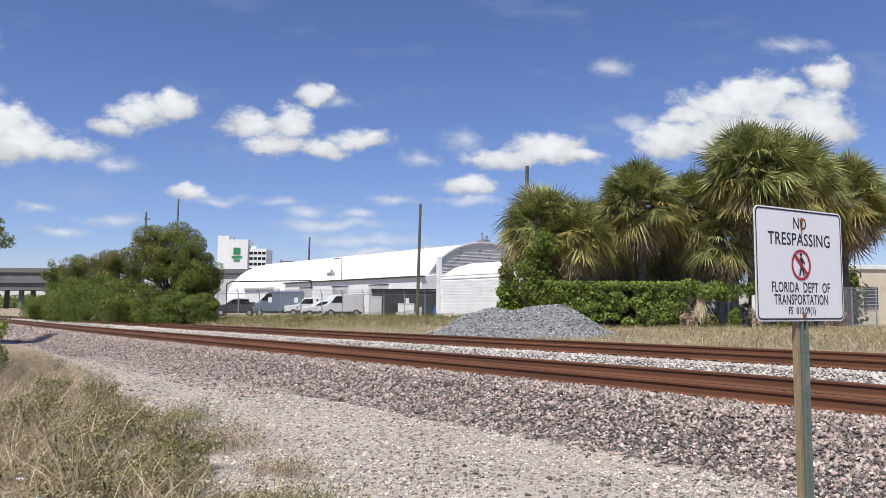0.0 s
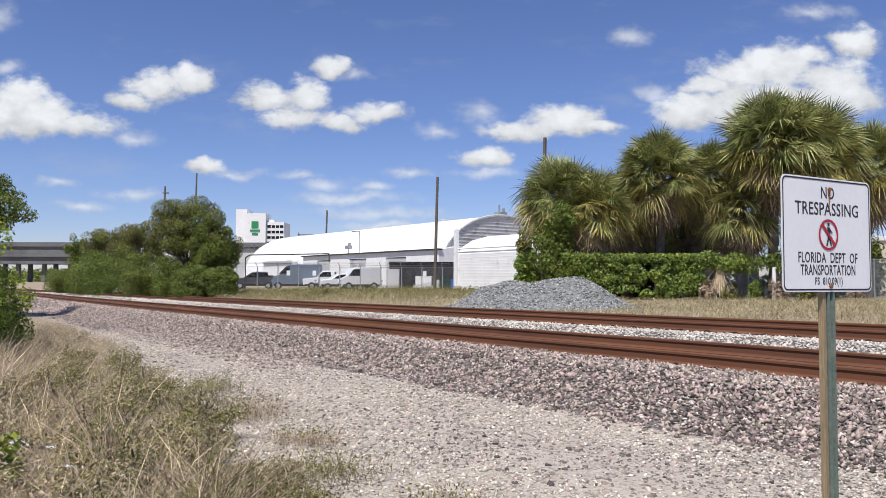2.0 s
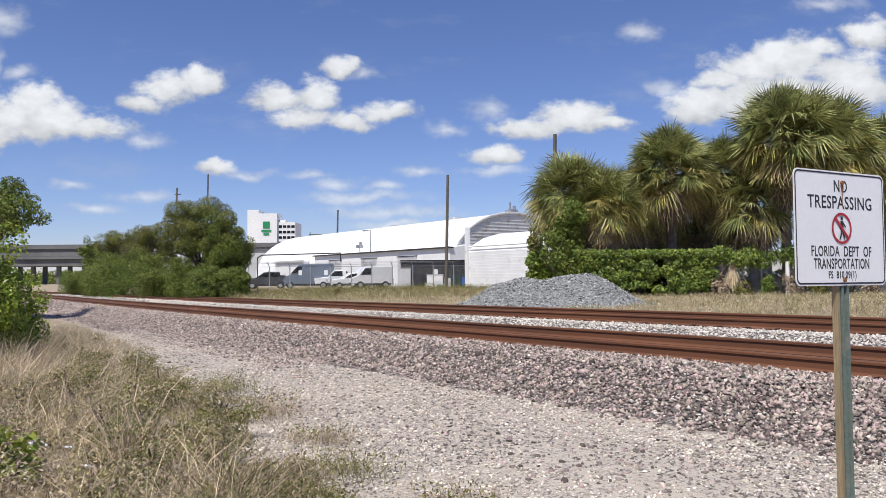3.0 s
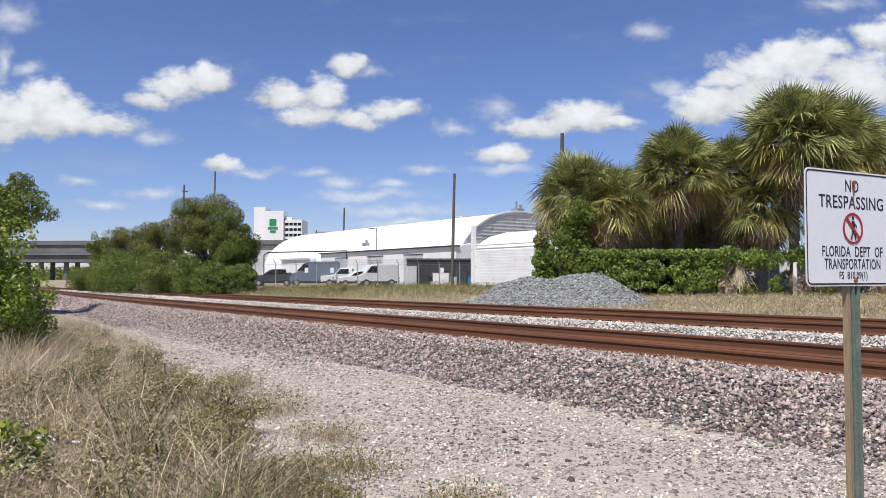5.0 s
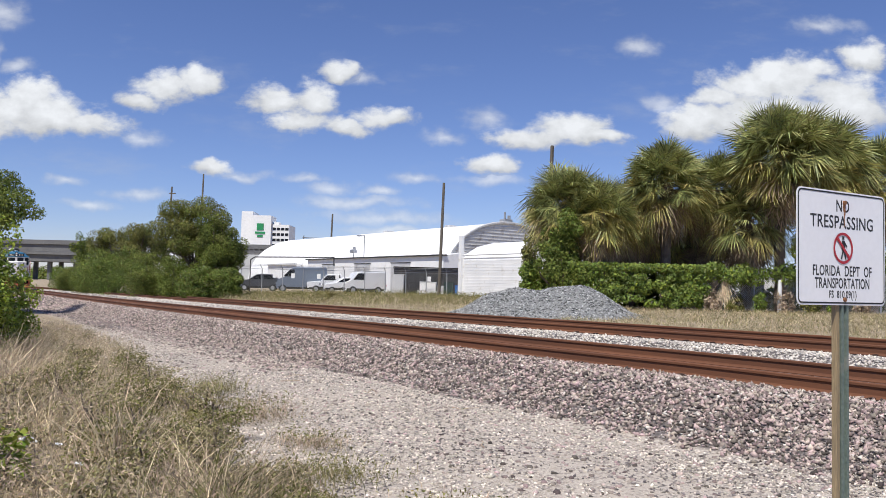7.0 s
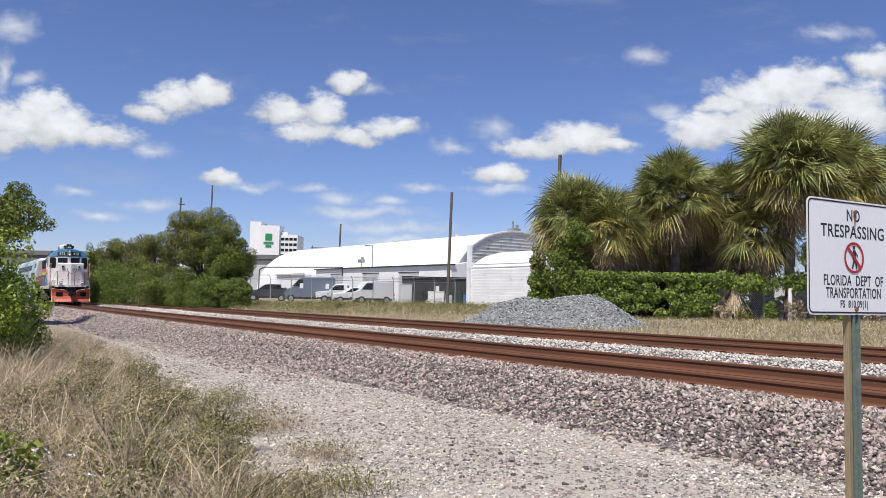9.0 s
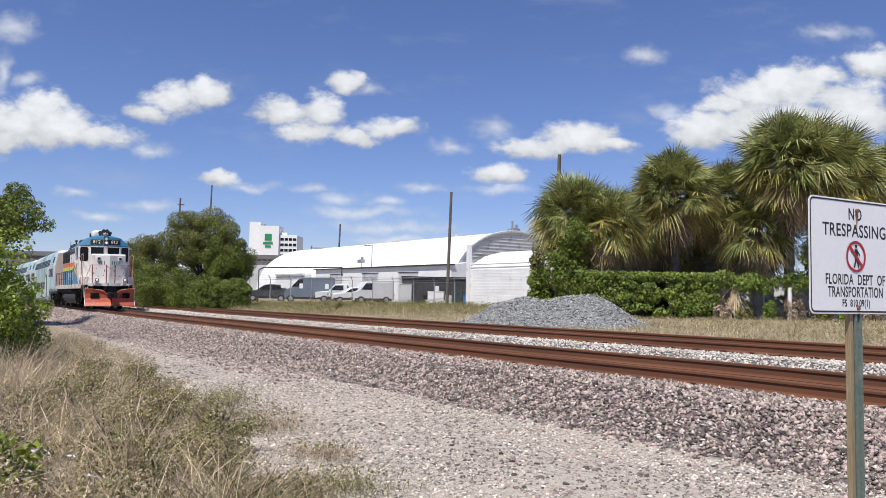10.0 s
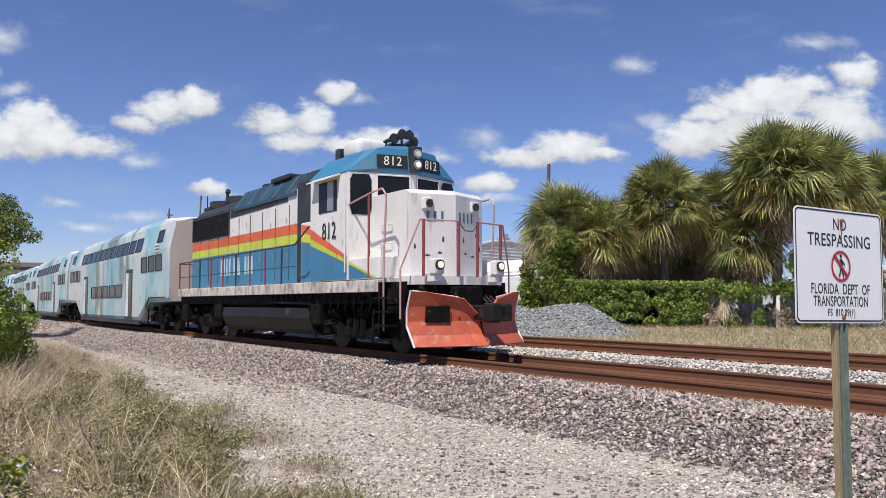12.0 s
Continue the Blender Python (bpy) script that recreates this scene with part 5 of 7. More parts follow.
def build_coach():
    co = thing("passenger_coach", 0, 0, 0, 0, "bilevel passenger coach with a faded aqua and white film wrap", "train car", "coaches of the train")
    L = COACH
    def ring(y, low, shrink=0.0, top=4.55):
        w = 1.5 - shrink
        return [(-w + 0.08, y, low), (-w, y, low + 0.15), (-w, y, 3.15), (-w + 0.22, y, 4.15), (-w + 0.5, y, top - 0.1), (-w + 0.8, y, top), (w - 0.8, y, top), (w - 0.5, y, top - 0.1), (w - 0.22, y, 4.15), (w, y, 3.15), (w, y, low + 0.15), (w - 0.08, y, low)]
    bm = bmesh.new()
    loft(bm, [ring(0, 1.15, 0.05, 4.3), ring(0.12, 1.12, 0.0, 4.34), ring(2.9, 1.1, 0.0, 4.55), ring(4.4, 0.35), ring(L - 4.4, 0.35), ring(L - 2.9, 1.1), ring(L - 0.12, 1.12, 0.0, 4.34), ring(L, 1.15, 0.05, 4.3)])
    body = part("body", bm, M_WRAP, co, "aqua, white and green-grey film on the coach body")
    body.data.materials.append(M_COACHROOF)
    body.data.materials.append(M_COACHEND)
    for p in body.data.polygons:
        if p.normal.z > 0.85:
            p.material_index = 1
        elif abs(p.normal.y) > 0.9:
            p.material_index = 2
    def tilt(z):
        return 1.5 - max(0, z - 3.15) * 0.22
    for sx in (-1, 1):
        def pane(y0, y1, z0, z1, name="window", lab=""):
            o = 0.008
            bm = bmesh.new()
            flat(bm, [(sx * (tilt(z0) + o), y0, z0), (sx * (tilt(z0) + o), y1, z0), (sx * (tilt(z1) + o), y1, z1), (sx * (tilt(z1) + o), y0, z1)])
            wn = part(name, bm, M_GLASS, body, lab)
            bm = bmesh.new()
            c = [(sx * (tilt(z) + o), y, z) for y, z in ((y0, z0), (y1, z0), (y1, z1), (y0, z1), (y0, z0))]
            pipe(bm, c, 0.022, 4)
            part("window_frame", bm, M_LDARK, wn)
        for k in range(11):
            y = 4.25 + 1.28 * k
            pane(y, y + 1.02, 3.25, 3.8, "upper_window", "dark tinted window")
        for k in range(5):
            y = 7.6 + 1.5 * k
            pane(y, y + 1.22, 1.35, 1.92, "lower_window", "dark tinted window")
        for y in (0.9, 2.0, 3.15, L - 1.8, L - 2.95, L - 4.1):
            pane(y, y + 0.9, 2.35, 2.95, "end_window", "dark tinted window")
        for y in (1.1, L - 1.8):
            pane(y, y + 0.75, 3.45, 3.9, "small_window", "dark tinted window")
        for y in (5.6, L - 6.6):
            bm = bmesh.new()
            x = sx * 1.505
            box(bm, x - 0.01, x + 0.01, y, y + 1.2, 0.4, 2.55, 0.0)
            door = part("door", bm, M_LDARK, body, "dark recessed passenger door")
            for q in (0.08, 0.64):
                panel_flat("door_leaf", [(sx * 1.522, y + q, 0.5), (sx * 1.522, y + q + 0.48, 0.5), (sx * 1.522, y + q + 0.48, 2.4), (sx * 1.522, y + q, 2.4)], M_COACHROOF if q > 0.5 else M_GLASS, door)
        # small striped panel
        for k in range(6):
            z = 3.02 + 0.065 * k
            panel_flat("stripe", [(sx * 1.508, 1.35, z), (sx * 1.508, 1.95, z), (sx * 1.508, 1.95, z + 0.032), (sx * 1.508, 1.35, z + 0.032)], M_NUM if k % 2 else M_REDRAIL, body)
        bm = bmesh.new()
        pipe(bm, [(sx * 1.53, 0.3, 1.3), (sx * 1.53, 2.6, 1.3), (sx * 1.53, 3.0, 0.9)], 0.02)
        part("grab_rail", bm, M_LDARK, body)
        bm = bmesh.new()
        box(bm, sx * 1.4 - 0.05, sx * 1.4 + 0.05, 4.5, L - 4.5, 0.18, 0.36)
        part("skirt", bm, M_LDARK, body)
    bm = bmesh.new()
    for y in (5.0, 9.0, 13.5, 17.5):
        box(bm, -0.5, 0.5, y, y + 1.6, 4.52, 4.62, 0.02)
    part("roof_vent", bm, M_COACHROOF, body)
    bm = bmesh.new()
    box(bm, -0.5, 0.5, -0.2, 0.0, 1.3, 3.4)
    box(bm, -0.15, 0.15, -0.45, 0.3, 0.72, 1.0)
    box(bm, -0.15, 0.15, L - 0.3, L + 0.45, 0.72, 1.0)
    part("gangway", bm, M_LDARK, co)
    wheelset_truck(co, 1.0, 3.1, "grimy coach truck with shade in its dark colour")
    wheelset_truck(co, L - 3.1, L - 1.0, "grimy coach truck with shade in its dark colour")
    return co


LOCO = build_locomotive()
COACHES = [build_coach()]
for _ in range(3):
    COACHES.append(copy_thing(COACHES[0], pose(0, 0, 0)))


def on_track(s, length):
    """Pose of a vehicle whose front stands s metres along the track."""
    def at(q):
        return Vector((NEAR_RAIL + GAUGE / 2 + float(bend(q)), q, RAIL_Z + 0.012 + float(fall(q))))
    a, b = at(s + length * 0.15), at(s + length * 0.85)
    d = (b - a).normalized()
    turn = math.degrees(math.atan2(-d.x, d.y))
    rise = math.degrees(math.asin(d.z))
    return Matrix.Translation(a - d * length * 0.15) @ pose(0, 0, 0, rise, -1.1, turn)


SPEED, FRONT = 18.58, 11.7


def motions():
    """The train runs in along the near track at a steady pace."""
    times = [0.5 * k for k in range(25)]
    walk(LOCO, [(t, on_track(FRONT + SPEED * (12 - t), 15.3)) for t in times])
    for k, co in enumerate(COACHES):
        walk(co, [(t, on_track(FRONT + 16.1 + 23.2 * k + SPEED * (12 - t), COACH)) for t in times])


# ---- places by the line of sight: sideways slope and distance ----
def spot(k, d):
    return 0.809 * k * d + 0.588 * d, -0.588 * k * d + 0.809 * d


SIGHT = -36.0


# ---- plants ----
def unit(rng, n):
    v = rng.normal(size=(n, 3))
    return v / np.linalg.norm(v, axis=1)[:, None]


def leaf_faces(p, nrm, size, rng, slim=0.5, droop=0.0):
    """Diamond leaves at p with about the given normals."""
    n = len(p)
    d = np.cross(nrm, unit(rng, n))
    d /= np.linalg.norm(d, axis=1)[:, None] + 1e-9
    d[:, 2] -= droop
    w = np.cross(nrm, d)
    w /= np.linalg.norm(w, axis=1)[:, None] + 1e-9
    s = (size * rng.uniform(0.6, 1.35, n))[:, None]
    a, b, c, e = p - d * s * 0.5, p + w * s * slim * 0.5, p + d * s * 0.5, p - w * s * slim * 0.5
    return np.stack([a, b, c, e], 1).reshape(-1, 3)


def clumped(rng, n, clumps):
    """Points and outward normals in a set of ellipsoids (cx, cy, cz, rx, ry, rz), mostly near their skins."""
    cl = np.asarray(clumps, dtype=float)
    vol = cl[:, 3] * cl[:, 4] + cl[:, 4] * cl[:, 5]
    pick = rng.choice(len(cl), n, p=vol / vol.sum())
    u = unit(rng, n)
    r = rng.uniform(0.45, 1.08, n) ** 0.6
    p = cl[pick, :3] + u * cl[pick, 3:] * r[:, None]
    nrm = u + 0.9 * unit(rng, n) + [0, 0, 0.35]
    return p, nrm / np.linalg.norm(nrm, axis=1)[:, None]


def billow(rng, count, cx, cy, cz, rx, ry, rz, small=0.34):
    """Sub-clumps that make up an uneven crown."""
    out = []
    for _ in range(count):
        u = unit(rng, 1)[0] * rng.uniform(0.35, 0.9)
        k = small * rng.uniform(0.6, 1.35)
        out.append((cx + u[0] * rx, cy + u[1] * ry, cz + u[2] * rz, rx * k, ry * k, rz * k * 0.85))
    return out


def limb(bm, a, b, r0, r1, rng, bits=4):
    a, b = Vector(a), Vector(b)
    pts = [a.lerp(b, i / bits) + Vector(rng.normal(size=3)) * 0.04 * (b - a).length * (0 < i < bits) for i in range(bits + 1)]
    for i in range(bits):
        tube(bm, pts[i], pts[i + 1], r0 + (r1 - r0) * i / bits, r0 + (r1 - r0) * (i + 1) / bits, seg=7)


def tree(name, x, y, height, width, n, leaf, material, seed, label, category="tree", low=0.35, second=None, count=26, flat=1.0):
    """A tree or tall shrub: a trunk with limbs and a crown of leaves in uneven clumps."""
    rng = np.random.default_rng(seed)
    z = float(land(x, y))
    tr = thing(name, x, y, z, 0, label, category)
    c0 = height * (low + 1) / 2
    clumps = billow(rng, int(count * 1.9), 0, 0, c0, width / 2, width / 2, height * (1 - low) / 2, 0.25)
    bm = bmesh.new()
    limb(bm, (0, 0, -0.1), (0.1, 0.05, height * low * 1.2), 0.035 * height, 0.022 * height, rng)
    for c in clumps[:14]:
        limb(bm, (0.1, 0.05, height * low * rng.uniform(0.7, 1.2)), c[:3], 0.014 * height, 0.004 * height, rng)
    part("trunk", bm, M_BARK, tr)
    p, nrm = clumped(rng, n, clumps)
    keep = p[:, 2] > 0.05
    soup("crown", leaf_faces(p[keep], nrm[keep], leaf, rng, 0.55, 0.2), 4, material, tr)
    if second:
        p, nrm = clumped(rng, n // 3, clumps[::2])
        keep = p[:, 2] > 0.05
        soup("crown", leaf_faces(p[keep], nrm[keep], leaf, rng, 0.55, 0.2), 4, second, tr, "paler leaves in the crown")
    return tr


def shrub(name, x, y, height, rx, ry, n, leaf, material, seed, label, category="bush", count=16, second=None, turn=0.0):
    """A bush that is leafy to the ground."""
    rng = np.random.default_rng(seed)
    z = float(land(x, y))
    sh = thing(name, x, y, z, turn, label, category)
    clumps = billow(rng, int(count * 1.7), 0, 0, height * 0.5, rx, ry, height * 0.5, 0.30)
    clumps += [(c[0], c[1], height * 0.22, c[3], c[4], height * 0.25) for c in clumps[::2]]
    bm = bmesh.new()
    for c in clumps[:8]:
        limb(bm, (c[0] * 0.2, c[1] * 0.2, -0.05), c[:3], 0.02 + 0.008 * height, 0.006, rng, 3)
    part("stem", bm, M_BARK, sh)
    p, nrm = clumped(rng, n, clumps)
    p[:, 2] = np.abs(p[:, 2])
    soup("foliage", leaf_faces(p, nrm, leaf, rng, 0.55, 0.15), 4, material, sh)
    if second:
        p, nrm = clumped(rng, n // 3, clumps)
        p[:, 2] = np.abs(p[:, 2])
        soup("foliage", leaf_faces(p, nrm, leaf, rng, 0.55, 0.15), 4, second, sh, "paler leaves")
    return sh


def fan_fronds(rng, n, hub_z, reach, fan, up0, up1, segs=30):
    """Palm fans on stalks round a crown; returns faces of blades and of stalks."""
    blades, stalks = [], []
    for i in range(n):
        az = rng.uniform(0, 2 * math.pi)
        up = math.radians(rng.uniform(up0, up1))
        L = reach * rng.uniform(0.75, 1.1)
        d = np.array([math.cos(az) * math.cos(up), math.sin(az) * math.cos(up), math.sin(up)])
        base = np.array([0, 0, hub_z + rng.uniform(-0.3, 0.25)])
        hub = base + d * L - np.array([0, 0, 0.12 * L])
        side = np.array([-math.sin(az), math.cos(az), 0])
        flat = np.cross(d, side)
        roll = rng.normal() * 0.75
        side, nrm = side * math.cos(roll) + flat * math.sin(roll), flat * math.cos(roll) - side * math.sin(roll)
        stalks.append([base + side * 0.025, hub + side * 0.015, hub - side * 0.015, base - side * 0.025])
        R = fan * rng.uniform(0.8, 1.15)
        tiltd = d * 1.0 - np.array([0, 0, 0.2])
        tiltd /= np.linalg.norm(tiltd)
        curl = rng.uniform(0.05, 0.42)
        for j in range(segs):
            a = math.radians(-130 + 260 * (j + 0.5) / segs + rng.uniform(-3, 3))
            w = tiltd * math.cos(a) + side * math.sin(a)
            r = R * (0.74 + 0.26 * math.cos(a * 0.6)) * rng.uniform(0.86, 1.1)
            t = np.cross(w, nrm)
            t /= np.linalg.norm(t) + 1e-9
            fold = nrm * (0.16 * R * abs(math.sin(a)))
            mid = hub + w * r * 0.5 - fold * 0.4 - np.array([0, 0, 0.06 * r])
            tip = hub + w * r * 0.93 - fold - np.array([0, 0, curl * r * rng.uniform(0.4, 1.4)])
            ww = 0.021 * R
            blades.append([hub + t * ww * 0.5, mid + t * ww, mid - t * ww, hub - t * ww * 0.5])
            blades.append([mid + t * ww, tip + t * 0.003, tip - t * 0.003, mid - t * ww])
    return np.array(blades).reshape(-1, 3), np.array(stalks).reshape(-1, 3)


def palm(x, y, hub, reach, fan, n, seed, dead=14, label="cabbage palm with a full crown of green fan fronds", lean=0.0, yellow=0.2):
    rng = np.random.default_rng(seed)
    n, dead, fan, reach = int(n * 1.3), int(dead * 2.1), fan * 0.95, reach * 1.04
    z = float(land(x, y))
    pa = thing("cabbage_palm", x, y, z, rng.uniform(0, 360), label, "palm tree", "cabbage palms")
    bm = bmesh.new()
    k = 14
    for i in range(k):
        r = 0.24 + 0.03 * (i % 2) + (0.08 if i > k - 4 else 0)
        tube(bm, (lean * i / k, 0, hub * i / k - 0.1), (lean * (i + 1) / k, 0, hub * (i + 1) / k), r, r * 0.9, seg=10)
    part("trunk", bm, M_BARK, pa, "rough brown palm trunk")
    b, s = fan_fronds(rng, n, hub, reach, fan, -22, 88)
    b[:, 0] += lean
    soup("crown", b, 4, M_PALM, pa, "green fan fronds")
    soup("frond_stalk", s, 4, M_PALM_YELLOW, pa)
    b, s = fan_fronds(rng, int(n * (yellow + 0.08)), hub - 0.1, reach, fan, -45, 8)
    soup("crown", b, 4, M_PALM_YELLOW, pa, "yellowing lower fronds")
    if dead:
        b, s = fan_fronds(rng, dead, hub - 0.4, reach * 0.9, fan * 0.95, -82, -22, 20)
        soup("dead_frond", b, 4, M_PALM_DEAD, pa, "dry brown hanging fronds")
    return pa


def blades(rng, p, h, w, bend_by=0.35):
    """Grass blades: narrow four-cornered faces that lean, taller here and lower there."""
    n = len(p)
    h = h * (0.8 + 0.45 * np.sin(p[:, 0] * 2.7 + 1.3 * np.sin(p[:, 1] * 1.9)) * np.sin(p[:, 1] * 2.1 + 0.7 * p[:, 0]))
    az = rng.uniform(0, 2 * math.pi, n)
    side = np.stack([np.cos(az), np.sin(az), np.zeros(n)], -1)
    lean_to = np.stack([rng.normal(size=n), rng.normal(size=n), np.zeros(n)], -1) * bend_by
    h = h[:, None]
    mid = p + lean_to * h * 0.35 + np.array([0, 0, 0.55]) * h
    tip = p + lean_to * h + np.array([0, 0, 0.95]) * h
    ww = (w * rng.uniform(0.6, 1.4, n))[:, None] * 0.5
    return np.stack([p - side * ww * 0.6, mid - side * ww, tip, mid + side * ww], 1).reshape(-1, 3)


def verge_edge(y):
    return np.interp(y, [-5, 3, 5.1, 6.4, 8.1, 12.6, 20.7, 33], [2.3, 2.4, 2.6, 2.6, 3.1, 3.7, 4.9, 5.5])


def build_near_grass():
    rng = np.random.default_rng(21)
    def area(n, x0, s0, s1, power, inside=0.0):
        s = s0 + (s1 - s0) * rng.random(n) ** power
        e = verge_edge(s) + bend(s) - inside + 0.35 * np.sin(s * 2.3) * np.sin(s * 0.9 + 1) + rng.normal(size=n) * 0.12
        x = x0 + (e - x0) * rng.random(n)
        return x, s
    def tuft(n, x0, s0, s1, power, per, spread, inside=0.0):
        x, s = area(n // per, x0, s0, s1, power, inside)
        x, s = np.repeat(x, per), np.repeat(s, per)
        x, s = x + rng.normal(size=len(x)) * spread, s + rng.normal(size=len(x)) * spread
        patch = np.sin(x * 3.1 + 1.4 * np.sin(s * 1.7)) * np.sin(s * 2.6 + x) + 0.45 * rng.normal(size=len(x))
        x, s = x[patch > -0.35], s[patch > -0.35]
        return np.stack([x, s, land(x, s) - 0.01], -1)
    p = tuft(44000, -4, 3.2, 32, 1.7, 14, 0.09, 0.45)
    soup_ob = soup("dry_grass", blades(rng, p, rng.uniform(0.08, 0.36, len(p)), np.full(len(p), 0.005), 1.05), 4, M_STRAW)
    tagged(soup_ob, "dry straw-coloured grass on the bank", "grass", kind="stuff")
    p = tuft(20000, -4, 3.2, 30, 1.6, 18, 0.10, 0.32)
    tagged(soup("green_grass", blades(rng, p, rng.uniform(0.06, 0.26, len(p)), np.full(len(p), 0.0065), 0.75), 4, M_GRASS), "olive green grass on the bank", "grass", kind="stuff")
    # wiry weeds: stems with small leaves all along
    p = tuft(36000, -3, 3.2, 28, 1.6, 12, 0.14, 0.38)
    tagged(soup("weed_stems", blades(rng, p, rng.uniform(0.15, 0.42, len(p)), np.full(len(p), 0.005), 0.6), 4, M_WEED), "grey-brown wiry weeds on the bank", "weeds", kind="stuff")
    q = np.repeat(p[::3], 9, axis=0)
    q = q + rng.normal(size=q.shape) * [0.07, 0.07, 0.05] + np.stack([np.zeros(len(q)), np.zeros(len(q)), rng.uniform(0.03, 0.32, len(q))], -1)
    tagged(soup("weed_leaves", leaf_faces(q, unit(rng, len(q)), 0.024, rng, 0.4), 4, M_GRASS), "small olive weed leaves on the bank", "weeds", kind="stuff")
    # tall tangled weeds away from the path
    p = tuft(20000, -4, 4.4, 26, 1.5, 22, 0.15, 0.9)
    tagged(soup("tall_weed_stems", blades(rng, p[::2], rng.uniform(0.2, 0.6, len(p[::2])), np.full(len(p[::2]), 0.0055), 0.6), 4, M_WEED), "tangled brown weed stems on the bank", "weeds", kind="stuff")
    tagged(soup("tall_straw", blades(rng, p[1::2], rng.uniform(0.2, 0.6, len(p[1::2])), np.full(len(p[1::2]), 0.005), 0.95), 4, M_STRAW), "tall bleached straw on the bank", "grass", kind="stuff")
    q = np.repeat(p[::3], 10, axis=0)
    q = q + rng.normal(size=q.shape) * [0.1, 0.1, 0.06] + np.stack([np.zeros(len(q)), np.zeros(len(q)), rng.uniform(0.1, 0.5, len(q))], -1)
    tagged(soup("tall_weed_leaves", leaf_faces(q, unit(rng, len(q)), 0.030, rng, 0.35), 4, M_WEED), "small brown weed leaves on the bank", "weeds", kind="stuff")
    p = tuft(11000, -4, 4.0, 26, 1.5, 30, 0.13, 0.4)
    tagged(soup("green_weeds", blades(rng, p, rng.uniform(0.15, 0.5, len(p)), np.full(len(p), 0.008), 0.7), 4, M_LEAF_DRY), "green weeds among the dry grass", "weeds", kind="stuff")
    # tall pale stalks
    x, s = area(220, -1, 4.2, 16, 1.3, 0.4)
    p = np.stack([x, s, land(x, s)], -1)
    tagged(soup("grass_stalks", blades(rng, p, rng.uniform(0.5, 0.95, len(p)), np.full(len(p), 0.008), 0.45), 4, M_STRAW), "tall pale dry grass stalks", "grass", kind="stuff")
    x, s = np.full(110, 1.36) + rng.normal(size=110) * 0.09, np.full(110, 5.8) + rng.normal(size=110) * 0.09
    p = np.stack([x, s, land(x, s)], -1)
    tagged(soup("grass_tuft", blades(rng, p, rng.uniform(0.4, 0.75, 110), np.full(110, 0.009), 0.4), 4, M_STRAW), "pale dry grass tuft on the bank", "grass tuft", kind="stuff")
    # standing tufts of dead grass
    for x, s, h, m in ((1.24, 11.9, 0.85, M_STRAW), (0.95, 10.4, 0.75, M_STRAW), (1.9, 13.6, 0.7, M_WEED), (0.75, 9.0, 0.6, M_STRAW), (2.35, 12.4, 0.55, M_STRAW), (1.7, 8.4, 0.5, M_WEED), (2.2, 9.6, 0.45, M_STRAW), (1.0, 7.2, 0.5, M_STRAW), (0.4, 7.4, 0.55, M_WEED), (1.75, 6.6, 0.45, M_STRAW), (2.9, 15.5, 0.6, M_STRAW), (3.3, 18.5, 0.6, M_WEED)):
        n = 190
        c = np.stack([x + rng.normal(size=n) * 0.2, s + rng.normal(size=n) * 0.2, np.zeros(n)], -1)
        c[:, 2] = land(c[:, 0], c[:, 1])
        tagged(soup("dead_grass_tuft", blades(rng, c, rng.uniform(0.45, 1.1, n) * h, np.full(n, 0.007), 0.55), 4, m), "standing tuft of dead grass on the bank", "grass tuft", kind="stuff")
    for i, (x, s, h) in enumerate(((3.5, 8.2, 0.36), (2.95, 5.35, 0.2), (3.35, 6.6, 0.2), (3.75, 10.5, 0.35), (3.2, 4.2, 0.15))):
        n = 420
        c = rng.normal(size=(n, 3)) * [0.14 + h * 0.3, 0.14 + h * 0.3, 0]
        c += [x, s, 0]
        c[:, 2] = land(c[:, 0], c[:, 1])
        cl = thing("weed_clump", x, s, float(land(x, s)), 0, "low olive-green weed growing in the gravel", "weed", "weeds in the gravel")
        soup("stem", blades(rng, c - [x, s, float(land(x, s))], rng.uniform(0.4, 1.0, n) * h, np.full(n, 0.006), 0.5), 4, M_GRASS if i % 2 else M_WEED, cl)["kind"] = "stuff"
        c = c - [x, s, float(land(x, s))] + np.stack([np.zeros(n), np.zeros(n), rng.uniform(0.1, 0.9, n) * h], -1)
        soup("leaf", leaf_faces(c, unit(rng, n), 0.03, rng, 0.4), 4, M_LEAF_DRY, cl)["kind"] = "stuff"


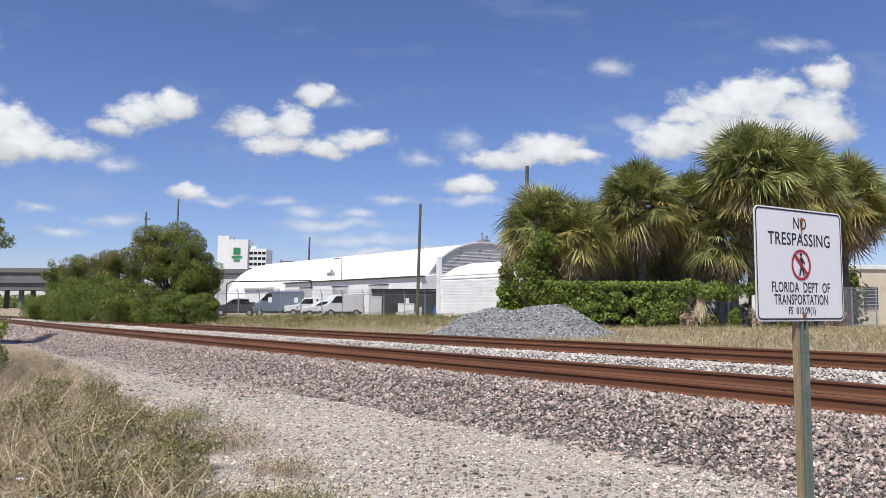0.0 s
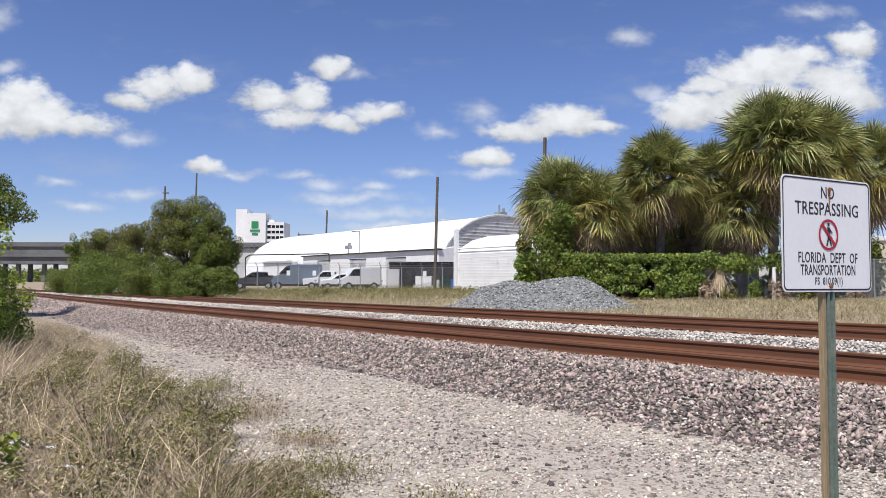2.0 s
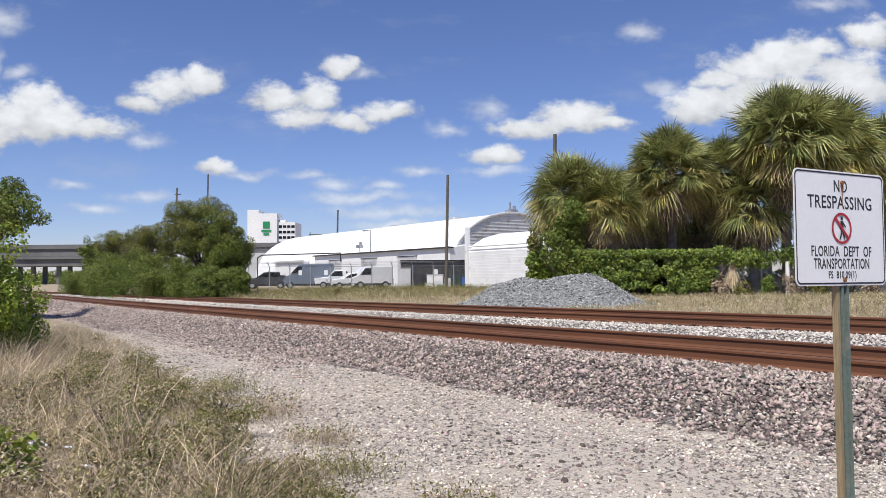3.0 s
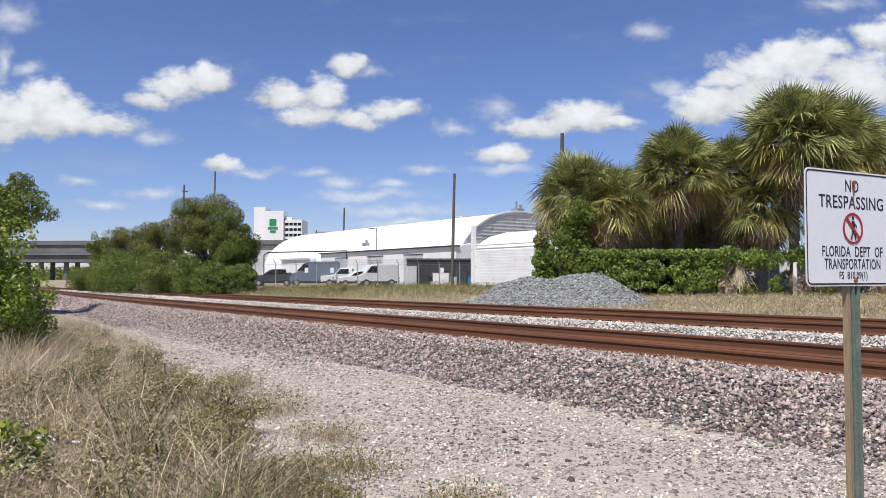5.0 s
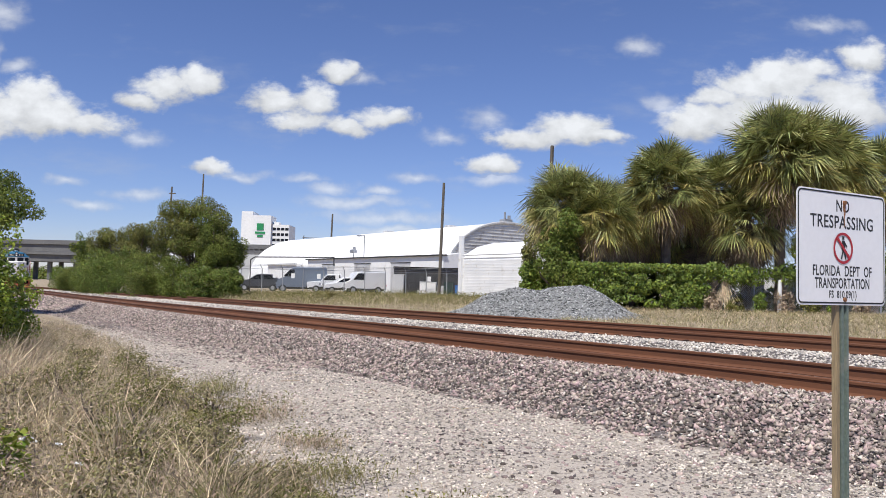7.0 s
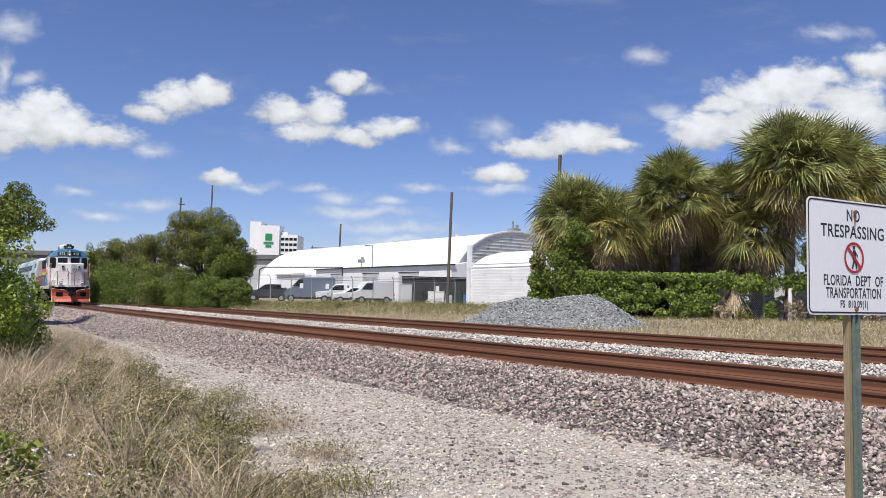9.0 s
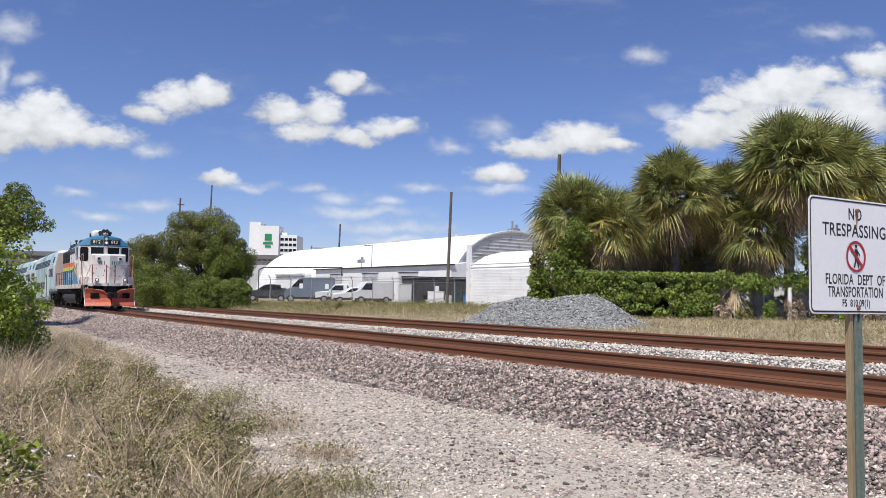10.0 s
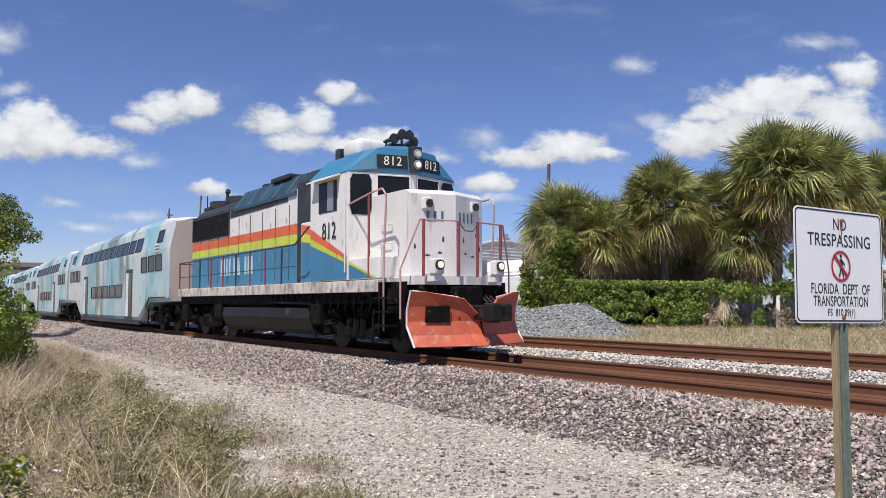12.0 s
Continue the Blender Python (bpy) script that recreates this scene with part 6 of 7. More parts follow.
def build_far_grass():
    rng = np.random.default_rng(31)
    def field(n, k0, k1, d0, d1):
        k, d = rng.uniform(k0, k1, n), rng.uniform(d0, d1, n)
        x, y = spot(k, d)
        ok = (x - bend(y) > 16.6) & (heap(x, y) < 0.0)
        x, y = x[ok], y[ok]
        return np.stack([x, y, land(x, y)], -1)
    p = field(52000, -0.32, 0.72, 16, 37)
    tagged(soup("meadow_grass", blades(rng, p, rng.uniform(0.05, 0.24, len(p)), np.full(len(p), 0.011), 0.75), 4, M_GRASS), "olive green rough grass beyond the tracks", "grass", kind="stuff")
    p = field(30000, -0.32, 0.72, 16, 37)
    tagged(soup("dry_meadow_grass", blades(rng, p, rng.uniform(0.05, 0.24, len(p)), np.full(len(p), 0.009), 0.9), 4, M_STRAW), "dry straw grass beyond the tracks", "grass", kind="stuff")
    p = field(30000, -0.36, 0.12, 37, 66)
    tagged(soup("tall_grass", blades(rng, p, rng.uniform(0.10, 0.42, len(p)), np.full(len(p), 0.026), 0.7), 4, M_GRASS), "tall rough grass before the lot fence", "grass", kind="stuff")
    p = field(9000, -0.36, 0.12, 37, 66)
    tagged(soup("tall_dry_grass", blades(rng, p, rng.uniform(0.1, 0.4, len(p)), np.full(len(p), 0.022), 0.7), 4, M_STRAW), "tall dry grass before the lot fence", "grass", kind="stuff")
    p = field(1900, -0.33, 0.10, 40, 66)
    q = np.repeat(p, 9, axis=0)
    q = q + rng.normal(size=q.shape) * [0.22, 0.22, 0.06] + np.stack([np.zeros(len(q)), np.zeros(len(q)), rng.uniform(0.05, 0.5, len(q))], -1)
    tagged(soup("meadow_weeds", leaf_faces(q, unit(rng, len(q)), 0.075, rng, 0.5), 4, M_LEAF_DRY), "leafy green weeds before the lot fence", "weeds", kind="stuff")
    # a spiky rosette in the meadow
    x, y = spot(-0.14, 46)
    z = float(land(x, y))
    ag = thing("agave_plant", x, y, z, 0, "spiky grey-green agave in the rough grass", "plant")
    c = rng.normal(size=(70, 3)) * [0.06, 0.06, 0]
    soup("leaf", blades(rng, c, rng.uniform(0.6, 1.0, 70), np.full(70, 0.07), 0.75), 4, M_GRASS, ag)["kind"] = "stuff"


def at(k, d):
    return spot(k, d)


build_near_grass()
build_far_grass()

# trees and bushes beyond the tracks
tree("tree", *at(-0.325, 55), 7.7, 6.4, 42000, 0.105, M_LEAF_DRY, 41, "spreading olive-green tree beside the far track", second=M_LEAF, low=0.28, count=34)
tree("tree", *at(-0.29, 53), 6.3, 4.4, 34000, 0.105, M_LEAF, 42, "dense green tree beside the far track", low=0.12, count=28, second=M_LEAF_DRY)
tree("tree", *at(-0.40, 66), 6.6, 5.4, 24000, 0.115, M_LEAF_DRY, 43, "brownish olive tree in the thicket", low=0.25)
tree("tree", *at(-0.43, 78), 7.2, 6.0, 24000, 0.12, M_LEAF_DRY, 44, "olive tree in the thicket", low=0.25, second=M_LEAF)
tree("tree", *at(-0.475, 84), 6.8, 2.6, 6000, 0.14, M_LEAF, 45, "slender green tree in the thicket", low=0.45)
for i, (k, d, h, r) in enumerate(((-0.305, 50, 2.2, 1.9), (-0.345, 52, 3.1, 2.2), (-0.375, 56, 3.9, 2.5), (-0.405, 61, 4.2, 2.8), (-0.435, 67, 4.3, 3.0), (-0.46, 74, 4.2, 3.2), (-0.478, 83, 3.7, 2.6), (-0.497, 95, 3.0, 2.4), (-0.275, 51, 2.2, 1.0), (-0.45, 70, 4.4, 2.2))):
    shrub("bush", *at(k, d), h, r, r * 0.8, 15000, 0.11, (M_VINE, M_LEAF, M_LEAF, M_VINE)[i % 4], 60 + i, "dense green bush along the far track", second=M_LEAF_DRY if i % 2 == 0 else None)
shrub("bush", 3.0, 36.0, 2.0, 1.4, 1.6, 7000, 0.12, M_LEAF, 70, "green bush farther along the near bank", second=M_LEAF_BRIGHT)


def build_far_woods():
    rng = np.random.default_rng(90)
    clumps = []
    for i in range(150):
        k = -0.72 + 0.62 * i / 150 + rng.uniform(-0.004, 0.004)
        x, y = spot(k, rng.uniform(310, 350))
        h = rng.uniform(3.0, 4.6)
        clumps.append((x, y, h * 0.7, 4.0, 4.0, h))
    p, nrm = clumped(rng, 26000, clumps)
    p[:, 2] = np.abs(p[:, 2])
    tagged(soup("far_woods", leaf_faces(p, nrm, 0.9, rng, 0.7), 4, M_LEAF), "distant line of green trees", "trees", kind="stuff")


build_far_woods()
# near the camera, on the bank
tree("tree", *at(-0.618, 36), 7.4, 5.2, 20000, 0.13, M_LEAF, 80, "dark green tree farther along the near bank", low=0.5)
tree("tree", *at(-0.715, 19), 5.4, 4.0, 17000, 0.10, M_LEAF, 85, "olive green tree on the near bank", low=0.25, second=M_LEAF_BRIGHT)
shrub("bush", *at(-0.622, 15), 2.6, 1.0, 1.0, 11000, 0.085, M_LEAF_BRIGHT, 81, "bright yellow-green broad-leaved bush on the near bank")
shrub("bush", *at(-0.583, 15.5), 1.7, 0.9, 0.9, 7000, 0.085, M_LEAF_BRIGHT, 82, "low bright green bush on the near bank")
shrub("bush", *at(-0.655, 14), 3.4, 1.4, 1.2, 12000, 0.085, M_LEAF_BRIGHT, 83, "tall bright green bush on the near bank", second=M_LEAF)
shrub("bush", *at(-0.595, 5.1), 0.52, 0.27, 0.27, 1200, 0.075, M_LEAF_BRIGHT, 84, "small glossy green plant in the dry grass", "plant", count=9)

# low bushy weeds where the bank meets the path
rng = np.random.default_rng(33)
for i, (y, inset, h) in enumerate(((5.0, 1.5, 0.4), (5.8, 1.2, 0.45), (6.4, 2.1, 0.45), (6.9, 0.9, 0.42), (8.6, 2.2, 0.55), (9.2, 1.0, 0.45), (12.0, 1.4, 0.5), (14.5, 1.2, 0.5), (5.3, 0.3, 0.2), (4.7, 0.35, 0.2), (6.2, 0.45, 0.34), (7.2, 0.3, 0.4), (8.3, 0.25, 0.42), (9.6, 0.5, 0.42), (11.2, 0.4, 0.42), (13.5, 0.5, 0.5), (7.6, 1.3, 0.5), (10.2, 1.6, 0.55))):
    shrub("weed_bush", float(verge_edge(y)) - inset, y, h, 0.3 + 0.3 * h, 0.42 + 0.3 * h, 3000, 0.026, M_LEAF_DRY if i % 2 else M_GRASS, 300 + i, "low bushy olive weed at the edge of the path", "weed", second=M_WEED, count=12)

# palms behind the hedge
palm(*at(0.18, 37), 5.2, 1.4, 1.3, 100, 101, 34, "cabbage palm with vines and dry fronds on its trunk", yellow=0.3)
palm(*at(0.228, 36), 4.6, 1.2, 1.2, 70, 102, 30, "short cabbage palm with drooping yellowed fronds", yellow=0.5)
palm(*at(0.318, 36), 6.25, 1.45, 1.35, 105, 103, 24, yellow=0.35)
palm(*at(0.382, 37), 6.1, 1.25, 1.2, 75, 104, 20, lean=0.4)
palm(*at(0.475, 35), 7.6, 1.75, 1.55, 125, 105, 18, yellow=0.2)
palm(*at(0.535, 35.5), 7.4, 1.55, 1.45, 100, 106, 20, yellow=0.3)
palm(*at(0.605, 37), 6.7, 1.6, 1.4, 105, 107, 36, "cabbage palm with a thatch of dry hanging fronds", yellow=0.3)
palm(*at(0.43, 36), 4.5, 1.3, 1.25, 66, 108, 30, "low cabbage palm in the shade", yellow=0.15)
palm(*at(0.355, 38.5), 4.2, 1.3, 1.25, 60, 109, 28, "low cabbage palm in the shade", yellow=0.15)
palm(*at(0.27, 37.5), 4.6, 1.3, 1.2, 64, 110, 34, "low cabbage palm with dry fronds", yellow=0.4)
palm(*at(0.55, 38.5), 4.6, 1.3, 1.25, 66, 111, 34, "low cabbage palm in the shade", yellow=0.15)
# leaf masses added behind the palms to give their interior its deep shade
for i, k in enumerate((0.2, 0.245, 0.29, 0.335, 0.38, 0.425, 0.47, 0.515, 0.56, 0.6)):
    shrub("dark_backdrop_bush", *at(k, 40.5 + (i % 2)), 1.5 if k in (0.425, 0.47) else 4.6, 1.5, 1.2, 3000, 0.24, M_LEAF, 120 + i, "dark shaded undergrowth behind the palms", "bush")


# ---- hedge and chain-link fence before the palms ----
def chain_link(parent, a, b, h, gap, width, material, z0=0.05):
    """Diagonal wires between two points, as thin ribbons."""
    a, b = Vector(a), Vector(b)
    L = (b - a).length
    d = (b - a).normalized()
    q = []
    n = int((L + h) / gap)
    for sgn in (1, -1):
        for i in range(n):
            u0 = i * gap - (h if sgn > 0 else 0)
            lo, hi = (u0, 0.0), (u0 + h, h)
            if sgn < 0:
                lo, hi = (u0 + 0, h), (u0 + h, 0.0)
            (ua, za), (ub, zb) = lo, hi
            if ua < 0:
                za, ua = za + (zb - za) * (-ua) / (ub - ua), 0.0
            if ub > L:
                zb, ub = za + (zb - za) * (L - ua) / (ub - ua), L
            if ub <= ua:
                continue
            pa, pb = a + d * ua + Vector((0, 0, z0 + za)), a + d * ub + Vector((0, 0, z0 + zb))
            t = Vector((0, 0, width / 2))
            q += [pa - t, pb - t, pb + t, pa + t]
    return soup("wire_mesh", np.array([tuple(v) for v in q]), 4, material, parent, "chain-link wire mesh")


def build_fences():
    fe = thing("chain_link_fence", 0, 0, 0, 0, "galvanised chain-link fence overgrown with vines", "fence")
    ks = [0.335, 0.37, 0.405, 0.44, 0.475, 0.51, 0.545, 0.58, 0.615, 0.65]
    pts = [Vector((*spot(k, 35.2), float(land(*spot(k, 35.2))))) for k in ks]
    for i, p in enumerate(pts):
        bm = bmesh.new()
        tube(bm, p, p + Vector((0, 0, 2.0)), 0.035, seg=8)
        part("post", bm, M_GALV, fe)
    bm = bmesh.new()
    pipe(bm, [p + Vector((0, 0, 1.95)) for p in pts], 0.022)
    part("top_rail", bm, M_GALV, fe)
    chain_link(fe, pts[0], pts[-1], 1.85, 0.09, 0.015, M_GALV)
    # the post that stands before the fence, whitewashed
    bm = bmesh.new()
    x, y = spot(0.475, 34.6)
    z = float(land(x, y))
    tube(bm, (x, y, z), (x + 0.03, y, z + 1.6), 0.09, seg=10)
    tagged(part("concrete_post", bm, M_WHITE), "short whitewashed concrete post by the fence", "post")
    for i, (k0, k1, n, h, m) in enumerate(((0.16, 0.25, 9500, 2.3, M_VINE), (0.245, 0.375, 14500, 2.25, M_VINE), (0.37, 0.43, 2600, 2.15, M_VINE), (0.43, 0.56, 2600, 2.15, M_VINE))):
        rng = np.random.default_rng(140 + i)
        xm, ym = spot((k0 + k1) / 2, 34.8)
        he = thing("vine_hedge", xm, ym, float(land(xm, ym)), SIGHT, "green vines grown thick over the fence", "hedge")
        half = (k1 - k0) / 2 * 34.8
        clumps = []
        for q in range(150 if i < 2 else 26):
            u = rng.uniform(-half, half)
            zz = rng.uniform(0.25, h - 0.25) if i < 2 else rng.uniform(h - 0.6, h)
            if i < 2 and q < 45:
                zz = h - 0.25
            w = 0.27 if i < 2 else 0.4
            clumps.append((u, rng.uniform(-0.2, 0.2), zz, w * 1.1, w * 0.9, w * 0.85))
        p, nrm = clumped(rng, n, clumps)
        p[:, 2] = np.abs(p[:, 2])
        nrm[:, 1] -= 0.7
        soup("foliage", leaf_faces(p, nrm / np.linalg.norm(nrm, axis=1)[:, None], 0.095, rng, 0.8, 0.3), 4, m, he)
        # a brighter leaf colour stands in for sunlight on the hedge
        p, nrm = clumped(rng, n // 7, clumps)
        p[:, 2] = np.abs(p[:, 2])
        soup("foliage", leaf_faces(p, nrm, 0.13, rng, 0.8, 0.3), 4, M_LEAF_BRIGHT, he, "pale leaves with sunlight in their colour")
    # a dry frond that hangs on the fence, and rank growth along its foot
    x, y = spot(0.40, 34.75)
    z = float(land(x, y))
    rng = np.random.default_rng(160)
    fr = thing("dry_palm_frond", x, y, z, SIGHT, "tan dry palm frond hanging on the fence", "palm frond")
    top = rng.normal(size=(70, 3)) * [0.10, 0.05, 0.08] + [0, 0, 1.55]
    low = rng.normal(size=(70, 3)) * [0.30, 0.08, 0.25] + [-0.1, -0.1, 0.35]
    soup("leaflet", np.stack([top - [0.012, 0, 0], low - [0.006, 0, 0], low + [0.006, 0, 0], top + [0.012, 0, 0]], 1).reshape(-1, 3), 4, M_STRAW, fr)["kind"] = "stuff"
    for i, k in enumerate((0.385, 0.415, 0.45, 0.485, 0.52, 0.555, 0.59)):
        shrub("fence_weed", *at(k, 34.8), (1.3, 0.9, 1.1)[i % 3], 0.8, 0.4, 1500, 0.10, (M_WEED, M_LEAF_DRY, M_VINE)[i % 3], 170 + i, "rank weeds grown up behind the fence", "weed", count=8)
    shrub("vine_bush", *at(0.135, 38), 2.9, 1.2, 1.0, 3600, 0.17, M_VINE, 150, "loose vine-covered bush beside the palms", second=M_LEAF_BRIGHT, count=12)
    tree("vine_tower", *at(0.172, 35.1), 4.9, 3.0, 11000, 0.12, M_LEAF, 151, "vines climbing a palm trunk", "vine", low=0.02, second=M_VINE, count=18)
    tree("small_tree", *at(0.135, 40), 5.0, 2.0, 1500, 0.16, M_LEAF_DRY, 152, "thin scrubby tree beside the palms", low=0.25, count=12)

    # the lot fence with barbed wire on slanted arms
    fe = thing("lot_fence", 0, 0, 0, 0, "galvanised chain-link lot fence topped with barbed wire", "fence")
    ks = np.linspace(-0.26, 0.075, 13)
    pts = [Vector((*spot(k, 67), 0.75)) for k in ks]
    for p in pts:
        bm = bmesh.new()
        tube(bm, p, p + Vector((0, 0, 2.1)), 0.045, seg=6)
        tube(bm, p + Vector((0, 0, 2.1)), p + Vector((-0.25, -0.1, 2.5)), 0.03, seg=6)
        part("post", bm, M_GALV, fe)
    for dz, off in ((2.08, 0), (2.25, -0.1), (2.38, -0.18), (2.48, -0.24)):
        bm = bmesh.new()
        pipe(bm, [p + Vector((off, off * 0.4, dz)) for p in pts], 0.02 if dz < 2.1 else 0.012, 4)
        part("rail" if dz < 2.1 else "barbed_wire", bm, M_GALV, fe)
    chain_link(fe, pts[0], pts[-1], 2.0, 0.24, 0.010, M_GALV)
    for k in (-0.215, -0.19, -0.155, -0.13, -0.005):
        bm = bmesh.new()
        box(bm, -0.16, 0.16, -0.02, 0, 1.3, 1.75)
        ob = part("notice", bm, M_WHITE, None)
        ob.matrix_basis = pose(*spot(k, 66.9), 0.75, 0, 0, SIGHT)
        tagged(ob, "small white notice on the lot fence", "sign", "fence notices")


build_fences()


# ---- buildings ----
def build_warehouse():
    wa = tagged(new("warehouse"), "long white barrel-roofed warehouse with a grey corrugated gable", "warehouse")
    cx, y0, y1, W, H, base = 61.5, 68.6, 127.0, 10.3, 9.1, 0.7
    arc = [(cx - W * math.cos(a), base + 1.5 + (H - 1.5) * math.sin(a)) for a in np.linspace(0, math.pi, 25)]
    v = [(x, y, z) for y in (y0, y1) for x, z in arc]
    f = [(i, i + 1, 26 + i, 25 + i) for i in range(24)]
    roof = raw("roof", v, f, M_ROOF, wa, "white coated barrel roof", True)
    bm = bmesh.new()
    pipe(bm, [(x, y0 - 0.05, z) for x, z in arc], 0.17, 6)
    part("gable_trim", bm, M_CORR, wa)
    # gable of corrugated sheets
    for i in range(22):
        xa, xb = cx - W + 2 * W * i / 22, cx - W + 2 * W * (i + 1) / 22
        def top(x):
            return base + 1.5 + (H - 1.5) * math.sqrt(max(0, 1 - ((x - cx) / W) ** 2))
        bm = bmesh.new()
        prism(bm, [(xa, base), (xb, base), (xb, top(xb)), (xa, top(xa))], "y", y0, y0 + 0.1 + 0.03 * (i % 2))
        part("gable_sheet", bm, M_CORR, wa)
    for k in range(20):
        z = base + 0.6 + 0.42 * k
        hw = W * math.sqrt(max(0, 1 - max(0, (z - base - 1.5) / (H - 1.5)) ** 2)) - 0.1
        if hw > 0.5:
            bm = bmesh.new()
            tube(bm, (cx - hw, y0 - 0.01, z), (cx + hw, y0 - 0.01, z), 0.05, seg=6)
            part("corrugation", bm, M_CORR, wa)
    # low side wing with loading doors
    bm = bmesh.new()
    prism(bm, [(50.0, base), (50.0, 5.15), (53.4, 5.7), (53.4, base)], "y", 66.8, 101)
    wing = part("side_wing", bm, M_WHITE, wa, "low white side wing")
    bm = bmesh.new()
    box(bm, 49.7, 50.4, 66.6, 101.2, 5.14, 5.3)
    part("eave", bm, M_DARK, wing, "dark eave line")
    for y, w in ((73.5, 4.2), (82.8, 4.0), (92.5, 3.6)):
        bm = bmesh.new()
        box(bm, 49.93, 50.1, y, y + w, base, 4.4)
        door = part("loading_door", bm, M_CORR, wing, "grey roll-up loading door")
        for j in range(10):
            bm = bmesh.new()
            box(bm, 49.9, 49.94, y + 0.05, y + w - 0.05, base + 0.36 * j, base + 0.36 * j + 0.3)
            part("slat", bm, M_CORR, door)
        bm = bmesh.new()
        box(bm, 49.86, 50.0, y - 0.1, y + w + 0.1, 4.4, 4.5)
        part("lintel", bm, M_DARK, wing)
    bm = bmesh.new()
    prism(bm, [(50.6, base), (50.6, 4.6), (54, 5.2), (54, base)], "y", 106, 117)
    part("rear_wing", bm, M_WHITE, wa, "small white rear wing")
    bm = bmesh.new()
    box(bm, 50.3, 50.6, 106, 117, 4.5, 4.75)
    part("eave", bm, M_CORR, wa, "grey eave flashing")
    bm = bmesh.new()
    tube(bm, (50.0, 84.5, 5.2), (50.0, 84.5, 8.2), 0.06)
    tube(bm, (50.0, 84.5, 8.2), (49.2, 84.2, 8.1), 0.05)
    box(bm, 48.8, 49.3, 83.9, 84.5, 8.0, 8.15)
    part("lamp_mast", bm, M_GALV, wing)
    bm = bmesh.new()
    box(bm, 50.5, 51.1, 88.2, 89.3, 6.0, 6.45, 0.05)
    tube(bm, (50.8, 88.7, 5.3), (50.8, 88.7, 6.1), 0.06, seg=8)
    tube(bm, (50.8, 88.5, 6.45), (50.8, 88.5, 6.8), 0.2, seg=10)
    part("roof_unit", bm, M_GALV, wing)
    bm = bmesh.new()
    box(bm, 61.0, 62.2, 68.7, 69.9, 9.7, 10.3, 0.05)
    tube(bm, (61.3, 69.2, 10.2), (61.3, 69.2, 11.2), 0.12)
    tube(bm, (62.0, 69.2, 10.2), (62.0, 69.2, 10.8), 0.2)
    part("roof_equipment", bm, M_GALV, roof)
    for y in (80, 96):
        bm = bmesh.new()
        box(bm, 60.8, 62.2, y, y + 1.2, 9.6, 10.1, 0.05)
        part("roof_vent", bm, M_CORR, roof)
    # downpipes and the gable's equipment
    for z, x, w in ((3.2, 51.5, 1.0), (2.2, 52.4, 1.2)):
        bm = bmesh.new()
        box(bm, x, x + w, 67.6, 68.5, z, z + 0.9, 0.04)
        part("wall_unit", bm, M_GALV, wa)


def build_white_hut():
    hu = tagged(new("white_hut"), "white corrugated metal hut with a curved roof", "hut")
    x0, x1, y0, y1, base = 38.6, 48.5, 38.5, 48.9, 0.7
    bm = bmesh.new()
    arc = [(x0, base), (x0, 3.9), (x0 + 0.5, 4.5), (x0 + 1.6, 5.1), (x0 + 3.4, 5.55), (x0 + 5, 5.7), (x1 - 3.4, 5.55), (x1 - 1.6, 5.1), (x1 - 0.5, 4.5), (x1, 3.9), (x1, base)]
    prism(bm, arc, "y", y0, y1)
    part("shell", bm, M_WHITE, hu)
    for k in range(14):
        z = base + 0.25 + 0.26 * k
        bm = bmesh.new()
        prism(bm, [(x0 - 0.010, z), (x0 + 0.02, z - 0.07), (x0 + 0.02, z + 0.07)], "y", y0 + 0.05, y1 - 0.05)
        part("wall_rib", bm, M_WHITE, hu)
    bm = bmesh.new()
    box(bm, x0 - 0.25, x0 + 0.1, y1 - 0.1, y1 + 0.25, base, 6.0, 0.03)
    tagged(part("white_post", bm, M_WHITE), "tall white square post beside the hut", "post")


def build_hotel():
    x, y = spot(-0.222, 420)
    ho = thing("hotel", x, y, 0.5, SIGHT, "distant white hotel tower with rows of dark windows", "hotel")
    bm = bmesh.new()
    box(bm, -11.5, 0, 0, 14, 0, 39.5)
    part("stair_tower", bm, M_WHITE, ho, "blank white tower wall")
    bm = bmesh.new()
    box(bm, -18, -11.6, 4, 18, 0, 42)
    part("rear_block", bm, M_WHITE, ho)
    bm = bmesh.new()
    box(bm, 0.05, 10.2, 1.5, 20, 0, 34.5)
    wing = part("room_wing", bm, M_WHITE, ho, "white wing with window rows")
    bm = bmesh.new()
    box(bm, 1.0, 4.2, 3, 8, 34.5, 36.0)
    part("roof_plant", bm, M_WHITE, wing)
    for r in range(8):
        for c in range(4):
            bm = bmesh.new()
            z = 31.2 - 3.15 * r
            box(bm, 0.7 + 2.4 * c, 2.6 + 2.4 * c, 1.36, 1.5, z, z + 1.5)
            part("window", bm, M_GLASS, wing)
    M_GREEN = mat("green_sign_face", (0.02, 0.26, 0.09), (0.02, 0.22, 0.08), 1, 0.5, bump=0)
    bm = bmesh.new()
    box(bm, -8.0, -4.2, -0.35, 0, 31.0, 34.8)
    part("sign_panel", bm, M_GREEN, ho, "green square sign")
    for w, z in ((5.6, 28.9), (3.2, 27.0)):
        bm = bmesh.new()
        box(bm, -6.1 - w / 2, -6.1 + w / 2, -0.3, 0, z, z + 1.2)
        part("letter_bar", bm, M_GREEN, ho, "green letter bar")


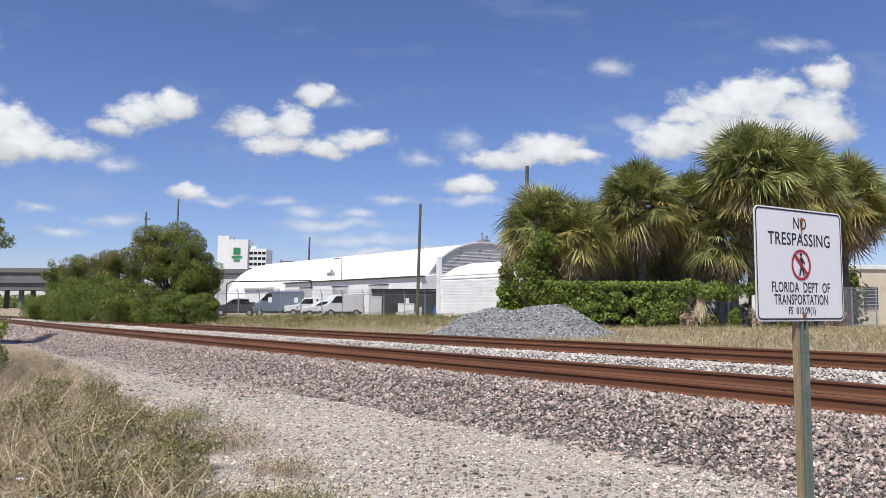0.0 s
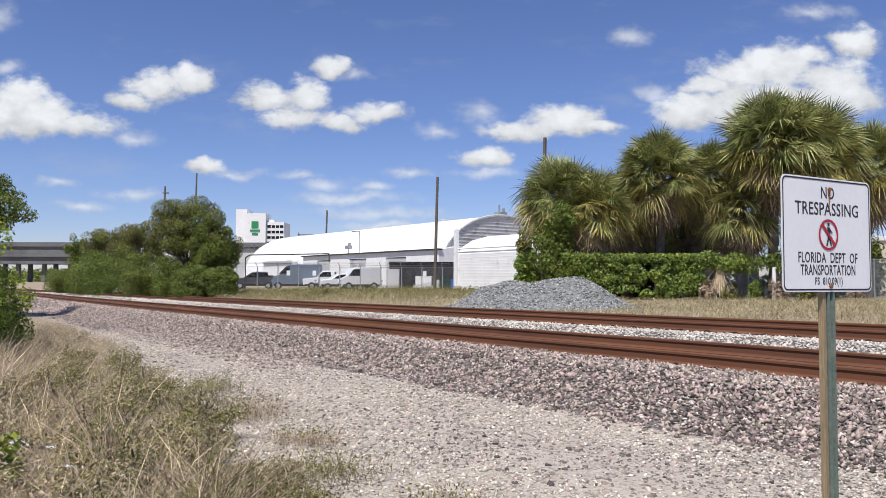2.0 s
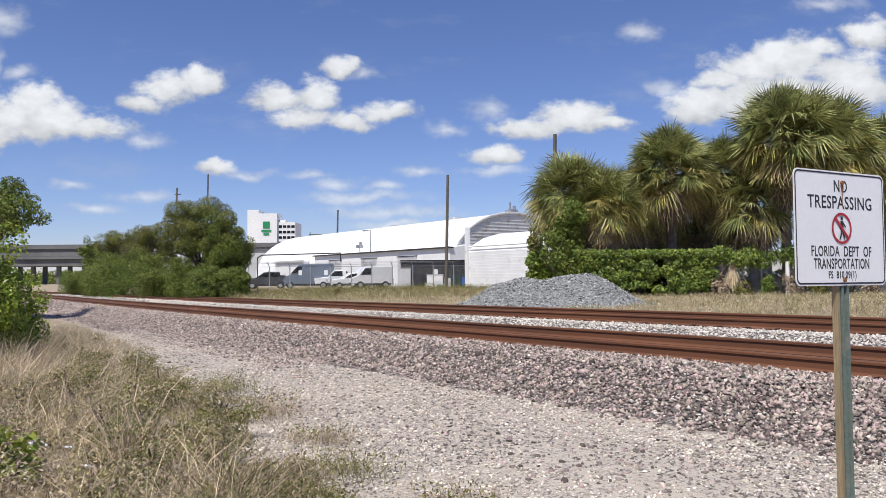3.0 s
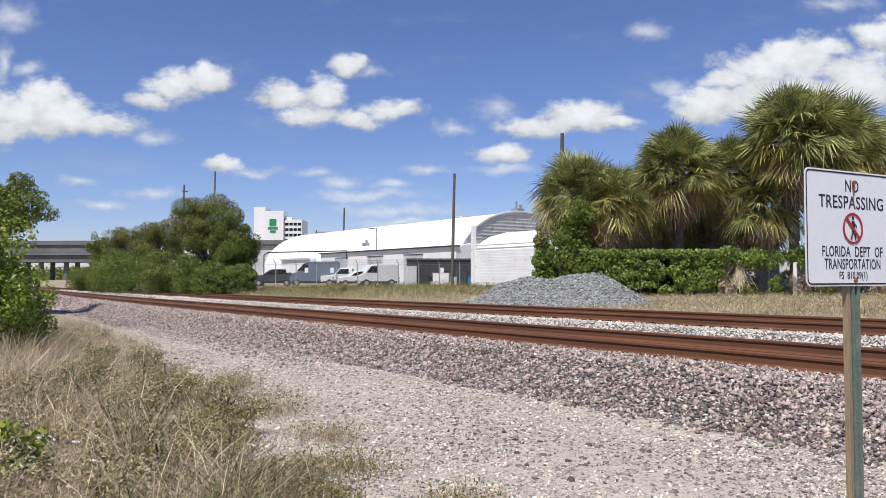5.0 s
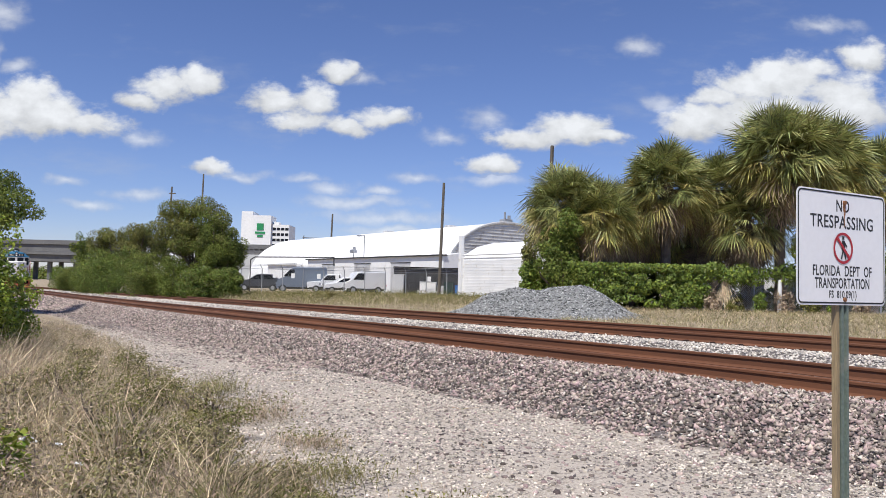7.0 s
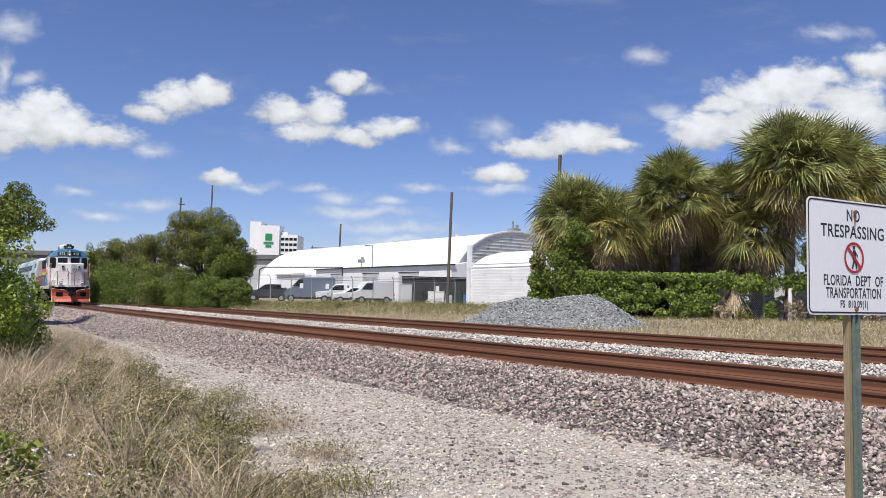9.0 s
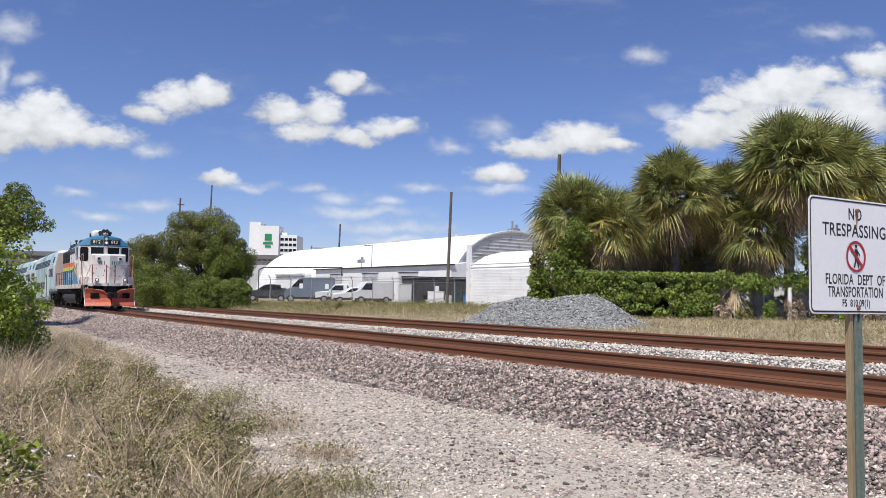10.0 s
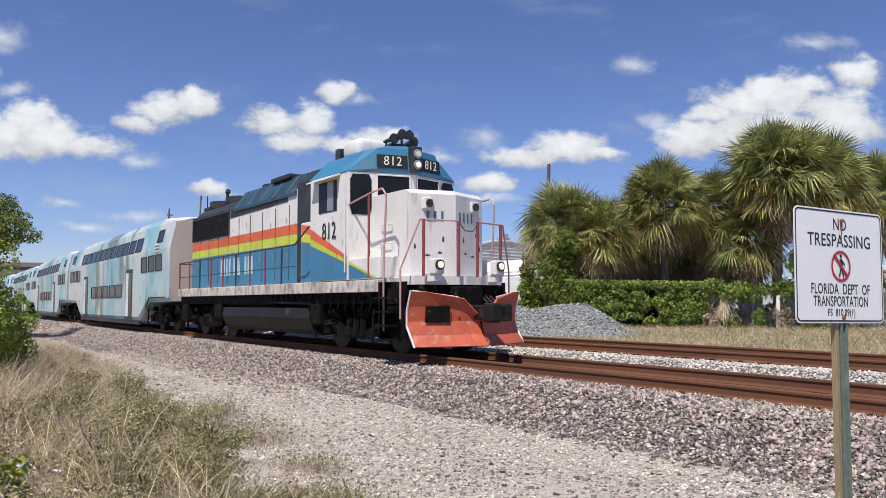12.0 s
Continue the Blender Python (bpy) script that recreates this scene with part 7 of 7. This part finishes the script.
def build_overpass():
    x, y = spot(-0.42, 252)
    ov = thing("overpass", x, y, 0, SIGHT - 3, "grey concrete highway overpass on columns", "bridge")
    for name, z0, z1, y0, m in (("parapet", 12.9, 14.4, 0.0, M_CONC), ("deck", 10.4, 12.85, 0.6, M_CONC), ("lower_parapet", 9.4, 10.35, 0.1, M_CONC), ("girder", 7.0, 9.35, 0.9, M_CONC)):
        bm = bmesh.new()
        box(bm, -75, 70, y0, 14, z0, z1)
        part(name, bm, m, ov)
    for k in range(-8, 8):
        for dy in (3, 10):
            bm = bmesh.new()
            box(bm, 9.2 * k - 0.6, 9.2 * k + 0.6, dy, dy + 1.2, -0.5, 7.0)
            part("column", bm, M_CONC, ov)
    # the approach wall by the hotel
    x, y = spot(-0.235, 200)
    wl = thing("retaining_wall", x, y, 0.3, SIGHT, "pale concrete retaining wall of the road ramp", "wall")
    bm = bmesh.new()
    box(bm, -9, 14, 0, 1, 0, 8.8)
    part("wall", bm, M_COACHEND_GREY, wl)
    bm = bmesh.new()
    for k in range(17):
        box(bm, -9 + 1.4 * k, -8.75 + 1.4 * k, 0.2, 0.5, 8.8, 11.0)
    box(bm, -9, 14, 0.2, 0.5, 10.6, 11.2)
    box(bm, -9, 14, 0.2, 0.5, 9.6, 9.9)
    part("railing", bm, M_CONC, wl)


M_COACHEND_GREY = mat("pale_grey_wall_paint", (0.52, 0.53, 0.52), (0.46, 0.47, 0.46), 0.2, 0.8, bump=0.1, fine=4, fine_mix=0.06)
M_BEIGE = mat("beige_stucco", (0.62, 0.56, 0.42), (0.56, 0.50, 0.38), 0.5, 0.9, bump=0.2, fine=25, stain=(0.42, 0.38, 0.3), amount=0.2)


def build_houses():
    # beige building at the right of the palms
    x, y = spot(0.622, 46)
    bu = thing("beige_building", x, y, 0.7, SIGHT + 6, "low beige stucco building with a flat white roof edge", "building")
    bm = bmesh.new()
    box(bm, 0, 14, 0, 8, 0, 3.55)
    part("wall", bm, M_BEIGE, bu)
    bm = bmesh.new()
    box(bm, -0.15, 14.15, -0.12, 8.15, 3.55, 3.85, 0.03)
    part("roof_edge", bm, M_WHITE, bu)
    for xa in (0.5, 3.6):
        bm = bmesh.new()
        box(bm, xa, xa + 1.0, -0.04, 0.05, 1.0, 2.4)
        wn = part("window", bm, M_GLASS, bu)
        for j in range(6):
            bm = bmesh.new()
            box(bm, xa + 0.02, xa + 0.98, -0.08, -0.03, 1.05 + 0.22 * j, 1.1 + 0.22 * j)
            part("louvre", bm, M_CORR, wn)
    # white cottage behind the palms
    x, y = spot(0.30, 50)
    co = thing("white_cottage", x, y, 0.7, SIGHT, "white cottage half hidden behind the palms", "house")
    bm = bmesh.new()
    box(bm, -3, 6, 0, 6, 0, 2.9)
    part("wall", bm, M_WHITE, co)
    bm = bmesh.new()
    prism(bm, [(-3.4, 2.9), (6.4, 2.9), (1.5, 4.4)], "y", -0.4, 6.4)
    part("roof", bm, M_CORR, co)
    x, y = spot(0.452, 47.5)
    co = thing("white_shed", x, y, 0.7, SIGHT, "white shed behind the chain-link fence", "shed")
    bm = bmesh.new()
    box(bm, -1.0, 3.2, 0, 3, 0, 2.3)
    part("wall", bm, M_WHITE, co)
    bm = bmesh.new()
    box(bm, -1.2, 3.4, -0.2, 3.2, 2.3, 2.45)
    part("roof", bm, M_CORR, co)
    for xa in (-0.6, 1.5):
        bm = bmesh.new()
        box(bm, xa, xa + 0.7, -0.03, 0.05, 0.8, 1.8)
        part("window", bm, M_GLASS, co)
    # white hut end seen through the thicket
    x, y = spot(-0.365, 120)
    co = thing("white_house", x, y, 0.5, SIGHT, "white house glimpsed between the trees", "house")
    bm = bmesh.new()
    box(bm, -3, 3, 0, 6, 0, 6.5)
    part("wall", bm, M_WHITE, co)
    bm = bmesh.new()
    box(bm, 0.2, 1.4, -0.05, 0.05, 2.5, 4.6)
    part("window", bm, M_GLASS, co)


def utility_pole(k, d, top, r, label, arms=()):
    x, y = spot(k, d)
    z = 0.6
    po = thing("utility_pole", x, y, z, SIGHT, label, "utility pole", "utility poles")
    bm = bmesh.new()
    tube(bm, (0, 0, -0.2), (r * 1.5, 0, top - z), r, r * 0.75, seg=12)
    part("shaft", bm, M_WOOD, po)
    for h, w in arms:
        bm = bmesh.new()
        box(bm, -0.1, w, -0.08, 0.08, h - z - 0.1, h - z + 0.1)
        part("crossarm", bm, M_WOOD, po)


build_warehouse()
build_white_hut()
build_hotel()
build_overpass()
build_houses()
utility_pole(0.0085, 60, 10.15, 0.14, "bare weathered wooden utility pole by the lot")
utility_pole(0.155, 46, 10.7, 0.15, "weathered wooden pole behind the palms")
utility_pole(-0.141, 150, 15.95, 0.22, "distant bare wooden pole")
utility_pole(-0.3185, 140, 22.0, 0.2, "distant tall slim pole")
utility_pole(-0.361, 132, 18.4, 0.2, "distant pole with short crossarms", ((17.2, 1.0), (15.6, 1.2)))
utility_pole(-0.178, 190, 14.0, 0.15, "distant lattice mast with an arm", ((13.4, 4.0),))


# ---- vehicles and clutter in the lot ----
def paint(name, c):
    return mat(name, c, tuple(0.92 * q for q in c), 1.5, 0.3, 0.1, 0.02, 40, fine_mix=0.04)


M_VANBLUE = paint("blue_grey_van_paint", (0.16, 0.195, 0.245))
M_CARDARK = paint("dark_grey_car_paint", (0.06, 0.065, 0.075))
M_CARWHITE = paint("white_car_paint", (0.75, 0.76, 0.77))
M_TYRE = mat("black_tyre", (0.02, 0.02, 0.02), (0.03, 0.03, 0.03), 4, 0.85)


def vehicle(name, k, d, turn, profile, half, material, label, category, windows, wheels, wheel_r=0.36):
    """A road vehicle from its side outline (x along, z up), with glass panes on both sides."""
    x, y = spot(k, d)
    ve = thing(name, x, y, 0.72, SIGHT + turn, label, category)
    bm = bmesh.new()
    top = max(z for _, z in profile)
    rings = []
    for w, shrink in ((-half, 0.0), (-half * 0.92, 1.0), (half * 0.92, 1.0), (half, 0.0)):
        rings.append([(px, w, pz if (shrink or pz < top * 0.6) else pz - 0.08) for px, pz in profile])
    loft(bm, rings)
    body = part("body", bm, material, ve)
    for q in windows:
        for w in (-half - 0.012, half + 0.012):
            bm = bmesh.new()
            flat(bm, [(px, w, pz) for px, pz in q])
            part("window", bm, M_GLASS, body)
    # bumpers, lamps and a dark sill
    x0, x1 = min(px for px, _ in profile), max(px for px, _ in profile)
    for xa, name, ma in ((x0, "headlight", M_GALV), (x1, "tail_light", M_RED)):
        for w in (-1, 1):
            bm = bmesh.new()
            box(bm, xa - 0.05, xa + 0.12, w * half * 0.78 - 0.16, w * half * 0.78 + 0.16, 0.78, 0.95, 0.02)
            part(name, bm, ma, body)
        bm = bmesh.new()
        box(bm, xa - 0.08, xa + 0.08, -half * 0.95, half * 0.95, 0.38, 0.6, 0.03)
        part("bumper", bm, M_TYRE, body)
    bm = bmesh.new()
    box(bm, x0 + 0.2, x1 - 0.2, -half - 0.015, half + 0.015, 0.3, 0.52, 0.01)
    part("sill", bm, M_TYRE, body)
    for wx in wheels:
        for w in (-1, 1):
            bm = bmesh.new()
            tube(bm, (wx, w * (half - 0.2), wheel_r), (wx, w * (half + 0.02), wheel_r), wheel_r, seg=18)
            wh = part("wheel", bm, M_TYRE, ve)
            bm = bmesh.new()
            tube(bm, (wx, w * (half + 0.0), wheel_r), (wx, w * (half + 0.035), wheel_r), wheel_r * 0.6, seg=12)
            part("rim", bm, M_GALV, wh)
    return ve


VAN = [(-2.9, 0.35), (-2.95, 0.9), (-2.75, 1.25), (-2.0, 1.5), (-1.25, 2.35), (-0.9, 2.5), (2.7, 2.55), (2.85, 2.4), (2.9, 0.4)]
CAR = [(-2.2, 0.35), (-2.25, 0.75), (-1.9, 0.95), (-1.0, 1.05), (-0.3, 1.5), (0.2, 1.58), (1.3, 1.55), (1.95, 1.15), (2.2, 1.05), (2.25, 0.4)]
PICK = [(-2.6, 0.45), (-2.65, 1.05), (-1.3, 1.2), (-0.7, 1.85), (0.7, 1.9), (0.95, 1.25), (2.6, 1.25), (2.65, 0.5)]
vehicle("cargo_van", -0.178, 75, 12, [(px * 0.86, pz) for px, pz in VAN], 1.0, M_VANBLUE, "blue-grey high-roof cargo van parked behind the fence", "van", [[(-1.85, 1.55), (-1.15, 2.3), (-0.75, 2.3), (-0.75, 1.55)]], (-1.9, 1.8))
vehicle("car", -0.235, 76, 8, [(px, pz * 1.12) for px, pz in CAR], 0.92, M_CARDARK, "dark grey car parked behind the gate", "car", [[(-0.85, 1.2), (-0.25, 1.62), (0.4, 1.68), (0.4, 1.2)], [(0.5, 1.2), (0.5, 1.68), (1.2, 1.63), (1.7, 1.25)]], (-1.4, 1.4), 0.34)
vehicle("pickup_truck", -0.135, 75, 10, PICK, 0.98, M_CARWHITE, "white pickup truck parked behind the fence", "pickup truck", [[(-1.15, 1.25), (-0.65, 1.75), (0.6, 1.78), (0.75, 1.28)]], (-1.75, 1.7))
vehicle("car", -0.121, 73, 22, CAR, 0.9, M_CARWHITE, "white sedan car parked behind the fence", "car", [[(-0.85, 1.08), (-0.25, 1.45), (0.4, 1.5), (0.4, 1.08)], [(0.5, 1.08), (0.5, 1.5), (1.2, 1.46), (1.7, 1.12)]], (-1.4, 1.4), 0.32)
vehicle("cargo_van", -0.095, 73, 24, [(px * 0.72, pz * 0.87) for px, pz in VAN], 0.95, M_CARWHITE, "white work van parked behind the fence", "van", [[(-1.3, 1.36), (-0.8, 2.0), (-0.1, 2.0), (-0.1, 1.36)]], (-1.3, 1.3))


def build_lot_clutter():
    # open-top waste container on a truck chassis
    x, y = spot(-0.008, 71)
    du = thing("dump_container", x, y, 0.72, SIGHT + 4, "dark brown ribbed open-top waste container on wheels", "container")
    bm = bmesh.new()
    box(bm, -3.2, 3.2, -1.2, 1.2, 0.9, 2.6, 0.03)
    body = part("body", bm, M_DARK, du)
    for k in range(11):
        bm = bmesh.new()
        box(bm, -3.15 + 0.62 * k, -3.05 + 0.62 * k, -1.28, -1.2, 0.95, 2.55)
        part("rib", bm, M_DARK, body)
    bm = bmesh.new()
    box(bm, -3.25, 3.25, -1.3, 1.3, 2.55, 2.7)
    part("rim", bm, M_UNDER, body)
    for wx in (-2.4, -1.4, 2.3):
        bm = bmesh.new()
        tube(bm, (wx, -1.25, 0.45), (wx, -0.9, 0.45), 0.45, seg=16)
        part("wheel", bm, M_TYRE, du)
    bm = bmesh.new()
    box(bm, -3.1, 3.1, -0.5, 0.5, 0.5, 0.9)
    part("chassis", bm, M_DARK, du)
    def crate(name, k, d, w, h, dep, m, label, cat, extra=None):
        x, y = spot(k, d)
        ob = thing(name, x, y, 0.72, SIGHT + random.uniform(-8, 8), label, cat)
        bm = bmesh.new()
        box(bm, -w / 2, w / 2, -dep / 2, dep / 2, 0.0, h, 0.04)
        part("body", bm, m, ob)
        bm = bmesh.new()
        box(bm, -w / 2 - 0.03, w / 2 + 0.03, -dep / 2 - 0.03, dep / 2 + 0.03, h, h + 0.06, 0.01)
        part("lid", bm, m, ob)
    M_BLUE = mat("blue_tarp", (0.03, 0.16, 0.45), (0.03, 0.12, 0.36), 2, 0.5)
    M_DGREEN = mat("dark_green_plastic", (0.03, 0.06, 0.05), (0.025, 0.05, 0.04), 2, 0.5)
    crate("dumpster", -0.047, 69, 1.1, 1.9, 1.2, M_CORR, "grey metal dumpster by the fence", "dumpster")
    crate("white_tank", -0.006, 68.4, 1.5, 1.25, 1.2, M_WHITE, "white liquid tank in a cage", "tank")
    crate("white_tank", 0.016, 68.4, 1.2, 0.9, 1.2, M_CORR, "low grey equipment box", "box")
    crate("rubbish_bin", 0.022, 68, 0.9, 1.3, 0.9, M_DGREEN, "dark green wheeled rubbish bin", "bin")
    crate("rubbish_bin", -0.031, 68, 0.8, 1.2, 0.8, M_DARK, "black rubbish bin by the fence", "bin")
    crate("covered_pallet", 0.036, 67.8, 0.7, 1.0, 0.9, M_BLUE, "pallet under a bright blue tarp", "pallet")
    # gate frame
    x, y = spot(-0.225, 69)
    ga = thing("gate_frame", x, y, 0.72, SIGHT, "dark steel gate frame with a white sheet beside it", "gate")
    bm = bmesh.new()
    pipe(bm, [(-1.6, 0, 0), (-1.6, 0, 3.0), (-1.2, 0, 3.25), (6.2, 0, 3.4), (6.2, 0, 2.6)], 0.055)
    part("frame", bm, M_DARK, ga)
    # pale scraps in the grass
    for k, (x, y, w) in enumerate(((0.85, 6.3, 0.13), (1.02, 6.1, 0.08), (1.05, 5.5, 0.11))):
        bm = bmesh.new()
        bmesh.ops.create_icosphere(bm, subdivisions=2, radius=w / 2)
        for v in bm.verts:
            v.co = Vector((v.co.x, v.co.y * 0.7, v.co.z * 0.16)) * (1 + 0.6 * noise.noise(v.co * 18))
        ob = part("litter_scrap", bm, M_WHITE)
        ob.matrix_basis = pose(x, y, float(land(x, y)) + 0.22, 12, 8, 30 * k)
        tagged(ob, "crumpled pale plastic scrap in the dry grass", "litter")
    rng = np.random.default_rng(77)
    for k in range(9):
        x, y = rng.uniform(3.4, 6.5), rng.uniform(5, 15)
        bm = bmesh.new()
        limb(bm, (0, 0, 0.01), (rng.uniform(0.15, 0.4), rng.uniform(-0.1, 0.1), 0.02), 0.008, 0.004, rng, 3)
        ob = part("dry_twig", bm, M_WEED)
        ob.matrix_basis = pose(x, y, float(land(x, y)) + 0.005, 0, 0, rng.uniform(0, 360))
        tagged(ob, "thin dry twig lying on the gravel", "twig", "twigs on the gravel")


build_lot_clutter()


motions()
